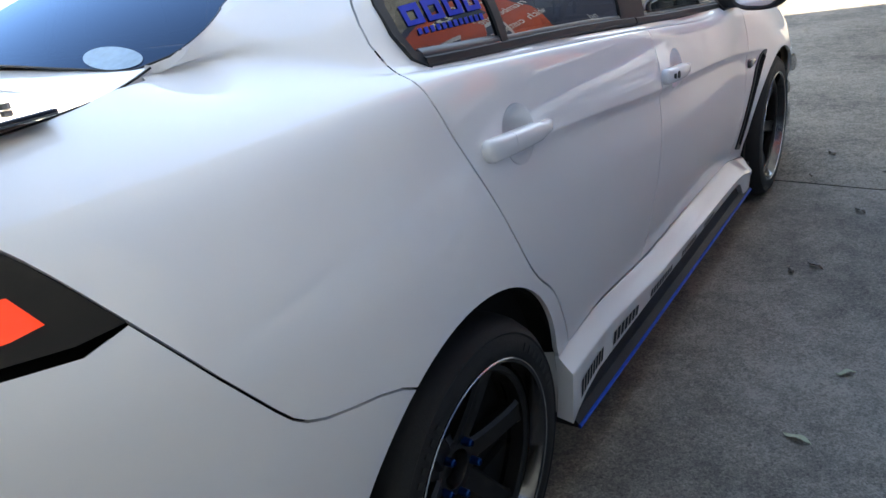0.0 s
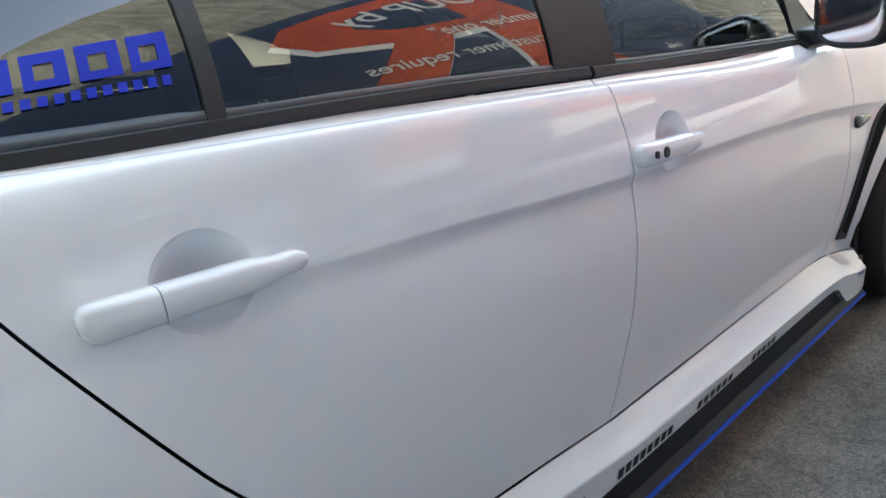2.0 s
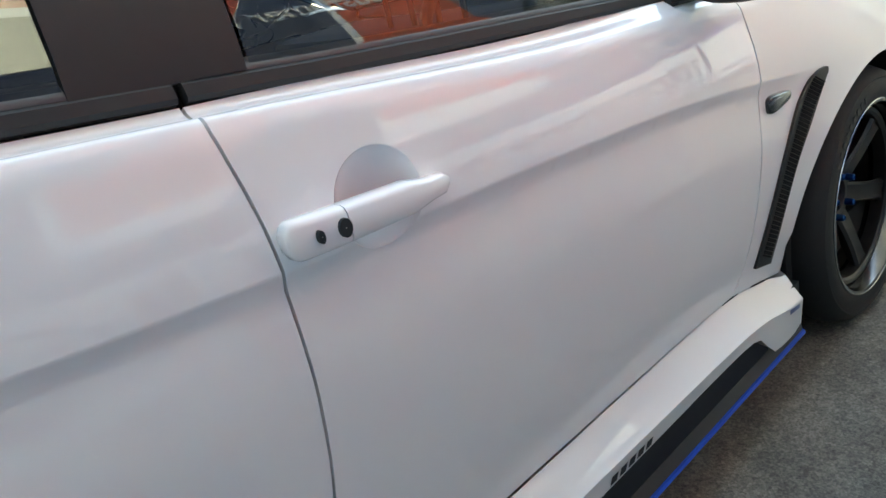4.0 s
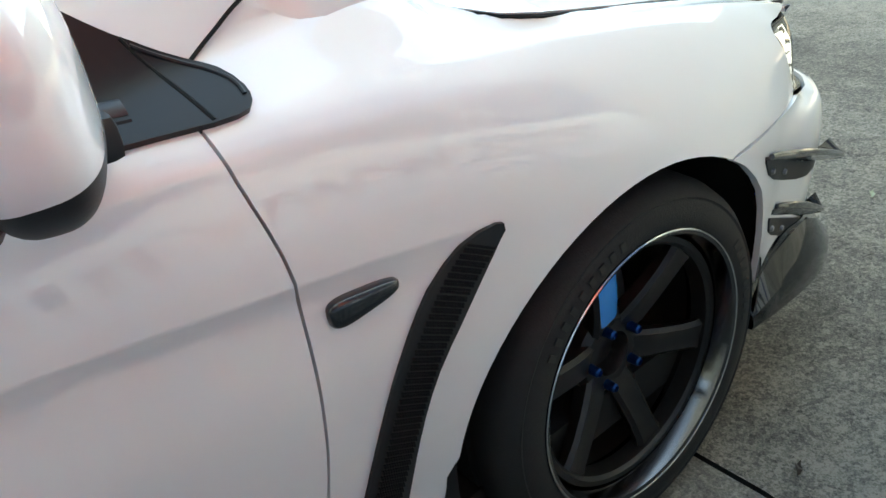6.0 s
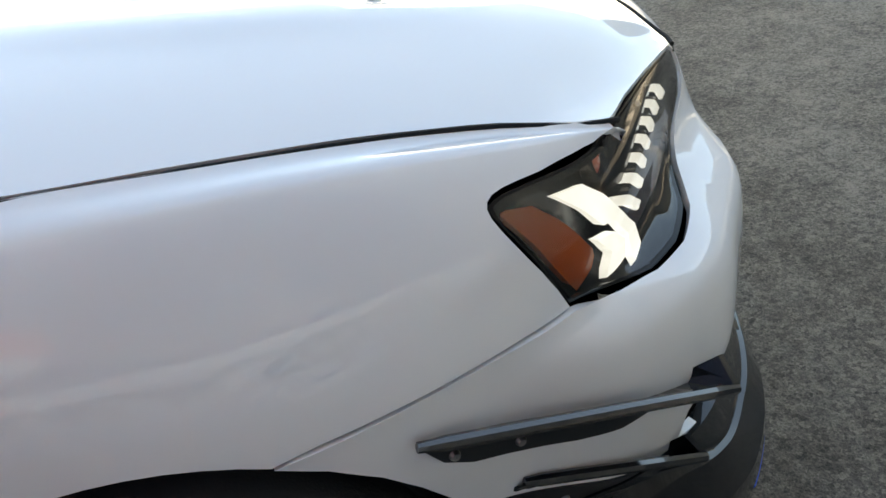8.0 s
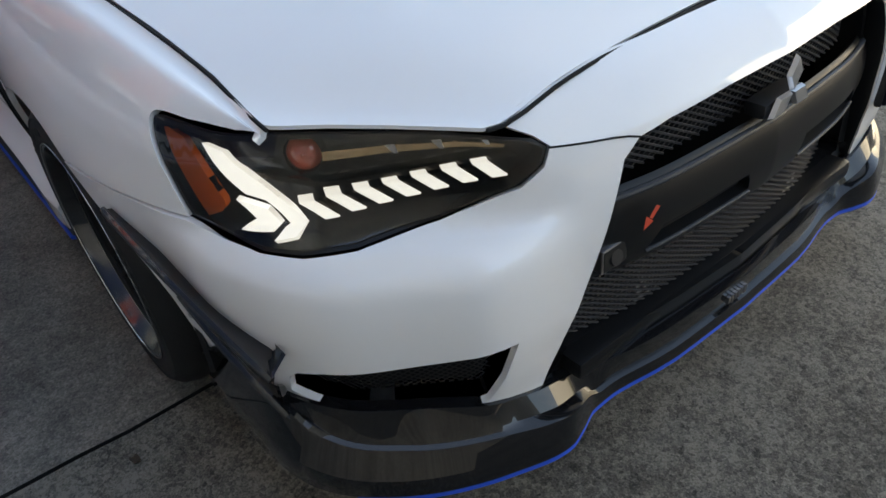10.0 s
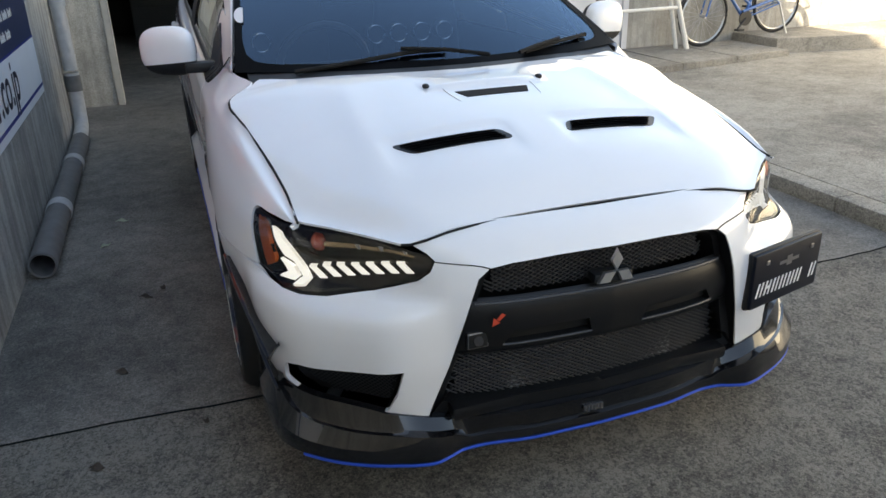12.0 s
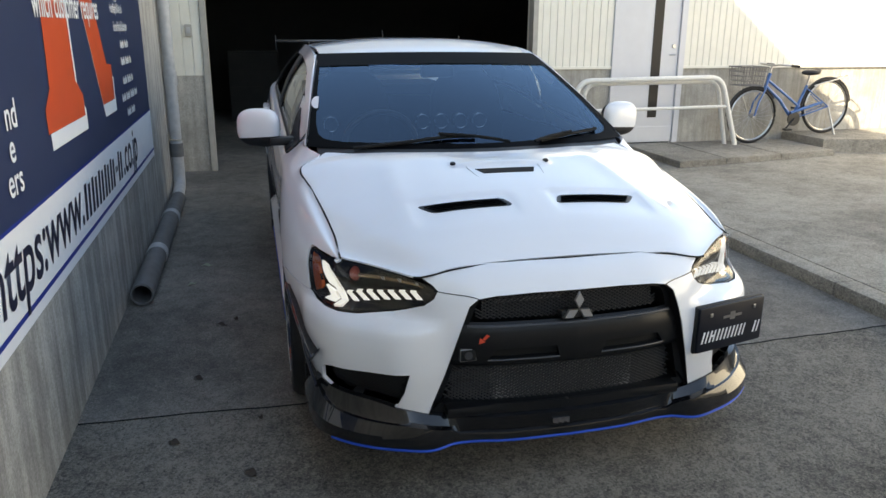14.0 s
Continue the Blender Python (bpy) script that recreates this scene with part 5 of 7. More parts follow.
# the lip's foot in plan, from the centre round the corner to the wheel arch, and for each station the seam above it
LIP_X = pchip([0, .20, .36, .41, .445, .48, .58, .67, .76, .82, .88, .94, 1.0, 1.06, 1.12], [0, .20, .355, .395, .440, .478, .585, .685, .757, .802, .833, .846, .850, .850, .846])
LIP_Y = pchip([0, .20, .36, .41, .445, .48, .58, .67, .76, .82, .88, .94, 1.0, 1.06, 1.12], [3.575, 3.568, 3.545, 3.546, 3.562, 3.572, 3.542, 3.493, 3.437, 3.387, 3.325, 3.25, 3.18, 3.10, 3.02])
lip_top = pchip([0, .40, .445, .48, .52, .60, .70, .80, .88, .93, .98, 1.02, 1.06, 1.12], [.262, .262, .268, .277, .292, .310, .321, .329, .335, .345, .352, .340, .31, .26])
lip_shelf = pchip([0, .38, .44, .50, .76, .86, .95, 1.04, 1.12], [.206, .208, .236, .252, .262, .285, .325, .30, .24])

vs, fs, edge = [], [], []
stations = [.05 * k for k in range(7)] + [.33 + .012 * k for k in range(67)]
for a in [-v for v in stations[:0:-1]] + stations:
    s = -1 if a < 0 else 1
    a = abs(a)
    zt, zs, zf = lip_top(a), lip_shelf(a), .186
    p, n = nose(a, zt), nose_normal(a, .40)
    n = Vector((n.x, n.y, 0)).normalized()
    q = Vector((LIP_X(a), LIP_Y(a), zf))
    t = Vector((LIP_X(a + .03) - LIP_X(max(0, a - .03)), LIP_Y(a + .03) - LIP_Y(max(0, a - .03)), 0)).normalized()
    m = Vector((-t.y, t.x, 0))
    # an upper slope from the bumper to a ridge, then an outer wall down to the foot
    ridge = Vector((q.x, q.y, zs)) - m * (.001 + .026 * max(0.0, min(1.0, (a - .42) / .3)))
    dip = p.lerp(ridge, .55) - Vector((0, 0, .010 * min(1, a / .45)))
    row = [p - n * .012 + Vector((0, 0, .004)), p + n * .006, dip, ridge - m * .008 + Vector((0, 0, .003)), ridge, q + m * .002 + Vector((0, 0, (zs - zf) * .5)), q + m * .003, q - Vector((0, 0, .006)), q - m * .12 - Vector((0, 0, .006))]
    vs += [(s * v.x, v.y, v.z) for v in row]
    if a < .81:
        edge.append((s * (q.x - m.x * .003), q.y - m.y * .003, zf - .010))
m = 9
for i in range(len(vs) // m - 1):
    for k in range(m - 1):
        fs.append((i * m + k, i * m + k + 1, (i + 1) * m + k + 1, (i + 1) * m + k))
lip = mesh_object("front_lip", vs, fs, M_CARBON, car, "gloss black carbon front lip with a blue edge")
lip.data.set_sharp_from_angle(angle=radians(28))
bm = bmesh.new()
sweep(bm, edge, .0060, 6)
part("blue_edge", bm, M_BLUE, lip)
bm = bmesh.new()
for i in range(6):
    add_box(bm, .005 + i * .010, .0125 + i * .010, 3.570, 3.5765, .222 + (i % 2) * .003, .240)
part("maker_mark", bm, M_STEEL, lip, "small row of silver bars")

for sgn in (1, -1):
    # two canards: a blade between the bumper and a straight outer rim, closed by an end plate in front
    for name, a0, z0, a1, z1, r0, r1, top in (("canard", 1.160, .572, .855, .440, (.893, 2.971, .577), (.838, 3.345, .432), (.808, 3.343, .469)),
                                              ("canard", 1.085, .420, .865, .318, (.852, 3.072, .430), (.822, 3.312, .316), (.815, 3.290, .368))):
        rows, rim = [], []
        for i in range(15):
            t = i / 14
            a, z = a0 + (a1 - a0) * t, z0 + (z1 - z0) * t
            p, n = nose(a, z), nose_normal(a, z)
            n = Vector((n.x, n.y, 0)).normalized()
            o = Vector(r0).lerp(Vector(r1), t) + Vector((.006, .004, .006)) * math.sin(math.pi * t)
            if (o - p).dot(n) < .006:
                o = p + n * .006
            rows.append([p - n * .006, o, o + Vector((0, 0, .006)), p - n * .006 + Vector((0, 0, .006))])
            rim.append(o + Vector((0, 0, .007)))
        vs, fs = [], []
        for r in rows:
            vs += [(v.x * sgn, v.y, v.z) for v in r]
        for i in range(14):
            for k in range(4):
                f = (i * 4 + k, i * 4 + (k + 1) % 4, (i + 1) * 4 + (k + 1) % 4, (i + 1) * 4 + k)
                fs.append(f if sgn > 0 else f[::-1])
        fs += [(0, 1, 2, 3), (59, 58, 57, 56)]
        can = mesh_object(name, vs, fs, M_GLOSS, car, "gloss black canard bolted to the bumper", smooth=False)
        bm = bmesh.new()
        sweep(bm, [(v.x * sgn, v.y, v.z) for v in rim], [.005] + [.0075] * 13 + [.006], 8)
        part("canard_rim", bm, M_GLOSS, can, smooth=True)
        a, b, c = rows[-1][0], rows[-1][1], Vector(top)
        bm = bmesh.new()
        pts = [a, b, b + Vector((0, 0, .012)), c, a.lerp(c, .35) + Vector((0, 0, .012))]
        fr, bk = [bm.verts.new((q.x * sgn, q.y + .003, q.z)) for q in pts], [bm.verts.new((q.x * sgn, q.y - .004, q.z)) for q in pts]
        bm.faces.new(fr)
        bm.faces.new(bk[::-1])
        for i in range(5):
            bm.faces.new((fr[i], bk[i], bk[(i + 1) % 5], fr[(i + 1) % 5]))
        bmesh.ops.recalc_face_normals(bm, faces=bm.faces[:])
        part("end_plate", bm, M_GLOSS, can)
        # flange that lies on the bumper, with two bolts
        drop = (.004, .026, .034, .036, .034, .026, .010)
        ts = (0, .06, .16, .34, .55, .72, .84)
        up = [(a0 + (a1 - a0) * t, z0 + (z1 - z0) * t - d) for t, d in zip(ts, drop)] + [(a0 + (a1 - a0) * t, z0 + (z1 - z0) * t + .004) for t in ts[::-1]]
        skin("flange", up, sunk(-.003), M_BLACK, can, .015, gap=0, depth=.006, sides=(sgn,))
        for t in (.10, .34):
            a, z = a0 + (a1 - a0) * t, z0 + (z1 - z0) * t - .018
            bm = bmesh.new()
            lathe(bm, [(.004, .0005), (.004, .0045), (.0, .0065), (-.004, .0065)], 10)
            mm = nose_normal(a, z).to_track_quat("X", "Z").to_matrix().to_4x4()
            mm.translation = nose(a, z) + nose_normal(a, z) * .004
            for v in bm.verts:
                v.co = mm @ v.co
                v.co.x *= sgn
            part("bolt", bm, M_STEEL, can)

# number plate holder on the car's left corner, its writing drawn as bars
pm = Matrix.Translation((-.612, 3.520, .496)) @ Matrix.Rotation(radians(14), 4, "Z")
plate = part("plate_board", box(-.158, .158, -.010, .006, -.083, .083, .008, pm), M_PLATE, car, "dark blue show plate on a tilted board", smooth=True)
part("plate_rim", add_box(bmesh.new(), -.162, .162, -.022, -.004, -.088, .088, .01, pm), M_BLACK, plate, smooth=True)
part("plate_bracket", box(-.09, .09, -.10, -.015, -.05, .05, .01, pm), M_BLACK, plate)
bm = bmesh.new()
for i in range(8):
    if i == 6:
        add_box(bm, .079, .093, .006, .0072, -.030, -.022, 0, pm)
        continue
    x = .105 - i * .036 + .02
    mm = pm @ Matrix.Translation((x, 0, -.027)) @ Matrix(((1, 0, -.25, 0), (0, 1, 0, 0), (0, 0, 1, 0), (0, 0, 0, 1)))
    add_box(bm, -.012, -.006, .006, .0072, -.021, .021, 0, mm)
    add_box(bm, .005, .012, .006, .0072, -.021, .021, 0, mm)
tagged(part("plate_lettering", bm, M_WHITE, plate, "white letter bars"), kind="stuff")
bm = bmesh.new()
add_box(bm, -.045, .045, .006, .0072, .030, .040, 0, pm)
add_box(bm, -.012, .012, .006, .0074, .022, .050, 0, pm)
for x in (-.105, .105):
    add_box(bm, x - .007, x + .007, .006, .010, .046, .060, .003, pm)
tagged(part("plate_mark", bm, M_STEEL, plate), kind="stuff")

# ---- hood fittings ----
for sgn in (1, -1):
    V = [(.428, 3.094), (.378, 3.160), (.082, 3.170), (.106, 3.109)]
    VR = [tuple(p)[:2] for p in rounded([(*q, 0) for q in V + V[:2]], .022, 4)[1:-1]]
    hv = skin("hood_vent", VR, lambda x, y: hood_at(x, y) + Vector((0, 0, .002)), M_SATIN, hood, .02, gap=0, depth=.012, sides=(sgn,), label="black louvred hood vent")[0]
    bm = bmesh.new()
    for i in range(4):
        t = .18 + i * .21
        a, b = Vector(V[0]).lerp(Vector(V[1]), t), Vector(V[3]).lerp(Vector(V[2]), t)
        pts = [hood_at(a.x + (b.x - a.x) * k, a.y + (b.y - a.y) * k) for k in (.06, .17, .28, .39, .5, .61, .72, .83, .94)]
        for p, q in zip(pts, pts[1:]):
            vv = [p + Vector((0, -.008, .004)), p + Vector((0, .005, .0085)), q + Vector((0, .005, .0085)), q + Vector((0, -.008, .004))]
            bm.faces.new([bm.verts.new((c.x * sgn, c.y, c.z)) for c in (vv if sgn > 0 else vv[::-1])])
    tagged(part("louvre", bm, M_LOUVRE, hv), kind="stuff")
    nz = hood_at(sgn * .200, 2.748)
    vs, fs = blob(nz + Vector((0, 0, .004)), (.011, .014, .008), 2.4, 14, 8)
    mesh_object("washer_nozzle", vs, fs, M_BLACK, hood)
# near-black sheet laid on the hood for the shaded mouth of the scoop
sc = skin("scoop_mouth", SCOOP, lambda x, y: hood_at(x, y) + Vector((0, 0, .002)), M_DARK, hood, .02, gap=0, depth=.01, label="hood scoop slot, its shade painted near black")[0]
for sgn in (1, -1):
    bm = bmesh.new()
    sweep(bm, [hood_at(sgn * .150, 2.70) + Vector((0, 0, -.001)), hood_at(sgn * .152, 2.80) + Vector((0, 0, .001)), hood_at(sgn * .140, 2.885), hood_at(sgn * .128, 2.91) - Vector((0, 0, .003))], .0022, 6)
    part("scoop_edge", bm, M_PAINT, hood, smooth=True)

# cowl panel under the foot of the windscreen, and the wipers
vs, fs = [], []
for i in range(17):
    x = -.71 + i * 1.42 / 16
    a = screen(x, .02)
    hy = 2.582 - .37 * x * x
    vs += [(x, a.y - .01, a.z + .002), (x, hy + .015, hood_at(x, hy).z - .010)]
for i in range(16):
    fs.append((2 * i, 2 * i + 2, 2 * i + 3, 2 * i + 1))
mesh_object("cowl_panel", vs, [f[::-1] for f in fs], M_BLACK, car)
for pts, blade in (([(-.12, .01), (.03, .06), (.19, .082)], [(.56, -.01), (.36, .035), (.15, .080), (.02, .082)]), ([(-.24, .005), (-.34, .035), (-.46, .058)], [(-.28, .025), (-.45, .058), (-.63, .080)])):
    wp = thing("wiper", "", "")
    wp.parent = car
    for nm, line, r, off in (("wiper_arm", pts, .007, .024), ("wiper_blade", blade, .008, .010)):
        bm = bmesh.new()
        q = [screen(u, w) + Vector((0, off * .5, off)) for u, w in smooth_line(line, .06)]
        sweep(bm, q, r, 7)
        part(nm, bm, M_DARK, wp, smooth=True)
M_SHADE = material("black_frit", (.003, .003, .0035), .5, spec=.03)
skin("sun_strip", [(-.74, .80), (-.32, .815), (0, .82), (.32, .815), (.74, .80), (.75, .985), (.32, .985), (0, .985), (-.32, .985), (-.75, .985)], lambda u, w: screen(u, w) + Vector((0, .001, .003)), M_SHADE, windscreen, .06, stretch=1.2, gap=0, depth=0)
for sgn in (1, -1):
    skin("screen_border", [(.58, .0), (.75, .0), (.752, .5), (.748, .97), (.732, .97), (.729, .5), (.723, .2), (.710, .11), (.685, .068), (.64, .05)], lambda u, w: screen(u, w) + Vector((0, .001, .003)), M_SHADE, windscreen, .04, stretch=1.2, gap=0, depth=0, sides=(sgn,))
    # drip moulding between windscreen and pillar
    bm = bmesh.new()
    sweep(bm, [screen(sgn * .755, w) + Vector((0, 0, .003)) for w in (.06, .2, .4, .6, .8, .97)], .003, 6)
    part("screen_moulding", bm, M_BLACK, car, smooth=True)
    # painted fillet from the fender and the roof rail up to the windscreen's edge
    low = [side(y, v) - Vector((.0012, 0, .0008)) for y, v in ((2.355, 5.90), (2.325, 5.88), (2.295, 5.86), (2.265, 5.84), (2.235, 5.92), (2.212, 6.3), (2.197, 6.9), (2.188, 7.4))] + [cabin(y, .97) for y in (2.10, 2.0, 1.9, 1.8, 1.7, 1.6, 1.5, 1.44)]
    top = [screen(.758, w) + Vector((0, 0, .002)) for w in (.0, .02, .05, .08, .105, .13, .145, .155, .28, .385, .49, .595, .70, .80, .91, .97)]
    vs, fs = [], []
    for p, q in zip(low, top):
        for k in range(5):
            t = k / 4
            r = p.lerp(q, t) + Vector((.002, .001, .003)) * math.sin(math.pi * t)
            vs.append((r.x * sgn, r.y, r.z))
    for i in range(len(low) - 1):
        for k in range(4):
            f = (i * 5 + k, i * 5 + k + 1, i * 5 + k + 6, i * 5 + k + 5)
            fs.append(f if sgn < 0 else f[::-1])
    mesh_object("pillar_fillet", vs, fs, M_PAINT, car)
skin("screen_border", [(-.66, 0), (0, 0), (.66, 0), (.66, .054), (.6, .047), (0, .037), (-.6, .047), (-.66, .054)], lambda u, w: screen(u, w) + Vector((0, .001, .003)), M_SHADE, windscreen, .06, stretch=1.2, gap=0, depth=0)
disc = [(.727 + .026 * math.cos(t), .385 + .060 * math.sin(t)) for t in (radians(-110 + 11 * k) for k in range(21))]
skin("round_sticker", disc, lambda u, w: screen(u, w) + Vector((0, .002, .005)), M_WHITE, windscreen, .02, stretch=1.2, gap=0, depth=0, label="round white inspection sticker")

# ---- rear end ----
for sgn in (1, -1):
    lamp = [(-.655, 1.076), (-.617, 1.025), (-.580, .963), (-.64, .960), (-.72, .968), (-.86, .985), (-.97, .99), (-.97, 1.06), (-.86, 1.075), (-.75, 1.078)]
    tl = skin("tail_lamp", sv(lamp), lambda y, v: side(y, v) + Vector((-.006, 0, 0)), M_LAMPBLACK, car, .03, stretch=.13, sides=(sgn,), label="smoked tail lamp with a red-orange bar")[0]
    red = [(-.655, .994), (-.69, .990), (-.80, .992), (-.95, .998), (-.95, 1.05), (-.80, 1.045), (-.672, 1.029)]
    skin("red_bar", sv(red), lambda y, v: side(y, v) + Vector((-.002, 0, 0)), material("red_lens", (.85, .04, .006), .25, coat=.6, emit=.10), tl, .03, stretch=.13, sides=(sgn,), gap=0, depth=.004)
    corner = sv([(-.97, .985), (-.86, .978), (-.72, .962), (-.64, .953)] + SEAM_RB[1:])
    corner += sv([p for p in arc(-0.02, HUB, .393, 118, 178, 16)]) + [(-.45, .0), (-.7, .0), (-.97, .0)]
    skin("rear_bumper", corner, side, M_PAINT, car, .03, stretch=.13, sides=(sgn,))
    part("rear_panel", box(min(0, sgn * .70), max(0, sgn * .70), -1.04, -.97, .25, 1.10, .02), M_PAINT, car, smooth=True)
    bm = box(.545 * sgn - .075, .545 * sgn + .075, -.63, -.478, 1.168, 1.177, .004)
    wb = part("wing_foot", bm, M_GLOSS, boot, "black wing foot with bolts")
    for yy in (-.50, -.58):
        bm = bmesh.new()
        sweep(bm, [(.535 * sgn, yy, 1.178), (.535 * sgn, yy, 1.186)], .008, 8)
        part("bolt", bm, M_STEEL, wb)
    part("wing_stay", box(.50 * sgn - .006, .50 * sgn + .006, -.82, -.60, 1.165, 1.376, .002), M_GLOSS, car)
part("wing_blade", box(-.75, .75, -.98, -.74, 1.372, 1.392, .008), M_GLOSS, car, "gloss black rear wing", smooth=True)
for sgn in (1, -1):
    part("wing_end_plate", box(sgn * .755 - .004, sgn * .755 + .004, -1.02, -.70, 1.315, 1.425, .002), M_GLOSS, car)
oval = [(.461 + .0625 * math.cos(t) - .027 * math.sin(t), .155 - .0185 * math.cos(t) + .067 * math.sin(t)) for t in (k * math.pi / 16 for k in range(32))]
skin("oval_sticker", oval, lambda u, w: rear_screen(u, w) + Vector((0, -.0004, .001)), material("pale_sticker", (.30, .45, .58), .4, spread=.25, scale=80), rear_window, .02, stretch=.6, gap=0, depth=0, label="pale oval sticker on the rear window")
bm = bmesh.new()
sweep(bm, [(.05, .28, 1.39), (.05, .20, 1.47)], .003, 6)
part("aerial", bm, M_BLACK, car)

# ---- underbody, wheel housings, cabin ----
part("floor_pan", box(-.80, .80, -.85, 3.35, .16, .24), M_DARK, car)
part("engine_bay", box(-.56, .56, 2.35, 3.30, .24, .72), M_DARK, car)
part("bulkhead", box(-.74, .74, 2.28, 2.34, .24, .93), M_DARK, car)
part("boot_box", box(-.55, .55, -.95, -.25, .24, 1.06), M_DARK, car)
for sgn in (1, -1):
    part("door_lining", box(min(sgn * .74, sgn * .78), max(sgn * .74, sgn * .78), .10, 2.2, .24, .93), M_DARK, car)
    for cy in (0, AXLE_F):
        bm = bmesh.new()
        lathe(bm, [(.48, .40), (.84, .40), (.845, .385)], 40, (0, cy, HUB))
        lathe(bm, [(.48, .001), (.48, .40)], 40, (0, cy, HUB))
        for v in bm.verts:
            v.co.x *= sgn
        dead = [f for f in bm.faces if f.calc_center_median().z < .21]
        bmesh.ops.delete(bm, geom=dead, context="FACES")
        part("wheel_housing", bm, M_DARK, car, smooth=True)
part("dashboard", box(-.66, .66, 2.02, 2.36, .80, .935, .04), M_SEAT, car, smooth=True)
bm = bmesh.new()
sweep(bm, [(.36 + .18 * math.cos(t), 1.93 + .05 * math.sin(t), .93 + .165 * math.sin(t)) for t in (k * math.pi / 14 for k in range(28))], .016, 8, closed=True)
add_box(bm, .20, .52, 1.92, 1.945, .92, .945, .006)
add_box(bm, .34, .38, 1.92, 2.10, .86, .94, .006)
# lighter than the seats, so that the wheel shows through the glass
part("steering_wheel", bm, material("wheel_leather", (.06, .058, .055), .45, spread=.2, scale=50), car, smooth=True)
M_GAUGE = material("gauge_ring", (.45, .46, .48), .2, 1.0)
for i in range(5):
    x = (.180, .088, -.008, -.104, .615)[i]
    gz, gy = (1.058, 2.10) if i < 4 else (1.05, 2.06)
    bm = bmesh.new()
    sweep(bm, [(x, gy, gz), (x, gy - .06, gz)], .034, 18)
    gp = part("gauge", bm, M_SEAT, car, "round add-on gauge on the dashboard", smooth=True)
    bm = bmesh.new()
    sweep(bm, [(x, gy - .03, gz - .03), (x, gy - .03, .93)], .008, 6)
    part("gauge_foot", bm, M_SEAT, gp)
    bm = bmesh.new()
    sweep(bm, [(x + .034 * math.cos(t), gy + .004, gz + .034 * math.sin(t)) for t in (k * math.pi / 12 for k in range(24))], .0035, 6, closed=True)
    part("gauge_ring", bm, M_GAUGE, gp, smooth=True)
for sx in (.37, -.37):
    vs, fs = blob((sx, 1.22, .62), (.24, .28, .10), 3)
    seat = mesh_object("seat", vs, fs, M_SEAT, car, "dark bucket seat")
    vs, fs = blob((0, 0, 0), (.24, .075, .34), 3)
    rm = Matrix.Rotation(radians(14), 4, "X")
    mesh_object("backrest", [rm @ v + Vector((sx, .93, .90)) for v in vs], fs, M_SEAT, seat)
    vs, fs = blob((sx, .84, 1.22), (.13, .05, .09), 2.6)
    mesh_object("headrest", vs, fs, M_SEAT, seat)
vs, fs = blob((0, .25, .75), (.66, .12, .28), 3)
mesh_object("rear_seat", vs, fs, M_SEAT, car)
bm = box(-.09, .09, 1.62, 1.66, 1.235, 1.30, .015)
part("inner_mirror", bm, M_BLACK, car, smooth=True)

# ---- wheels ----
M_WORN = material("worn_rubber", (.011, .011, .011), .6)
M_RING = material("bright_rim_edge", (.62, .62, .64), .18, 1.0)
M_SPOKE_STICKER = material("blue_spoke_sticker", (.015, .34, .95), .25, coat=.6)


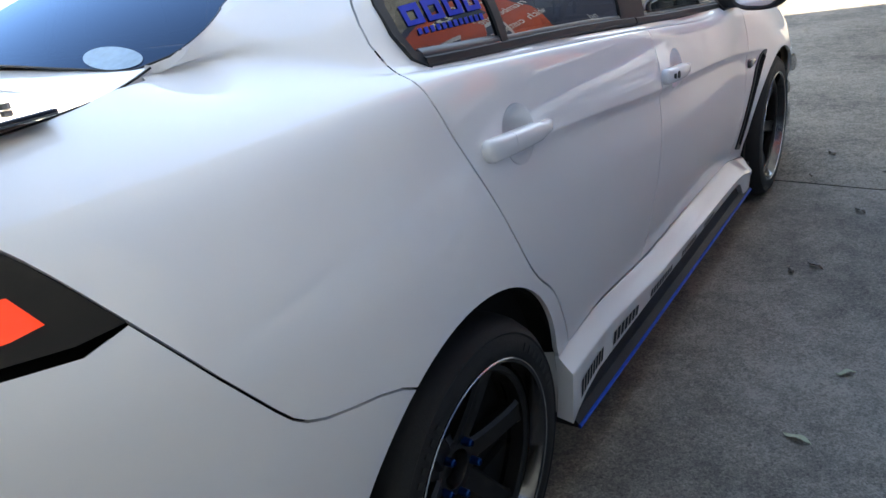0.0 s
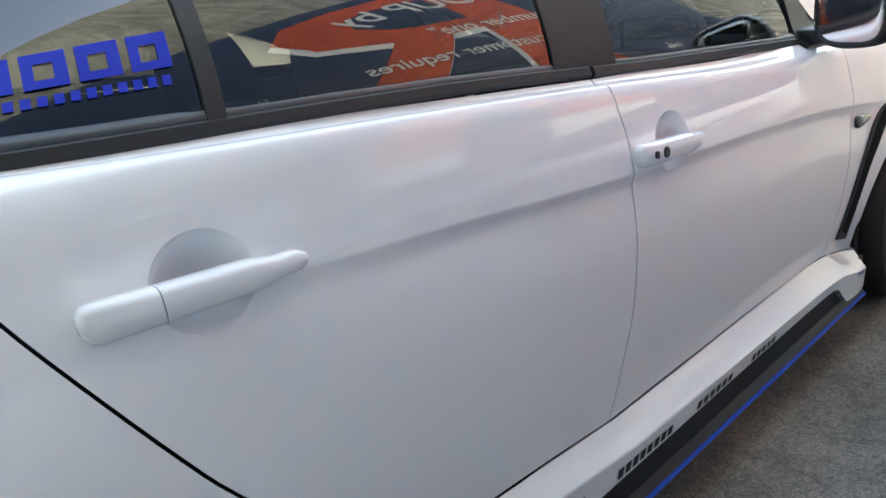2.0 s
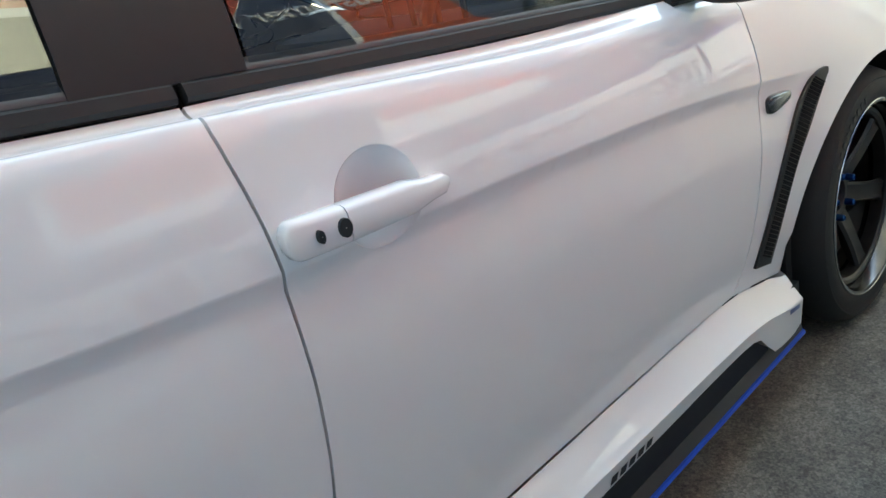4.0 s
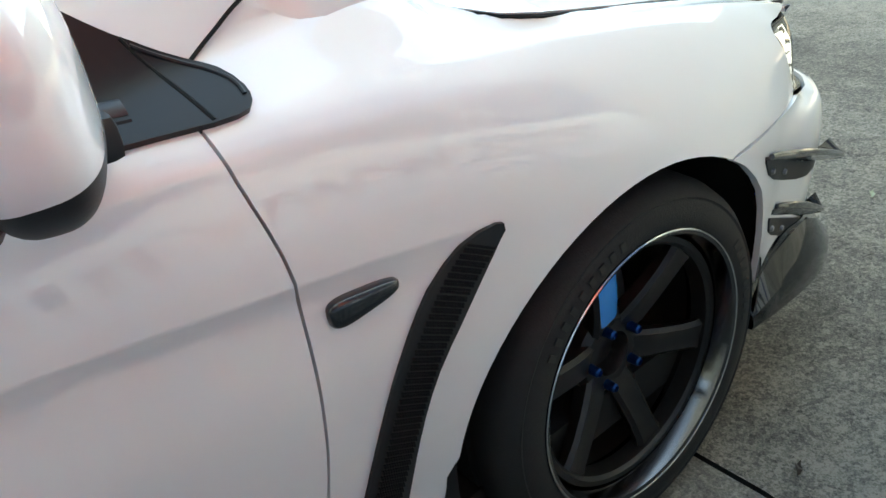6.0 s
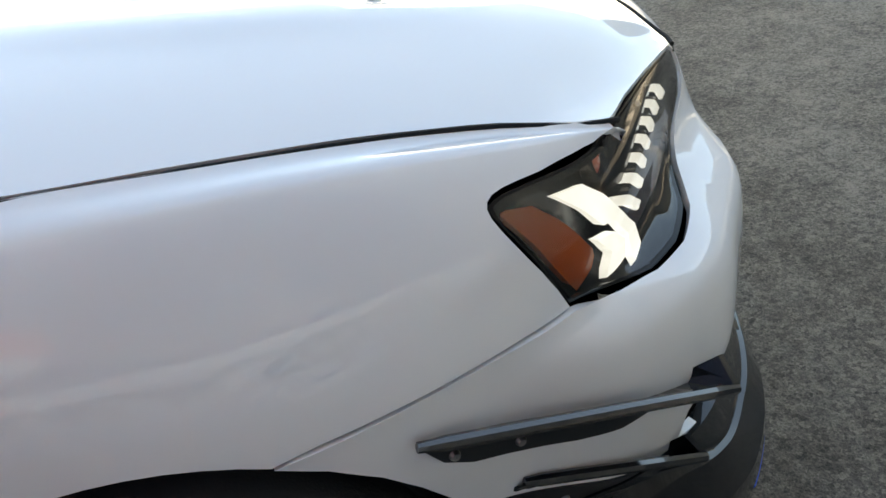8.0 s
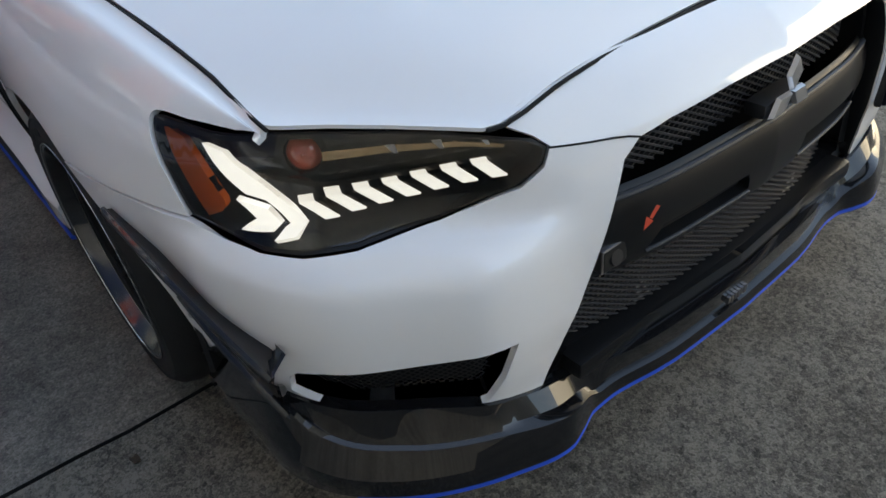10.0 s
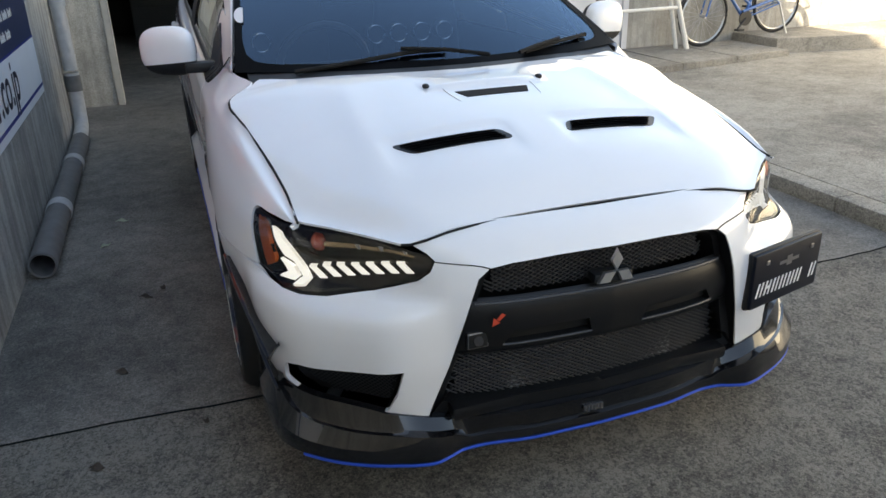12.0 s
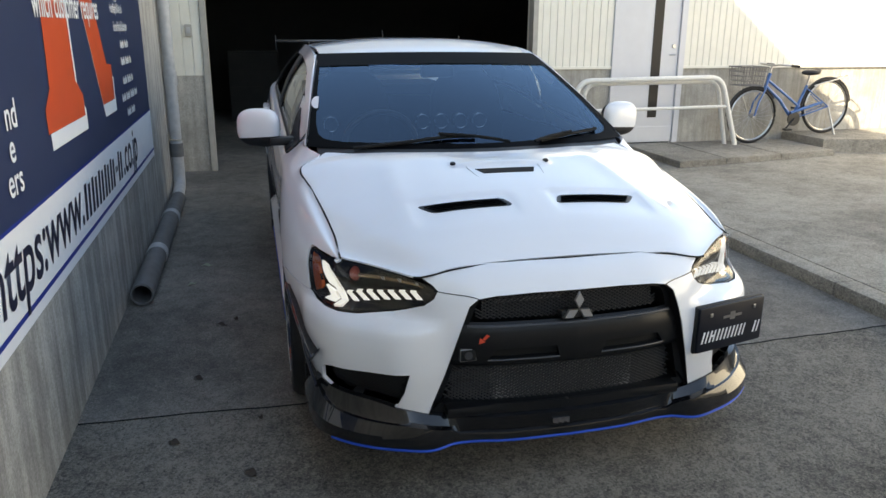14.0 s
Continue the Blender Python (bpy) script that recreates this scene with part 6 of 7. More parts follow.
def wheel(cy, sgn, turn):
    root = thing("wheel", "", "", (0, 0, 0))
    root.parent = car
    flip = Matrix.Diagonal((sgn, 1, 1, 1))

    def put(name, bm, mat, parent=root, label="", smooth=True):
        for v in bm.verts:
            v.co = Matrix.Translation((0, cy, HUB)) @ flip @ v.co
        bmesh.ops.recalc_face_normals(bm, faces=bm.faces[:])
        return part(name, bm, mat, parent, label, smooth)

    R = .326
    bm = bmesh.new()
    lathe(bm, [(.66, .24), (.655, .27), (.665, .305), (.69, .322), (.72, R), (.735, R), (.737, .319), (.747, .319), (.749, R), (.795, R), (.797, .319), (.807, .319), (.809, R), (.84, .3235), (.866, .314), (.880, .300), (.8835, .296), (.8815, .292), (.886, .275), (.8865, .258), (.883, .248), (.872, .243), (.80, .236)], 72)
    for v in bm.verts:
        if v.co.z < -HUB + .0005:
            v.co.z = -HUB + .0005
    tyre = put("tyre", bm, M_TYRE)
    # plain bars where the sidewall's writing is
    bm = bmesh.new()
    for k in list(range(0, 9)) + list(range(22, 30)):
        m = Matrix.Rotation(radians(turn + 40 - 5.2 * k), 4, "X")
        add_box(bm, .8858, .8878, -.006, .005, .262, .278, 0, m)
    tagged(put("sidewall_mark", bm, M_WORN, tyre, smooth=False), kind="stuff")
    bm = bmesh.new()
    lathe(bm, [(.868, .241), (.8815, .2445), (.884, .241), (.882, .2365), (.868, .232), (.845, .2265), (.842, .222), (.80, .2175)], 72)
    rim = put("rim_lip", bm, M_RIMLIP, root, "polished rim lip")
    bm = bmesh.new()
    lathe(bm, [(.879, .2455), (.8845, .2462), (.8862, .2445), (.8850, .2425), (.880, .2418)], 72)
    put("rim_edge", bm, M_RING, rim)
    bm = bmesh.new()
    lathe(bm, [(.846, .2262), (.852, .2235), (.852, .214), (.846, .208), (.815, .207)], 72)
    put("rim_step", bm, M_RIM)
    bm = bmesh.new()
    lathe(bm, [(.802, .219), (.70, .212), (.66, .215)], 60)
    put("rim_barrel", bm, M_RIM)
    for k in range(6):
        bm = bmesh.new()
        st = [(.045, .800, .060, .040), (.075, .812, .057, .036), (.115, .823, .054, .032), (.160, .833, .053, .028), (.195, .839, .057, .024), (.222, .845, .076, .022)]
        rings = []
        for r, x, w, d in st:
            rings.append([bm.verts.new((xx, yy, r)) for xx, yy in ((x - d, -w * .42), (x - .007, -w * .5), (x, -w * .36), (x - .003, 0), (x, w * .36), (x - .007, w * .5), (x - d, w * .42))])
        for A, B in zip(rings, rings[1:]):
            for j in range(7):
                bm.faces.new((A[j], A[(j + 1) % 7], B[(j + 1) % 7], B[j]))
        m = Matrix.Rotation(radians(turn + 60 * k), 4, "X")
        for v in bm.verts:
            v.co = m @ v.co
        spoke = put("spoke", bm, M_RIM)
        if cy > 1 and k == 0:
            bm = bmesh.new()
            strip = [(.088, .8185, .020), (.125, .8280, .022), (.160, .8355, .022), (.204, .8430, .021)]
            lo = [[bm.verts.new(m @ Vector((x + o, w * e, r))) for e, o in ((-1, .000), (-.6, .003), (.6, .003), (1, .000))] for r, x, w in strip]
            for A, B in zip(lo, lo[1:]):
                for j in range(3):
                    bm.faces.new((A[j], A[j + 1], B[j + 1], B[j]))
            put("spoke_sticker", bm, M_SPOKE_STICKER, spoke, "bright blue sticker on one spoke")
    bm = bmesh.new()
    lathe(bm, [(.70, .085), (.792, .080), (.803, .068), (.803, .042), (.790, .036), (.775, .034), (.775, .001)], 40)
    put("hub", bm, M_RIM)
    for k in range(5):
        bm = bmesh.new()
        a = radians(turn + 72 * k + 20)
        c = (0, .0575 * math.cos(a), .0575 * math.sin(a))
        lathe(bm, [(.795, .0135), (.800, .0135), (.802, .0095), (.822, .0085), (.825, .006), (.820, .0055), (.820, .0005)], 12, c)
        put("lug_nut", bm, M_NUT)
    bm = bmesh.new()
    lathe(bm, [(.690, .07), (.690, .172), (.664, .172), (.664, .07)], 48)
    put("brake_disc", bm, M_STEEL)
    bm = bmesh.new()
    for i in range(8):
        a = radians((-25 if cy > 1 else 150) + i * 9)
        add_box(bm, .64, .752, -.016, .016, .118, .190, .006, Matrix.Rotation(a, 4, "X"))
    put("brake_caliper", bm, M_RED, smooth=False)


for sgn in (1, -1):
    wheel(AXLE_F, sgn, 14)
    wheel(0, sgn, 35)


# ---- the place: materials ----
def concrete(name, color, dark, rough=0.88, scale=6.0, pit=1.0, stones=0.0, streak=0.0):
    """Weathered concrete: broad stains, mottling, fine aggregate, pits."""
    m = material(name, color, rough)
    nt = m.node_tree
    p = nt.nodes["Principled BSDF"]
    tc = nt.nodes.new("ShaderNodeTexCoord")
    def tex(kind, sc, det=6, rgh=.6):
        n = nt.nodes.new(kind)
        n.inputs["Scale"].default_value = sc
        if kind == "ShaderNodeTexNoise":
            n.inputs["Detail"].default_value, n.inputs["Roughness"].default_value = det, rgh
        nt.links.new(tc.outputs["Object"], n.inputs["Vector"])
        return n
    a, b, c = tex("ShaderNodeTexNoise", scale * .12, 6), tex("ShaderNodeTexNoise", scale * 1.3, 8, .7), tex("ShaderNodeTexNoise", scale * 26, 3, .7)
    def maprange(src, lo, hi, t0, t1):
        r = nt.nodes.new("ShaderNodeMapRange")
        for k, v in (("From Min", lo), ("From Max", hi), ("To Min", t0), ("To Max", t1)):
            r.inputs[k].default_value = v
        nt.links.new(src, r.inputs["Value"])
        return r.outputs["Result"]
    mul = None
    for n, t0, t1 in ((a, .58, 1.42), (b, .70, 1.28), (c, .66, 1.34)):
        r = maprange(n.outputs["Fac"], .3, .7, t0, t1)
        if mul is None:
            mul = r
        else:
            q = nt.nodes.new("ShaderNodeMath")
            q.operation = "MULTIPLY"
            nt.links.new(mul, q.inputs[0])
            nt.links.new(r, q.inputs[1])
            mul = q.outputs[0]
    if stones:
        # small stones of uneven brightness in the surface
        for sc, part_k in ((60.0, .45), (120.0, 1.0), (250.0, .8)):
            vo = tex("ShaderNodeTexVoronoi", sc)
            r = maprange(vo.outputs["Color"], 0, 1, 1 - stones * part_k, 1 + stones * part_k)
            q = nt.nodes.new("ShaderNodeMath")
            q.operation = "MULTIPLY"
            nt.links.new(mul, q.inputs[0])
            nt.links.new(r, q.inputs[1])
            mul = q.outputs[0]
    if streak:
        # rain streaks: noise drawn out downwards
        mp = nt.nodes.new("ShaderNodeMapping")
        mp.inputs["Scale"].default_value = (9, 9, .55)
        nt.links.new(tc.outputs["Object"], mp.inputs["Vector"])
        sn = nt.nodes.new("ShaderNodeTexNoise")
        sn.inputs["Scale"].default_value, sn.inputs["Detail"].default_value, sn.inputs["Roughness"].default_value = 1.6, 5, .65
        nt.links.new(mp.outputs["Vector"], sn.inputs["Vector"])
        r = maprange(sn.outputs["Fac"], .3, .7, 1 - streak, 1 + streak)
        q = nt.nodes.new("ShaderNodeMath")
        q.operation = "MULTIPLY"
        nt.links.new(mul, q.inputs[0])
        nt.links.new(r, q.inputs[1])
        mul = q.outputs[0]
    fac = maprange(mul, .35, 1.5, 0, 1)
    mix = nt.nodes.new("ShaderNodeMix")
    mix.data_type = "RGBA"
    mix.inputs["A"].default_value, mix.inputs["B"].default_value = (*dark, 1), (*color, 1)
    nt.links.new(fac, mix.inputs["Factor"])
    nt.links.new(mix.outputs["Result"], p.inputs["Base Color"])
    h = nt.nodes.new("ShaderNodeMath")
    h.operation = "ADD"
    nt.links.new(c.outputs["Fac"], h.inputs[0])
    nt.links.new(b.outputs["Fac"], h.inputs[1])
    bp = nt.nodes.new("ShaderNodeBump")
    bp.inputs["Strength"].default_value, bp.inputs["Distance"].default_value = .5 * pit, .006
    nt.links.new(h.outputs[0], bp.inputs["Height"])
    nt.links.new(bp.outputs["Normal"], p.inputs["Normal"])
    return m


M_YARD = concrete("yard_concrete", (.255, .238, .21), (.036, .034, .031), stones=.26)
M_FRONT = concrete("worn_asphalt_concrete", (.235, .218, .188), (.019, .018, .016), scale=9, pit=1.8, stones=.42)
M_RAISED = concrete("pavement_concrete", (.36, .338, .295), (.085, .079, .069), stones=.35)
M_BASE = concrete("stained_base_concrete", (.52, .50, .455), (.20, .19, .165), scale=4, pit=.5, streak=.35)
M_STREAK = concrete("streaked_wall_concrete", (.46, .445, .41), (.17, .16, .145), scale=4, pit=.5, streak=.55)
M_SIDING = material("cream_siding", (.78, .76, .68), .45, spread=.07, scale=9)
# almost black, so the room's lack of light lies in the colour
M_ROOM = material("shade_dark_room", (.022, .022, .022), .9, spread=.3, scale=6)
M_DOOR = material("grey_white_door", (.62, .63, .66), .4, spread=.05, scale=8)
M_RAIL = material("white_pipe_paint", (.72, .71, .67), .4, spread=.12, scale=30)
M_PVC = material("grey_pvc", (.46, .47, .48), .45, spread=.25, scale=18, bump=.05)
M_PVCOLD = material("old_grey_pvc", (.15, .15, .15), .6, spread=.35, scale=14, bump=.1)
M_BIKE = material("blue_bicycle_paint", (.03, .12, .34), .3, coat=.4, spread=.1)
M_CHR = material("dull_chrome", (.5, .5, .5), .3, 1.0, spread=.2, scale=60)
M_NAVY = material("banner_navy", (.018, .032, .085), .38, spread=.06, scale=5)
M_BWHITE = material("banner_white", (.80, .82, .84), .4, spread=.04, scale=5)
M_BRED = material("banner_orange", (.60, .075, .02), .4, spread=.05, scale=6)
M_BBLUE = material("banner_blue", (.01, .03, .24), .4)
M_INK = material("banner_ink", (.012, .014, .035), .4)

# ---- ground: one sheet with a sunk joint across the yard ----
joint_line = pchip([-9, -2.4, -1.3, 0, .9, 1.35, 2.5], [2.25, 2.645, 2.70, 2.765, 2.81, 2.79, 2.76])


def joint_y(x):
    return joint_line(x)


bm = bmesh.new()
xs = [-300, -9, -6, -4, -3] + [-2.4 + .1 * i for i in range(43)] + [2.5, 300]
J = .006
lines = []
for dy, z in ((None, 0), (-J, 0), (-J * .8, -.012), (J * .8, -.012), (J, 0), (0, 0)):
    row = []
    for x in xs:
        y = joint_y(max(-9, min(2.5, x))) + (dy or 0) + .004 * math.sin(x * 9) + .0025 * math.sin(x * 31 + 1)
        if dy is None:
            y = -300
        row.append((x, y, z))
    lines.append(row)
lines[-1] = [(x, 300, 0) for x in xs]
V = [[bm.verts.new(p) for p in r] for r in lines]
for r in range(5):
    for i in range(len(xs) - 1):
        f = bm.faces.new((V[r][i], V[r][i + 1], V[r + 1][i + 1], V[r + 1][i]))
        f.material_index = (0, 1, 1, 1, 2)[r]
ground = part("ground", bm, M_YARD)
ground.data.materials.append(M_DARK)
ground.data.materials.append(M_FRONT)
tagged(ground, "worn grey concrete yard crossed by a dark joint", "ground", kind="structure")

# ---- wall beside the car, banner on it ----
WX = 1.715
tagged(part("wall_east", box(WX, WX + .3, -2.72, 9.5, -.1, 6.94), M_STREAK), "stained grey concrete wall of the workshop", "wall", kind="structure")
banner = thing("banner", "navy and white shop banner with an orange letter on the wall", "banner", (WX - .006, 1.7, .55))
BX = WX - .006
B0 = Vector((BX, 1.7, .55))


def on_banner(name, polys, mat, off, parent=banner, label=""):
    """Flat shapes (y, z) on the banner, off metres proud of it."""
    bm = bmesh.new()
    for poly in polys:
        q = [bm.verts.new(Vector((WX - .006 - off, y, z)) - B0) for y, z in poly]
        f = bm.faces.new(q)
        f.normal_update()
        if f.normal.x > 0:
            f.normal_flip()
    bmesh.ops.triangulate(bm, faces=bm.faces[:])
    return part(name, bm, mat, parent, label)


YA, YB = -.33, 3.78
sheet = bmesh.new()
add_box(sheet, WX - .006, WX - .001, YA, YB, .560, 2.75)
for v in sheet.verts:
    v.co -= B0
part("sheet", sheet, M_NAVY, banner)
on_banner("white_band", [[(YA, .562), (YB, .562), (YB, .905), (YA, .905)]], M_BWHITE, .001)
on_banner("blue_line", [[(YA, .603), (YB, .603), (YB, .622), (YA, .622)], [(YA, .895), (YB, .895), (YB, .908), (YA, .908)]], M_BBLUE, .002)


def text_on_banner(body, y, z, size, mat, off=.003, shear=0.0, stretch=1.0, name="lettering"):
    """Raised lettering that reads towards -y; returns the y at which it ends."""
    cu = bpy.data.curves.new(name, "FONT")
    cu.body, cu.size, cu.shear = body, size, shear
    cu.offset = size * .012
    tmp = bpy.data.objects.new(name, cu)
    scene.collection.objects.link(tmp)
    bpy.context.view_layer.update()
    me = bpy.data.meshes.new_from_object(tmp.evaluated_get(bpy.context.evaluated_depsgraph_get()))
    bpy.data.objects.remove(tmp)
    end = y
    for v in me.vertices:
        a, b = v.co.x * stretch, v.co.y
        v.co = Vector((WX - .006 - off, y - a, z + b)) - B0
        end = min(end, y - a)
    me.materials.clear()
    me.materials.append(mat)
    ob = new(name, me)
    ob.parent = banner
    tagged(ob, kind="stuff")
    return end


def bars_on_banner(y, z, w, h, n, mat, name="plain_lettering"):
    polys = []
    for i in range(n):
        ya = y - i * w
        s = h * .2
        polys += [[(ya, z), (ya - w * .28, z), (ya - w * .28 - s, z + h), (ya - s, z + h)],
                  [(ya - w * .48, z), (ya - w * .76, z), (ya - w * .76 - s * .9, z + h * .92), (ya - w * .48 - s * .9, z + h * .92)]]
    tagged(on_banner(name, polys, mat, .003), kind="stuff")
    return y - n * w


y = text_on_banner("https:www.", 3.50, .675, .30, M_INK, shear=.22, stretch=.92)
y = bars_on_banner(y - .03, .672, .165, .155, 5, M_INK)
y = bars_on_banner(y - .01, .735, .08, .03, 1, M_INK)
y = bars_on_banner(y - .0, .672, .165, .155, 1, M_INK)
text_on_banner(".co.jp", y - .01, .675, .30, M_INK, shear=.22, stretch=.92)

# the large serif letter: shadow first, then the letter
def big_letter(dy, dz):
    stem = [(2.62, 1.13), (2.62, 1.21), (2.52, 1.27), (2.45, 2.30), (2.60, 2.36), (2.60, 2.44), (1.70, 2.44), (1.36, 2.36), (1.22, 2.14), (1.30, 1.90), (1.62, 1.78),
            (1.26, 1.30), (1.12, 1.29), (1.12, 1.13), (1.47, 1.13), (1.52, 1.20), (1.90, 1.74), (2.10, 1.76), (2.06, 1.27), (1.94, 1.21), (1.94, 1.13)]
    return [[(y + dy, 1.105 + (z - 1.13) * 1.15 + dz) for y, z in stem]]


on_banner("letter_shadow", big_letter(-.035, -.065), M_BWHITE, .001)
on_banner("letter", big_letter(0, 0), M_BRED, .002, label="large orange letter R")
on_banner("letter_counter", [[(2.12, 1.99), (2.14, 2.43), (1.78, 2.43), (1.64, 2.34), (1.60, 2.17), (1.70, 2.04), (1.82, 1.99)]], M_NAVY, .003)
text_on_banner("create \"number one\"", 2.95, 1.82, .17, M_WHITE, off=.005, stretch=.78)
text_on_banner("GROUP by", 2.75, 2.22, .34, M_WHITE, off=.005, stretch=.75)
text_on_banner("which customer requires", 2.62, 1.525, .16, M_WHITE, off=.005, stretch=.78)
for body, z in (("nd", 1.185), ("e", 1.085), ("ers", .985)):
    text_on_banner(body, 3.12 if body != "ers" else 3.18, z, .13, M_WHITE, off=.004)
# the small lines beside the letter: what can be read in letters, the rest as bars
text_on_banner("Full", .80, 1.625, .075, M_WHITE, off=.005, stretch=.75)
text_on_banner("Handling all kind of", .98, 1.565, .075, M_WHITE, off=.005, stretch=.72)
text_on_banner("Sales and fitting of all kind of parts", .92, 1.465, .075, M_WHITE, off=.005, stretch=.48)
for z, w in ((1.365, .36), (1.268, .42), (1.158, .42), (1.063, .62), (.968, .34)):
    bars, k = [], 0
    a = .55 + w / 2
    while a - .030 > .55 - w / 2:
        if k % 6 != 5:
            bars.append([(a, z), (a - .020, z), (a - .020, z + .034 + .012 * (k % 3 == 0)), (a, z + .034 + .012 * (k % 3 == 0))])
        a -= .028
        k += 1
    tagged(on_banner("small_print", bars, M_WHITE, .003), kind="stuff")

# ---- pipes at the foot of the wall ----
pipe = thing("drain_pipe", "grey plastic drain pipe fixed down the wall corner", "pipe", (WX - .06, -1.5, 0))
def rel(ob, pts):
    return [Vector(p) - ob.location for p in pts]
bm = bmesh.new()
sweep(bm, rel(pipe, [(WX - .06, -1.5, 6.5), (WX - .06, -1.5, .52)]), .050, 16)
part("downpipe", bm, M_PVC, pipe, smooth=True)
for z in (1.05, .42):
    bm = bmesh.new()
    sweep(bm, rel(pipe, [(WX - .06, -1.5, z + .06), (WX - .06, -1.5, z - .06)]), .058, 16)
    part("collar", bm, M_PVCOLD if z < .5 else M_PVC, pipe, smooth=True)
bm = bmesh.new()
sweep(bm, rel(pipe, rounded([(WX - .06, -1.5, .50), (WX - .06, -1.5, .09), (WX - .075, -1.0, .075)], .14, 6)), .052, 16)
part("elbow", bm, M_PVC, pipe, smooth=True)
lying = thing("lying_pipe", "old dark grey pipe lying along the foot of the wall", "pipe", (WX - .08, .2, 0))
bm = bmesh.new()
P0, P1 = Vector((WX - .075, -1.05, .066)), Vector((WX - .085, 1.46, .066))
u = (P1 - P0).normalized()
rings = []
for p, r in ((P0, .062), (P1, .062), (P1, .052), (P0 + u * .2, .052)):
    s, q = u.cross(Vector((0, 0, 1))).normalized(), None
    q = s.cross(u)
    rings.append([bm.verts.new(p + (s * math.cos(t) + q * math.sin(t)) * r - lying.location) for t in (k * math.pi / 12 for k in range(24))])
for A, B in zip(rings, rings[1:]):
    for k in range(24):
        bm.faces.new((A[k], A[(k + 1) % 24], B[(k + 1) % 24], B[k]))
bmesh.ops.recalc_face_normals(bm, faces=bm.faces[:])
part("tube", bm, M_PVCOLD, lying, smooth=True)
for yy in (-.35, .65):
    bm = bmesh.new()
    p = P0.lerp(P1, (yy - P0.y) / (P1.y - P0.y)) - lying.location
    sweep(bm, [p - u * .05, p + u * .05], .067, 18)
    part("joint_sleeve", bm, M_PVC, lying, smooth=True)

# ---- workshop front ----
FY = -2.72
JR, JL = 1.40, -2.20


def ribbed(name, x0, x1, z0, z1, y, pitch=.088, label=""):
    """Metal siding: flat panels with a narrow groove every pitch."""
    bm = bmesh.new()
    n = max(1, round((x1 - x0) / pitch))
    w = (x1 - x0) / n
    prof = []
    for i in range(n):
        a = x0 + i * w
        prof += [(a, -.010), (a + .006, 0), (a + w - .006, 0), (a + w, -.010)]
    lo = [bm.verts.new((x, y + d, z0)) for x, d in prof]
    hi = [bm.verts.new((x, y + d, z1)) for x, d in prof]
    for i in range(len(prof) - 1):
        if abs(prof[i][0] - prof[i + 1][0]) > 1e-6:
            bm.faces.new((lo[i + 1], lo[i], hi[i], hi[i + 1]))
    return part(name, bm, M_SIDING, None, label)


def structure(ob, label, cat="wall"):
    return tagged(ob, label, cat, kind="structure")


structure(part("wall_south_base", box(-12, -4.11, FY - .25, FY - .012, -.1, 1.03), M_BASE), "stained concrete base of the workshop front")
structure(part("wall_south_base", box(-3.17, JL, FY - .25, FY - .012, -.1, 1.03), M_BASE), "stained concrete base of the workshop front")
structure(ribbed("wall_south_siding", -3.17, JL, 1.06, 3.6, FY, label=""), "cream ribbed metal siding")
structure(ribbed("wall_south_siding", -12, -4.11, 1.06, 3.6, FY), "cream ribbed metal siding")
structure(part("wall_south_core", box(-3.17, JL, FY - .25, FY - .02, 1.03, 3.6), M_SIDING), "cream wall core behind the siding")
structure(part("wall_south_core", box(-12, -4.11, FY - .25, FY - .02, 1.03, 3.6), M_SIDING), "cream wall core behind the siding")
structure(part("wall_south_lintel", box(JL, 1.72, FY - .25, FY - .005, 2.75, 3.6), M_SIDING), "cream wall over the workshop opening")
for x0, x1 in ((-12, -4.11), (-3.17, JL)):
    structure(part("trim", box(x0, x1, FY - .012, FY + .014, 1.03, 1.06, .003), M_SIDING), "cream drip rail under the siding", "trim")
structure(part("wall_corner_base", box(JR + .03, 1.72, FY - .25, FY - .005, -.1, 1.0), M_BASE), "concrete pier beside the opening")
structure(ribbed("wall_corner_siding", JR + .03, 1.72, 1.0, 2.75, FY, .10), "cream siding strip beside the opening")
structure(part("wall_corner_core", box(JR + .03, 1.72, FY - .25, FY - .02, 1.0, 2.75), M_SIDING), "cream pier core")
M_JAMB = material("grey_steel_jamb", (.42, .41, .37), .5, spread=.2, scale=14)
structure(part("door_frame_1", box(JR - .03, JR + .03, FY - .12, FY + .02, 0, 2.75, .004), M_JAMB), "painted steel guide rail of the shutter", "frame")
structure(part("door_frame_2", box(JL - .03, JL + .03, FY - .12, FY + .02, 0, 2.75, .004), M_JAMB), "painted steel guide rail of the shutter", "frame")
sw = thing("switch_box", "small grey switch box on the siding strip", "switch", (1.55, FY, 1.45))
part("case", box(-.035, .035, -.004, .035, -.06, .06, .006), M_JAMB, sw, smooth=True)
part("lid", box(-.018, .018, .035, .042, -.03, .03, .004), M_PVC, sw)

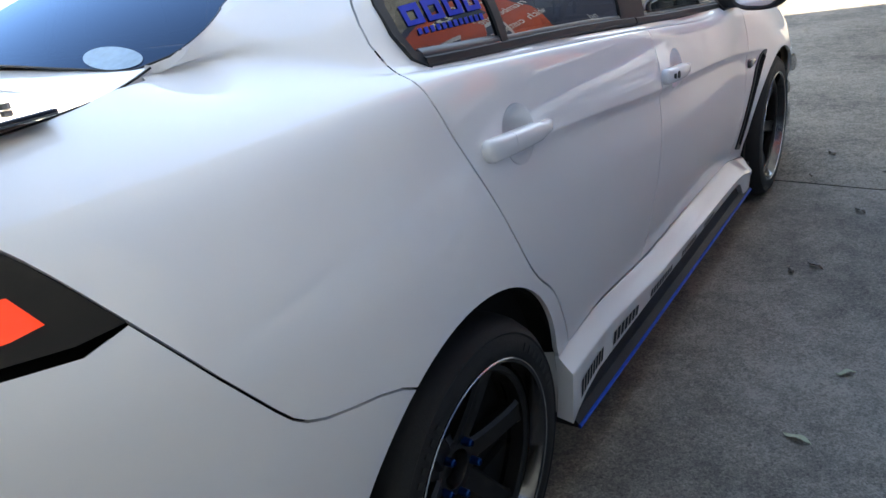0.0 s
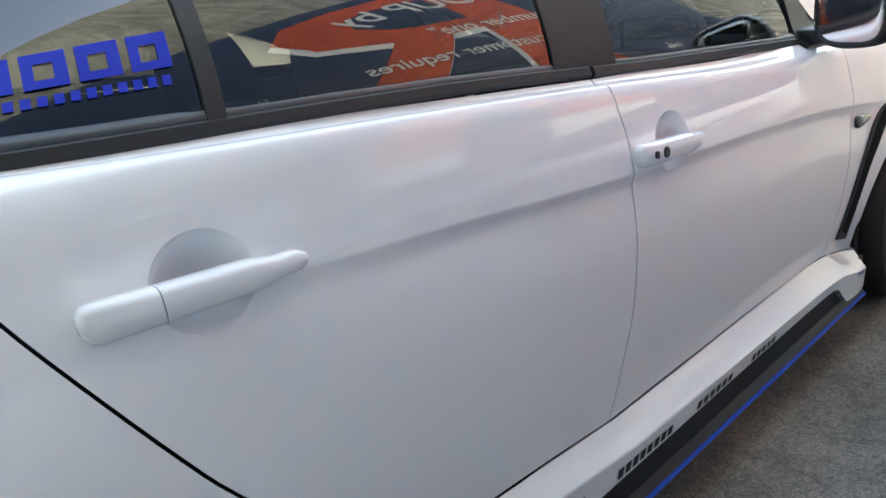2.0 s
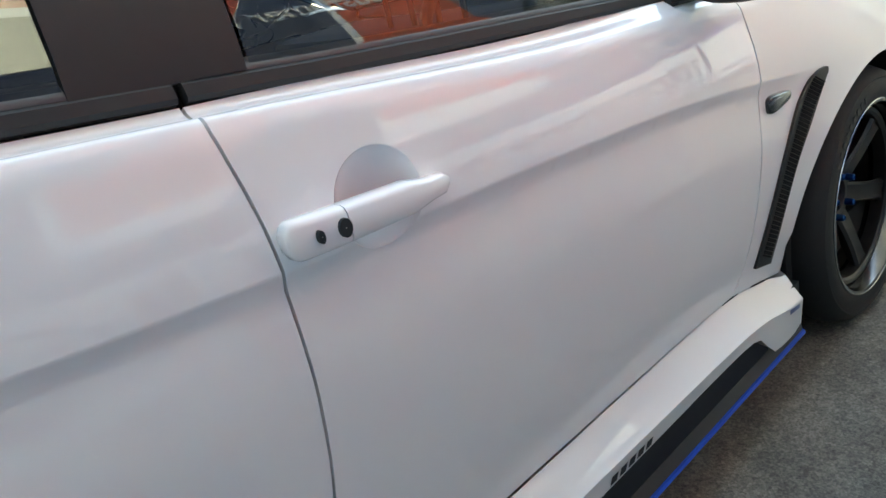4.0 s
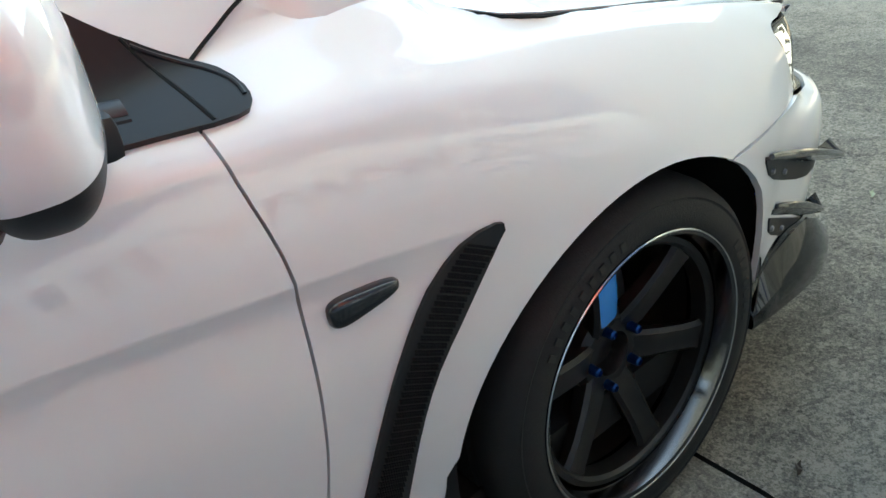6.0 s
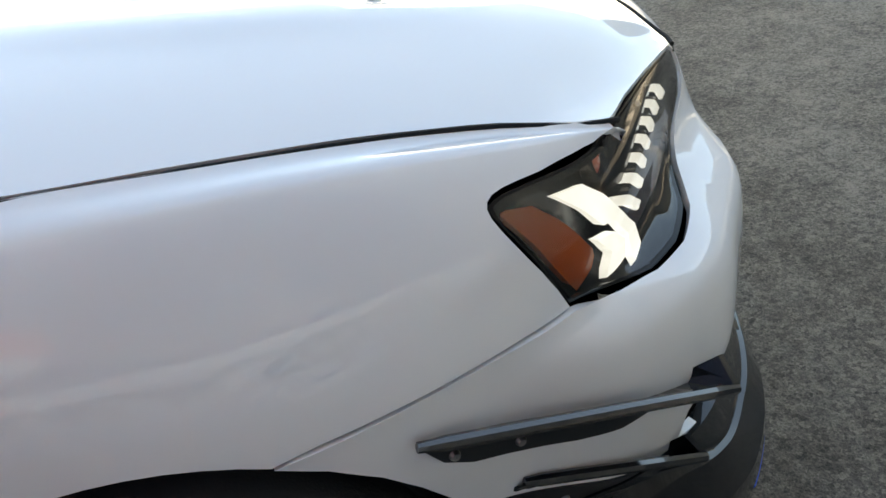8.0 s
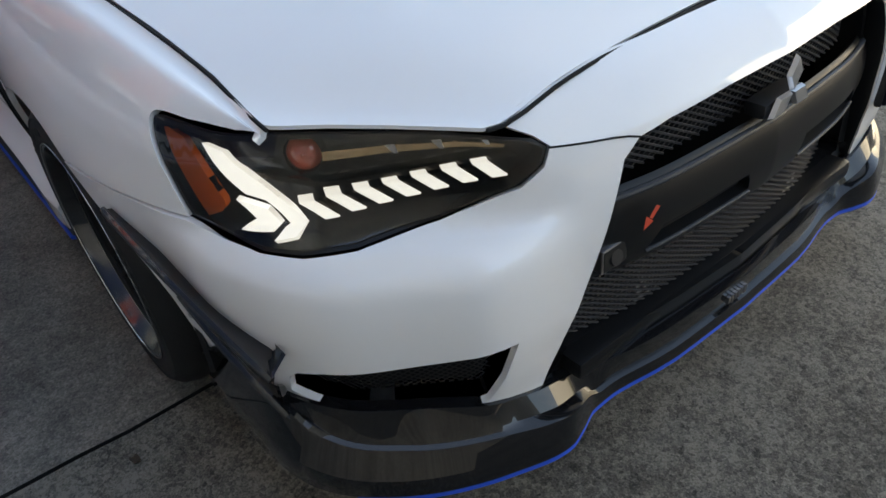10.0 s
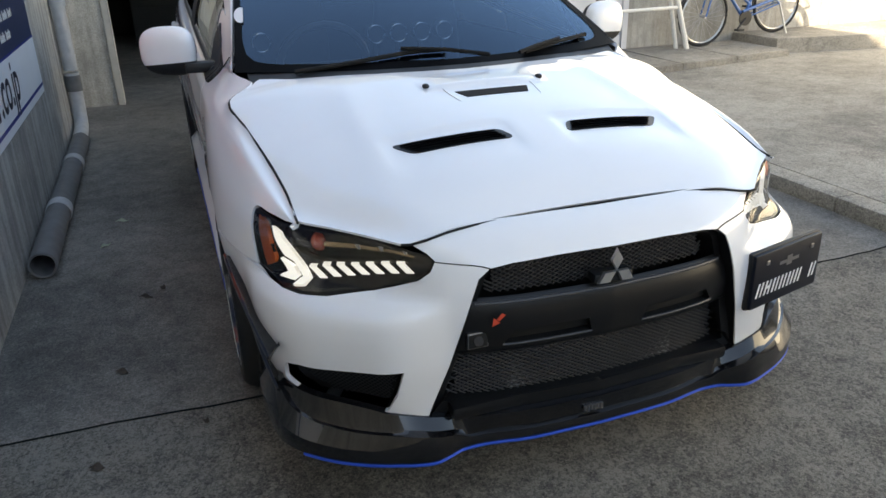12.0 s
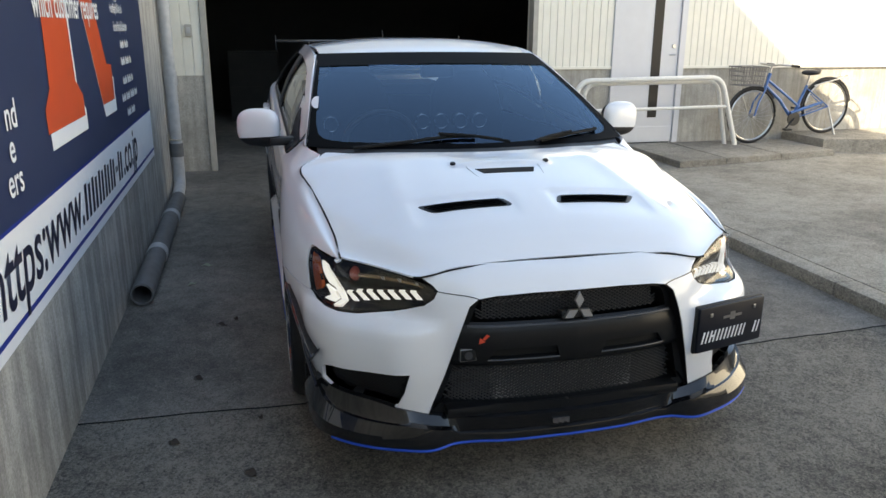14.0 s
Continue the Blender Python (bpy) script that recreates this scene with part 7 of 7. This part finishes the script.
# room behind the opening, its shade put into near-black walls and ceiling
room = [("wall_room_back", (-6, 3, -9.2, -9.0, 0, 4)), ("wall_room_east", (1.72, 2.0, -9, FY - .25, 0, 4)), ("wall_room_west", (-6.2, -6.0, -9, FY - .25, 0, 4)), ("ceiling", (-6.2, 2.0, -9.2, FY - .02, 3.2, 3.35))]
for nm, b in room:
    structure(part(nm, box(*b), M_ROOM), "workshop interior, its shade painted in near black", "wall" if nm != "ceiling" else "ceiling")
cab = thing("tool_cabinet", "tool cabinet deep in the workshop, painted shade-dark", "cabinet", (.9, -7.5, 0))
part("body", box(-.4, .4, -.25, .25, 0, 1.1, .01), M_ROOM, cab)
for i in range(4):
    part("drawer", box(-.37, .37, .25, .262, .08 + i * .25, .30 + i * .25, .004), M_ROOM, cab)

# glazed entrance door
DX0, DX1 = -4.08, -3.19
door = thing("entrance_door", "grey-white metal door with a narrow dark glass strip", "door", (-3.63, FY, 0))
L = door.location
part("frame", add_box(add_box(add_box(bmesh.new(), DX0 - .03 - L.x, DX0 + .04 - L.x, -.06, .02, .12, 2.25), DX1 - .04 - L.x, DX1 + .02 - L.x, -.06, .02, .12, 2.25), DX0 - L.x, DX1 - L.x, -.06, .02, 2.18, 2.25), M_DOOR, door)
leaf = part("leaf", box(DX0 + .045 - L.x, DX1 - .045 - L.x, -.04, -.005, .15, 2.175, .004), M_DOOR, door)
part("glass_strip", box(-3.81 - L.x, -3.69 - L.x, -.005, .0, .45, 2.05), M_SAIL, leaf, "narrow dark glass strip")
part("kick_panel", box(DX0 + .06 - L.x, DX1 - .06 - L.x, -.006, .001, .17, .34, .003), M_DOOR, leaf)
bm = bmesh.new()
sweep(bm, [(-3.97 - L.x, .0, 1.19), (-3.97 - L.x, .045, 1.19), (-3.90 - L.x, .045, 1.19)], .009, 8)
hd = part("handle", bm, M_CHR, leaf, "chrome lever handle", smooth=True)
bm = bmesh.new()
sweep(bm, [(-3.97 - L.x, -.004, 1.29), (-3.97 - L.x, .012, 1.29)], .022, 14)
part("lock", bm, M_CHR, leaf, smooth=True)
structure(part("wall_door_head", box(DX0 - .03, DX1 + .02, FY - .06, FY - .0, 2.25, 3.6), M_SIDING), "cream wall over the entrance door")
structure(part("wall_door_back", box(DX0 - .03, DX1 + .02, FY - .25, FY - .065, .0, 2.25), M_ROOM), "wall behind the entrance door, painted shade-dark")

# raised pavement with its kerb, and the step before the door
def slab(name, pts, z0, z1, mat, label, cat="pavement"):
    bm = bmesh.new()
    lo, hi = [bm.verts.new((x, y, z0)) for x, y in pts], [bm.verts.new((x, y, z1)) for x, y in pts]
    bm.faces.new(hi)
    for i in range(len(pts)):
        j = (i + 1) % len(pts)
        bm.faces.new((lo[i], lo[j], hi[j], hi[i]))
    bmesh.ops.recalc_face_normals(bm, faces=bm.faces[:])
    e = [e for e in bm.edges if all(abs(v.co.z - z1) < 1e-6 for v in e.verts)]
    bmesh.ops.bevel(bm, geom=e, offset=.008, segments=2, affect="EDGES")
    return tagged(part(name, bm, mat), label, cat, kind="structure")


slab("pavement", [(-2.42, -2.71), (-2.40, 9.5), (-40, 9.5), (-40, -2.71)], -.05, .075, M_RAISED, "raised concrete pavement behind its kerb")
for i in range(9):
    y0 = -2.6 + i * 1.2
    tagged(part("kerb", box(-2.398, -2.25, y0, y0 + 1.192, -.02, .083, .012), M_RAISED, smooth=True), "weathered concrete kerb block", "kerb", kind="structure")
for k, (x0, x1) in enumerate(((-4.0, -3.38), (-4.78, -4.01), (-5.6, -4.79))):
    slab("step", [(x0, -2.71), (x1, -2.71), (x1, -1.38 + .16 * (x1 + 3.38)), (x0, -1.38 + .16 * (x0 + 3.38))], .05, .142, M_RAISED, "worn concrete step slab before the door", "step")
slab("step", [(-9.0, -2.71), (-5.615, -2.71), (-5.615, -1.95), (-9.0, -1.3)], .05, .235, M_RAISED, "higher concrete slab beside the step", "step")

# white pipe guard rail before the door
rail = thing("guard_rail", "white painted pipe guard rail with scuffed feet", "railing", (-3.6, -2.35, .14))
def tube(name, pts, r, mat, parent, n=10):
    bm = bmesh.new()
    sweep(bm, rel(parent, pts), r, n)
    return part(name, bm, mat, parent, smooth=True)
tube("top_rail", rounded([(-2.52, -2.35, .14), (-2.60, -2.35, .92), (-4.42, -2.35, .945), (-4.69, -2.35, .14)], .16, 6), .030, M_RAIL, rail)
tube("back_rail", rounded([(-2.70, -2.43, .14), (-2.72, -2.43, .88), (-4.42, -2.43, .895), (-4.60, -2.43, .14)], .15, 6), .026, M_RAIL, rail)
tube("lower_rail", [(-2.62, -2.35, .585), (-4.53, -2.35, .605)], .019, M_RAIL, rail)

# ---- bicycle against the wall ----
bike = thing("bicycle", "blue city bicycle with a wire basket leaning on its stand", "bicycle", (-5.45, -2.42, .142))
by = -2.42
FW, RW, WR = Vector((-4.93, by, .478)), Vector((-5.965, by, .575)), .335
BB = Vector((-5.50, by - .0, .43))
HT, ST = Vector((-5.10, by, .93)), Vector((-5.66, by, .83))
for nm, c in (("front_wheel", FW), ("rear_wheel", RW)):
    w = thing(nm, "", "")
    w.parent = bike
    loc = bike.location
    circle = lambda r: [c - loc + Vector((r * math.cos(t), 0, r * math.sin(t))) for t in (k * math.pi / 20 for k in range(40))]
    bm = bmesh.new()
    sweep(bm, circle(WR - .014), .017, 8, closed=True)
    part("tyre", bm, M_TYRE, w, smooth=True)
    bm = bmesh.new()
    sweep(bm, circle(WR - .040), .010, 6, closed=True)
    part("rim", bm, M_CHR, w, smooth=True)
    bm = bmesh.new()
    for k in range(24):
        t = k * math.pi / 12
        e = c - loc + Vector(((WR - .045) * math.cos(t), 0, (WR - .045) * math.sin(t)))
        h = c - loc + Vector((.018 * math.cos(t + 1.2), .02 * (-1) ** k, .018 * math.sin(t + 1.2)))
        sweep(bm, [h, e], .0016, 4)
    tagged(part("spokes", bm, M_CHR, w), kind="stuff")
    bm = bmesh.new()
    sweep(bm, [c - loc + Vector((0, -.045, 0)), c - loc + Vector((0, .045, 0))], .018, 10)
    part("hub", bm, M_CHR, w)
    a0, a1 = (-.1, math.pi * .95) if nm == "rear_wheel" else (.0, math.pi * .8)
    bm = bmesh.new()
    sweep(bm, [c - loc + Vector(((WR + .012) * math.cos(t), 0, (WR + .012) * math.sin(t))) for t in (a0 + (a1 - a0) * k / 16 for k in range(17))], .014, 6)
    part("mudguard", bm, M_BLACK, bike, smooth=True)
tube("down_tube", [HT + Vector((.02, 0, -.10)), Vector((-5.30, by, .66)), BB], .020, M_BIKE, bike)
tube("down_tube", [HT + Vector((.0, 0, -.03)), Vector((-5.36, by, .73)), ST + Vector((.07, 0, -.26))], .016, M_BIKE, bike)
tube("seat_tube", [BB, ST], .017, M_BIKE, bike)
tube("head_tube", [HT + Vector((.035, 0, -.14)), HT + Vector((-.02, 0, .05))], .022, M_BIKE, bike)
for s in (.05, -.05):
    tube("fork_blade", [HT + Vector((.03, s * .5, -.13)), FW.lerp(HT, .35) + Vector((.02, s, 0)), FW + Vector((0, s, 0))], .011, M_BIKE, bike)
    tube("chain_stay", [BB + Vector((0, s * .6, 0)), RW + Vector((0, s, 0))], .009, M_BIKE, bike)
    tube("seat_stay", [ST + Vector((0, s * .4, -.04)), RW + Vector((0, s, 0))], .008, M_BIKE, bike)
tube("stem", [HT, HT + Vector((-.035, 0, .14))], .012, M_CHR, bike)
HB = HT + Vector((-.035, 0, .14))
tube("handlebar", rounded([HB + Vector((-.17, .27, .0)), HB + Vector((.03, .22, .02)), HB, HB + Vector((.03, -.22, .02)), HB + Vector((-.17, -.2, .0))], .06), .011, M_CHR, bike)
for s, e in ((.27, .25), (-.2, -.2)):
    tube("grip", [HB + Vector((-.17, s, 0)), HB + Vector((-.07, s * .93, .01))], .016, M_BLACK, bike)
tube("seat_post", [ST, ST + Vector((-.02, 0, .13))], .012, M_CHR, bike)
vs, fs = blob((0, 0, 0), (.13, .09, .035), 2.2, 20, 10, lambda q: Vector((q.x, q.y * (1.0 if q.x < 0 else max(.35, 1 - q.x * 6)), q.z + .02 * (q.x < -.08))))
mesh_object("saddle", [v + ST + Vector((-.03, 0, .155)) - bike.location for v in vs], fs, M_BLACK, bike)
bm = bmesh.new()
x0, x1, y0, y1, z0, z1 = -4.98, -4.65, by - .15, by + .15, .845, 1.06
for i in range(9):
    t = i / 8
    xx, yy = x0 + (x1 - x0) * t, y0 + (y1 - y0) * t
    for q in ([(xx, y0, z1), (xx, y0 + .03, z0), (xx, y1 - .03, z0), (xx, y1, z1)], [(x0, yy, z1), (x0 + .03, yy, z0), (x1 - .04, yy, z0), (x1, yy, z1)]):
        sweep(bm, rel(bike, q), .0032, 4)
for i in range(5):
    z = z0 + (z1 - z0) * i / 4
    d = .035 * (1 - i / 4)
    sweep(bm, rel(bike, [(x0 + d, y0 + d, z), (x1 - d, y0 + d, z), (x1 - d, y1 - d, z), (x0 + d, y1 - d, z)]), .004 if i < 4 else .007, 5, closed=True)
tagged(part("basket", bm, M_PVCOLD, bike, "grey wire basket"), kind="stuff")
tube("basket_stay", [(-4.72, by, .85), FW + Vector((.06, 0, .02))], .006, M_CHR, bike)
bm = bmesh.new()
sweep(bm, rel(bike, [BB + Vector((0, .03, 0)), BB + Vector((0, .045, 0))]), .085, 24)
sweep(bm, rel(bike, [BB + Vector((0, .05, 0)), BB + Vector((.12, .06, -.12))]), .010, 6)
sweep(bm, rel(bike, [BB + Vector((0, -.05, 0)), BB + Vector((-.12, -.06, .12))]), .010, 6)
part("crank", bm, M_BLACK, bike)
for q in ((.12, .10, -.12), (-.12, -.10, .12)):
    part("pedal", box(*(v for k in range(3) for v in ((BB + Vector(q) - bike.location)[k] - (.045, .035, .012)[k], (BB + Vector(q) - bike.location)[k] + (.045, .035, .012)[k])), .004), M_BLACK, bike)
tube("chain_guard", [BB + Vector((.05, .035, .075)), RW + Vector((.08, .035, .05))], .018, M_BIKE, bike)
tube("carrier", rounded([ST + Vector((-.06, .06, .0)), RW + Vector((-.25, .06, .37)), RW + Vector((-.25, -.06, .37)), ST + Vector((-.06, -.06, 0))], .04), .008, M_CHR, bike)
tube("kick_stand", [RW + Vector((0, .05, 0)), Vector((-6.02, by + .16, .237))], .010, M_CHR, bike)

# ---- litter on the ground ----
M_LEAF = material("pale_dry_leaf", (.30, .34, .24), .7, spread=.3, scale=60)
M_LEAFD = material("brown_dead_leaf", (.05, .035, .025), .8, spread=.3, scale=60)
def leaf_bit(x, y, length, width, turn, mat, label):
    bm = bmesh.new()
    n = 8
    mid, lf, rt = [], [], []
    for i in range(n + 1):
        t = i / n
        w = width * math.sin(math.pi * min(1, t * 1.02)) ** .8
        lift = .012 * math.sin(math.pi * t * 1.3) ** 2 + .003
        yy = length * (t - .5)
        mid.append(bm.verts.new((0, yy, lift * .5 + .002)))
        lf.append(bm.verts.new((-w, yy + .004, lift + .004)))
        rt.append(bm.verts.new((w, yy - .003, lift * .6 + .003)))
    for i in range(n):
        bm.faces.new((lf[i], mid[i], mid[i + 1], lf[i + 1]))
        bm.faces.new((mid[i], rt[i], rt[i + 1], mid[i + 1]))
    bmesh.ops.remove_doubles(bm, verts=bm.verts[:], dist=.0004)
    ob = part("leaf", bm, mat, None, smooth=True)
    ob.location, ob.rotation_euler = (x, y, 0), (0, 0, turn)
    return tagged(ob, label, "leaf", "fallen leaves")
for x, y, l, w, r, mt in ((1.321, .788, .075, .014, 1.3, 1), (1.128, 1.79, .045, .010, .4, 0), (1.20, 1.86, .07, .010, 1.0, 0), (1.02, 2.90, .03, .008, .3, 0), (1.39, 1.15, .06, .012, 2.2, 1),
                          (1.335, 3.02, .05, .012, 1.0, 0), (1.06, 3.29, .06, .015, .6, 0), (.62, 4.05, .035, .010, .3, 1), (1.28, 2.48, .06, .012, .8, 0)):
    leaf_bit(x, y, l, w, r, M_LEAF if mt else M_LEAFD, "pale green fallen leaf on the concrete" if mt else "dark curled dead leaf on the concrete")

# ---- what closes the place: sunlit building across the yard ----
# unseen wall, added so that the car's black front parts mirror less sky
structure(part("added_wall_north", box(-14, 16, 17, 17.3, 0, 4.8), concrete("reflection_wall", (.30, .29, .27), (.15, .145, .13), scale=3)), "plain unseen wall added to darken the car's reflections")
structure(part("wall_west", box(-11.3, -11.0, -2.4, 14, 0, 4.6), M_SIDING), "pale sunlit wall across the yard")
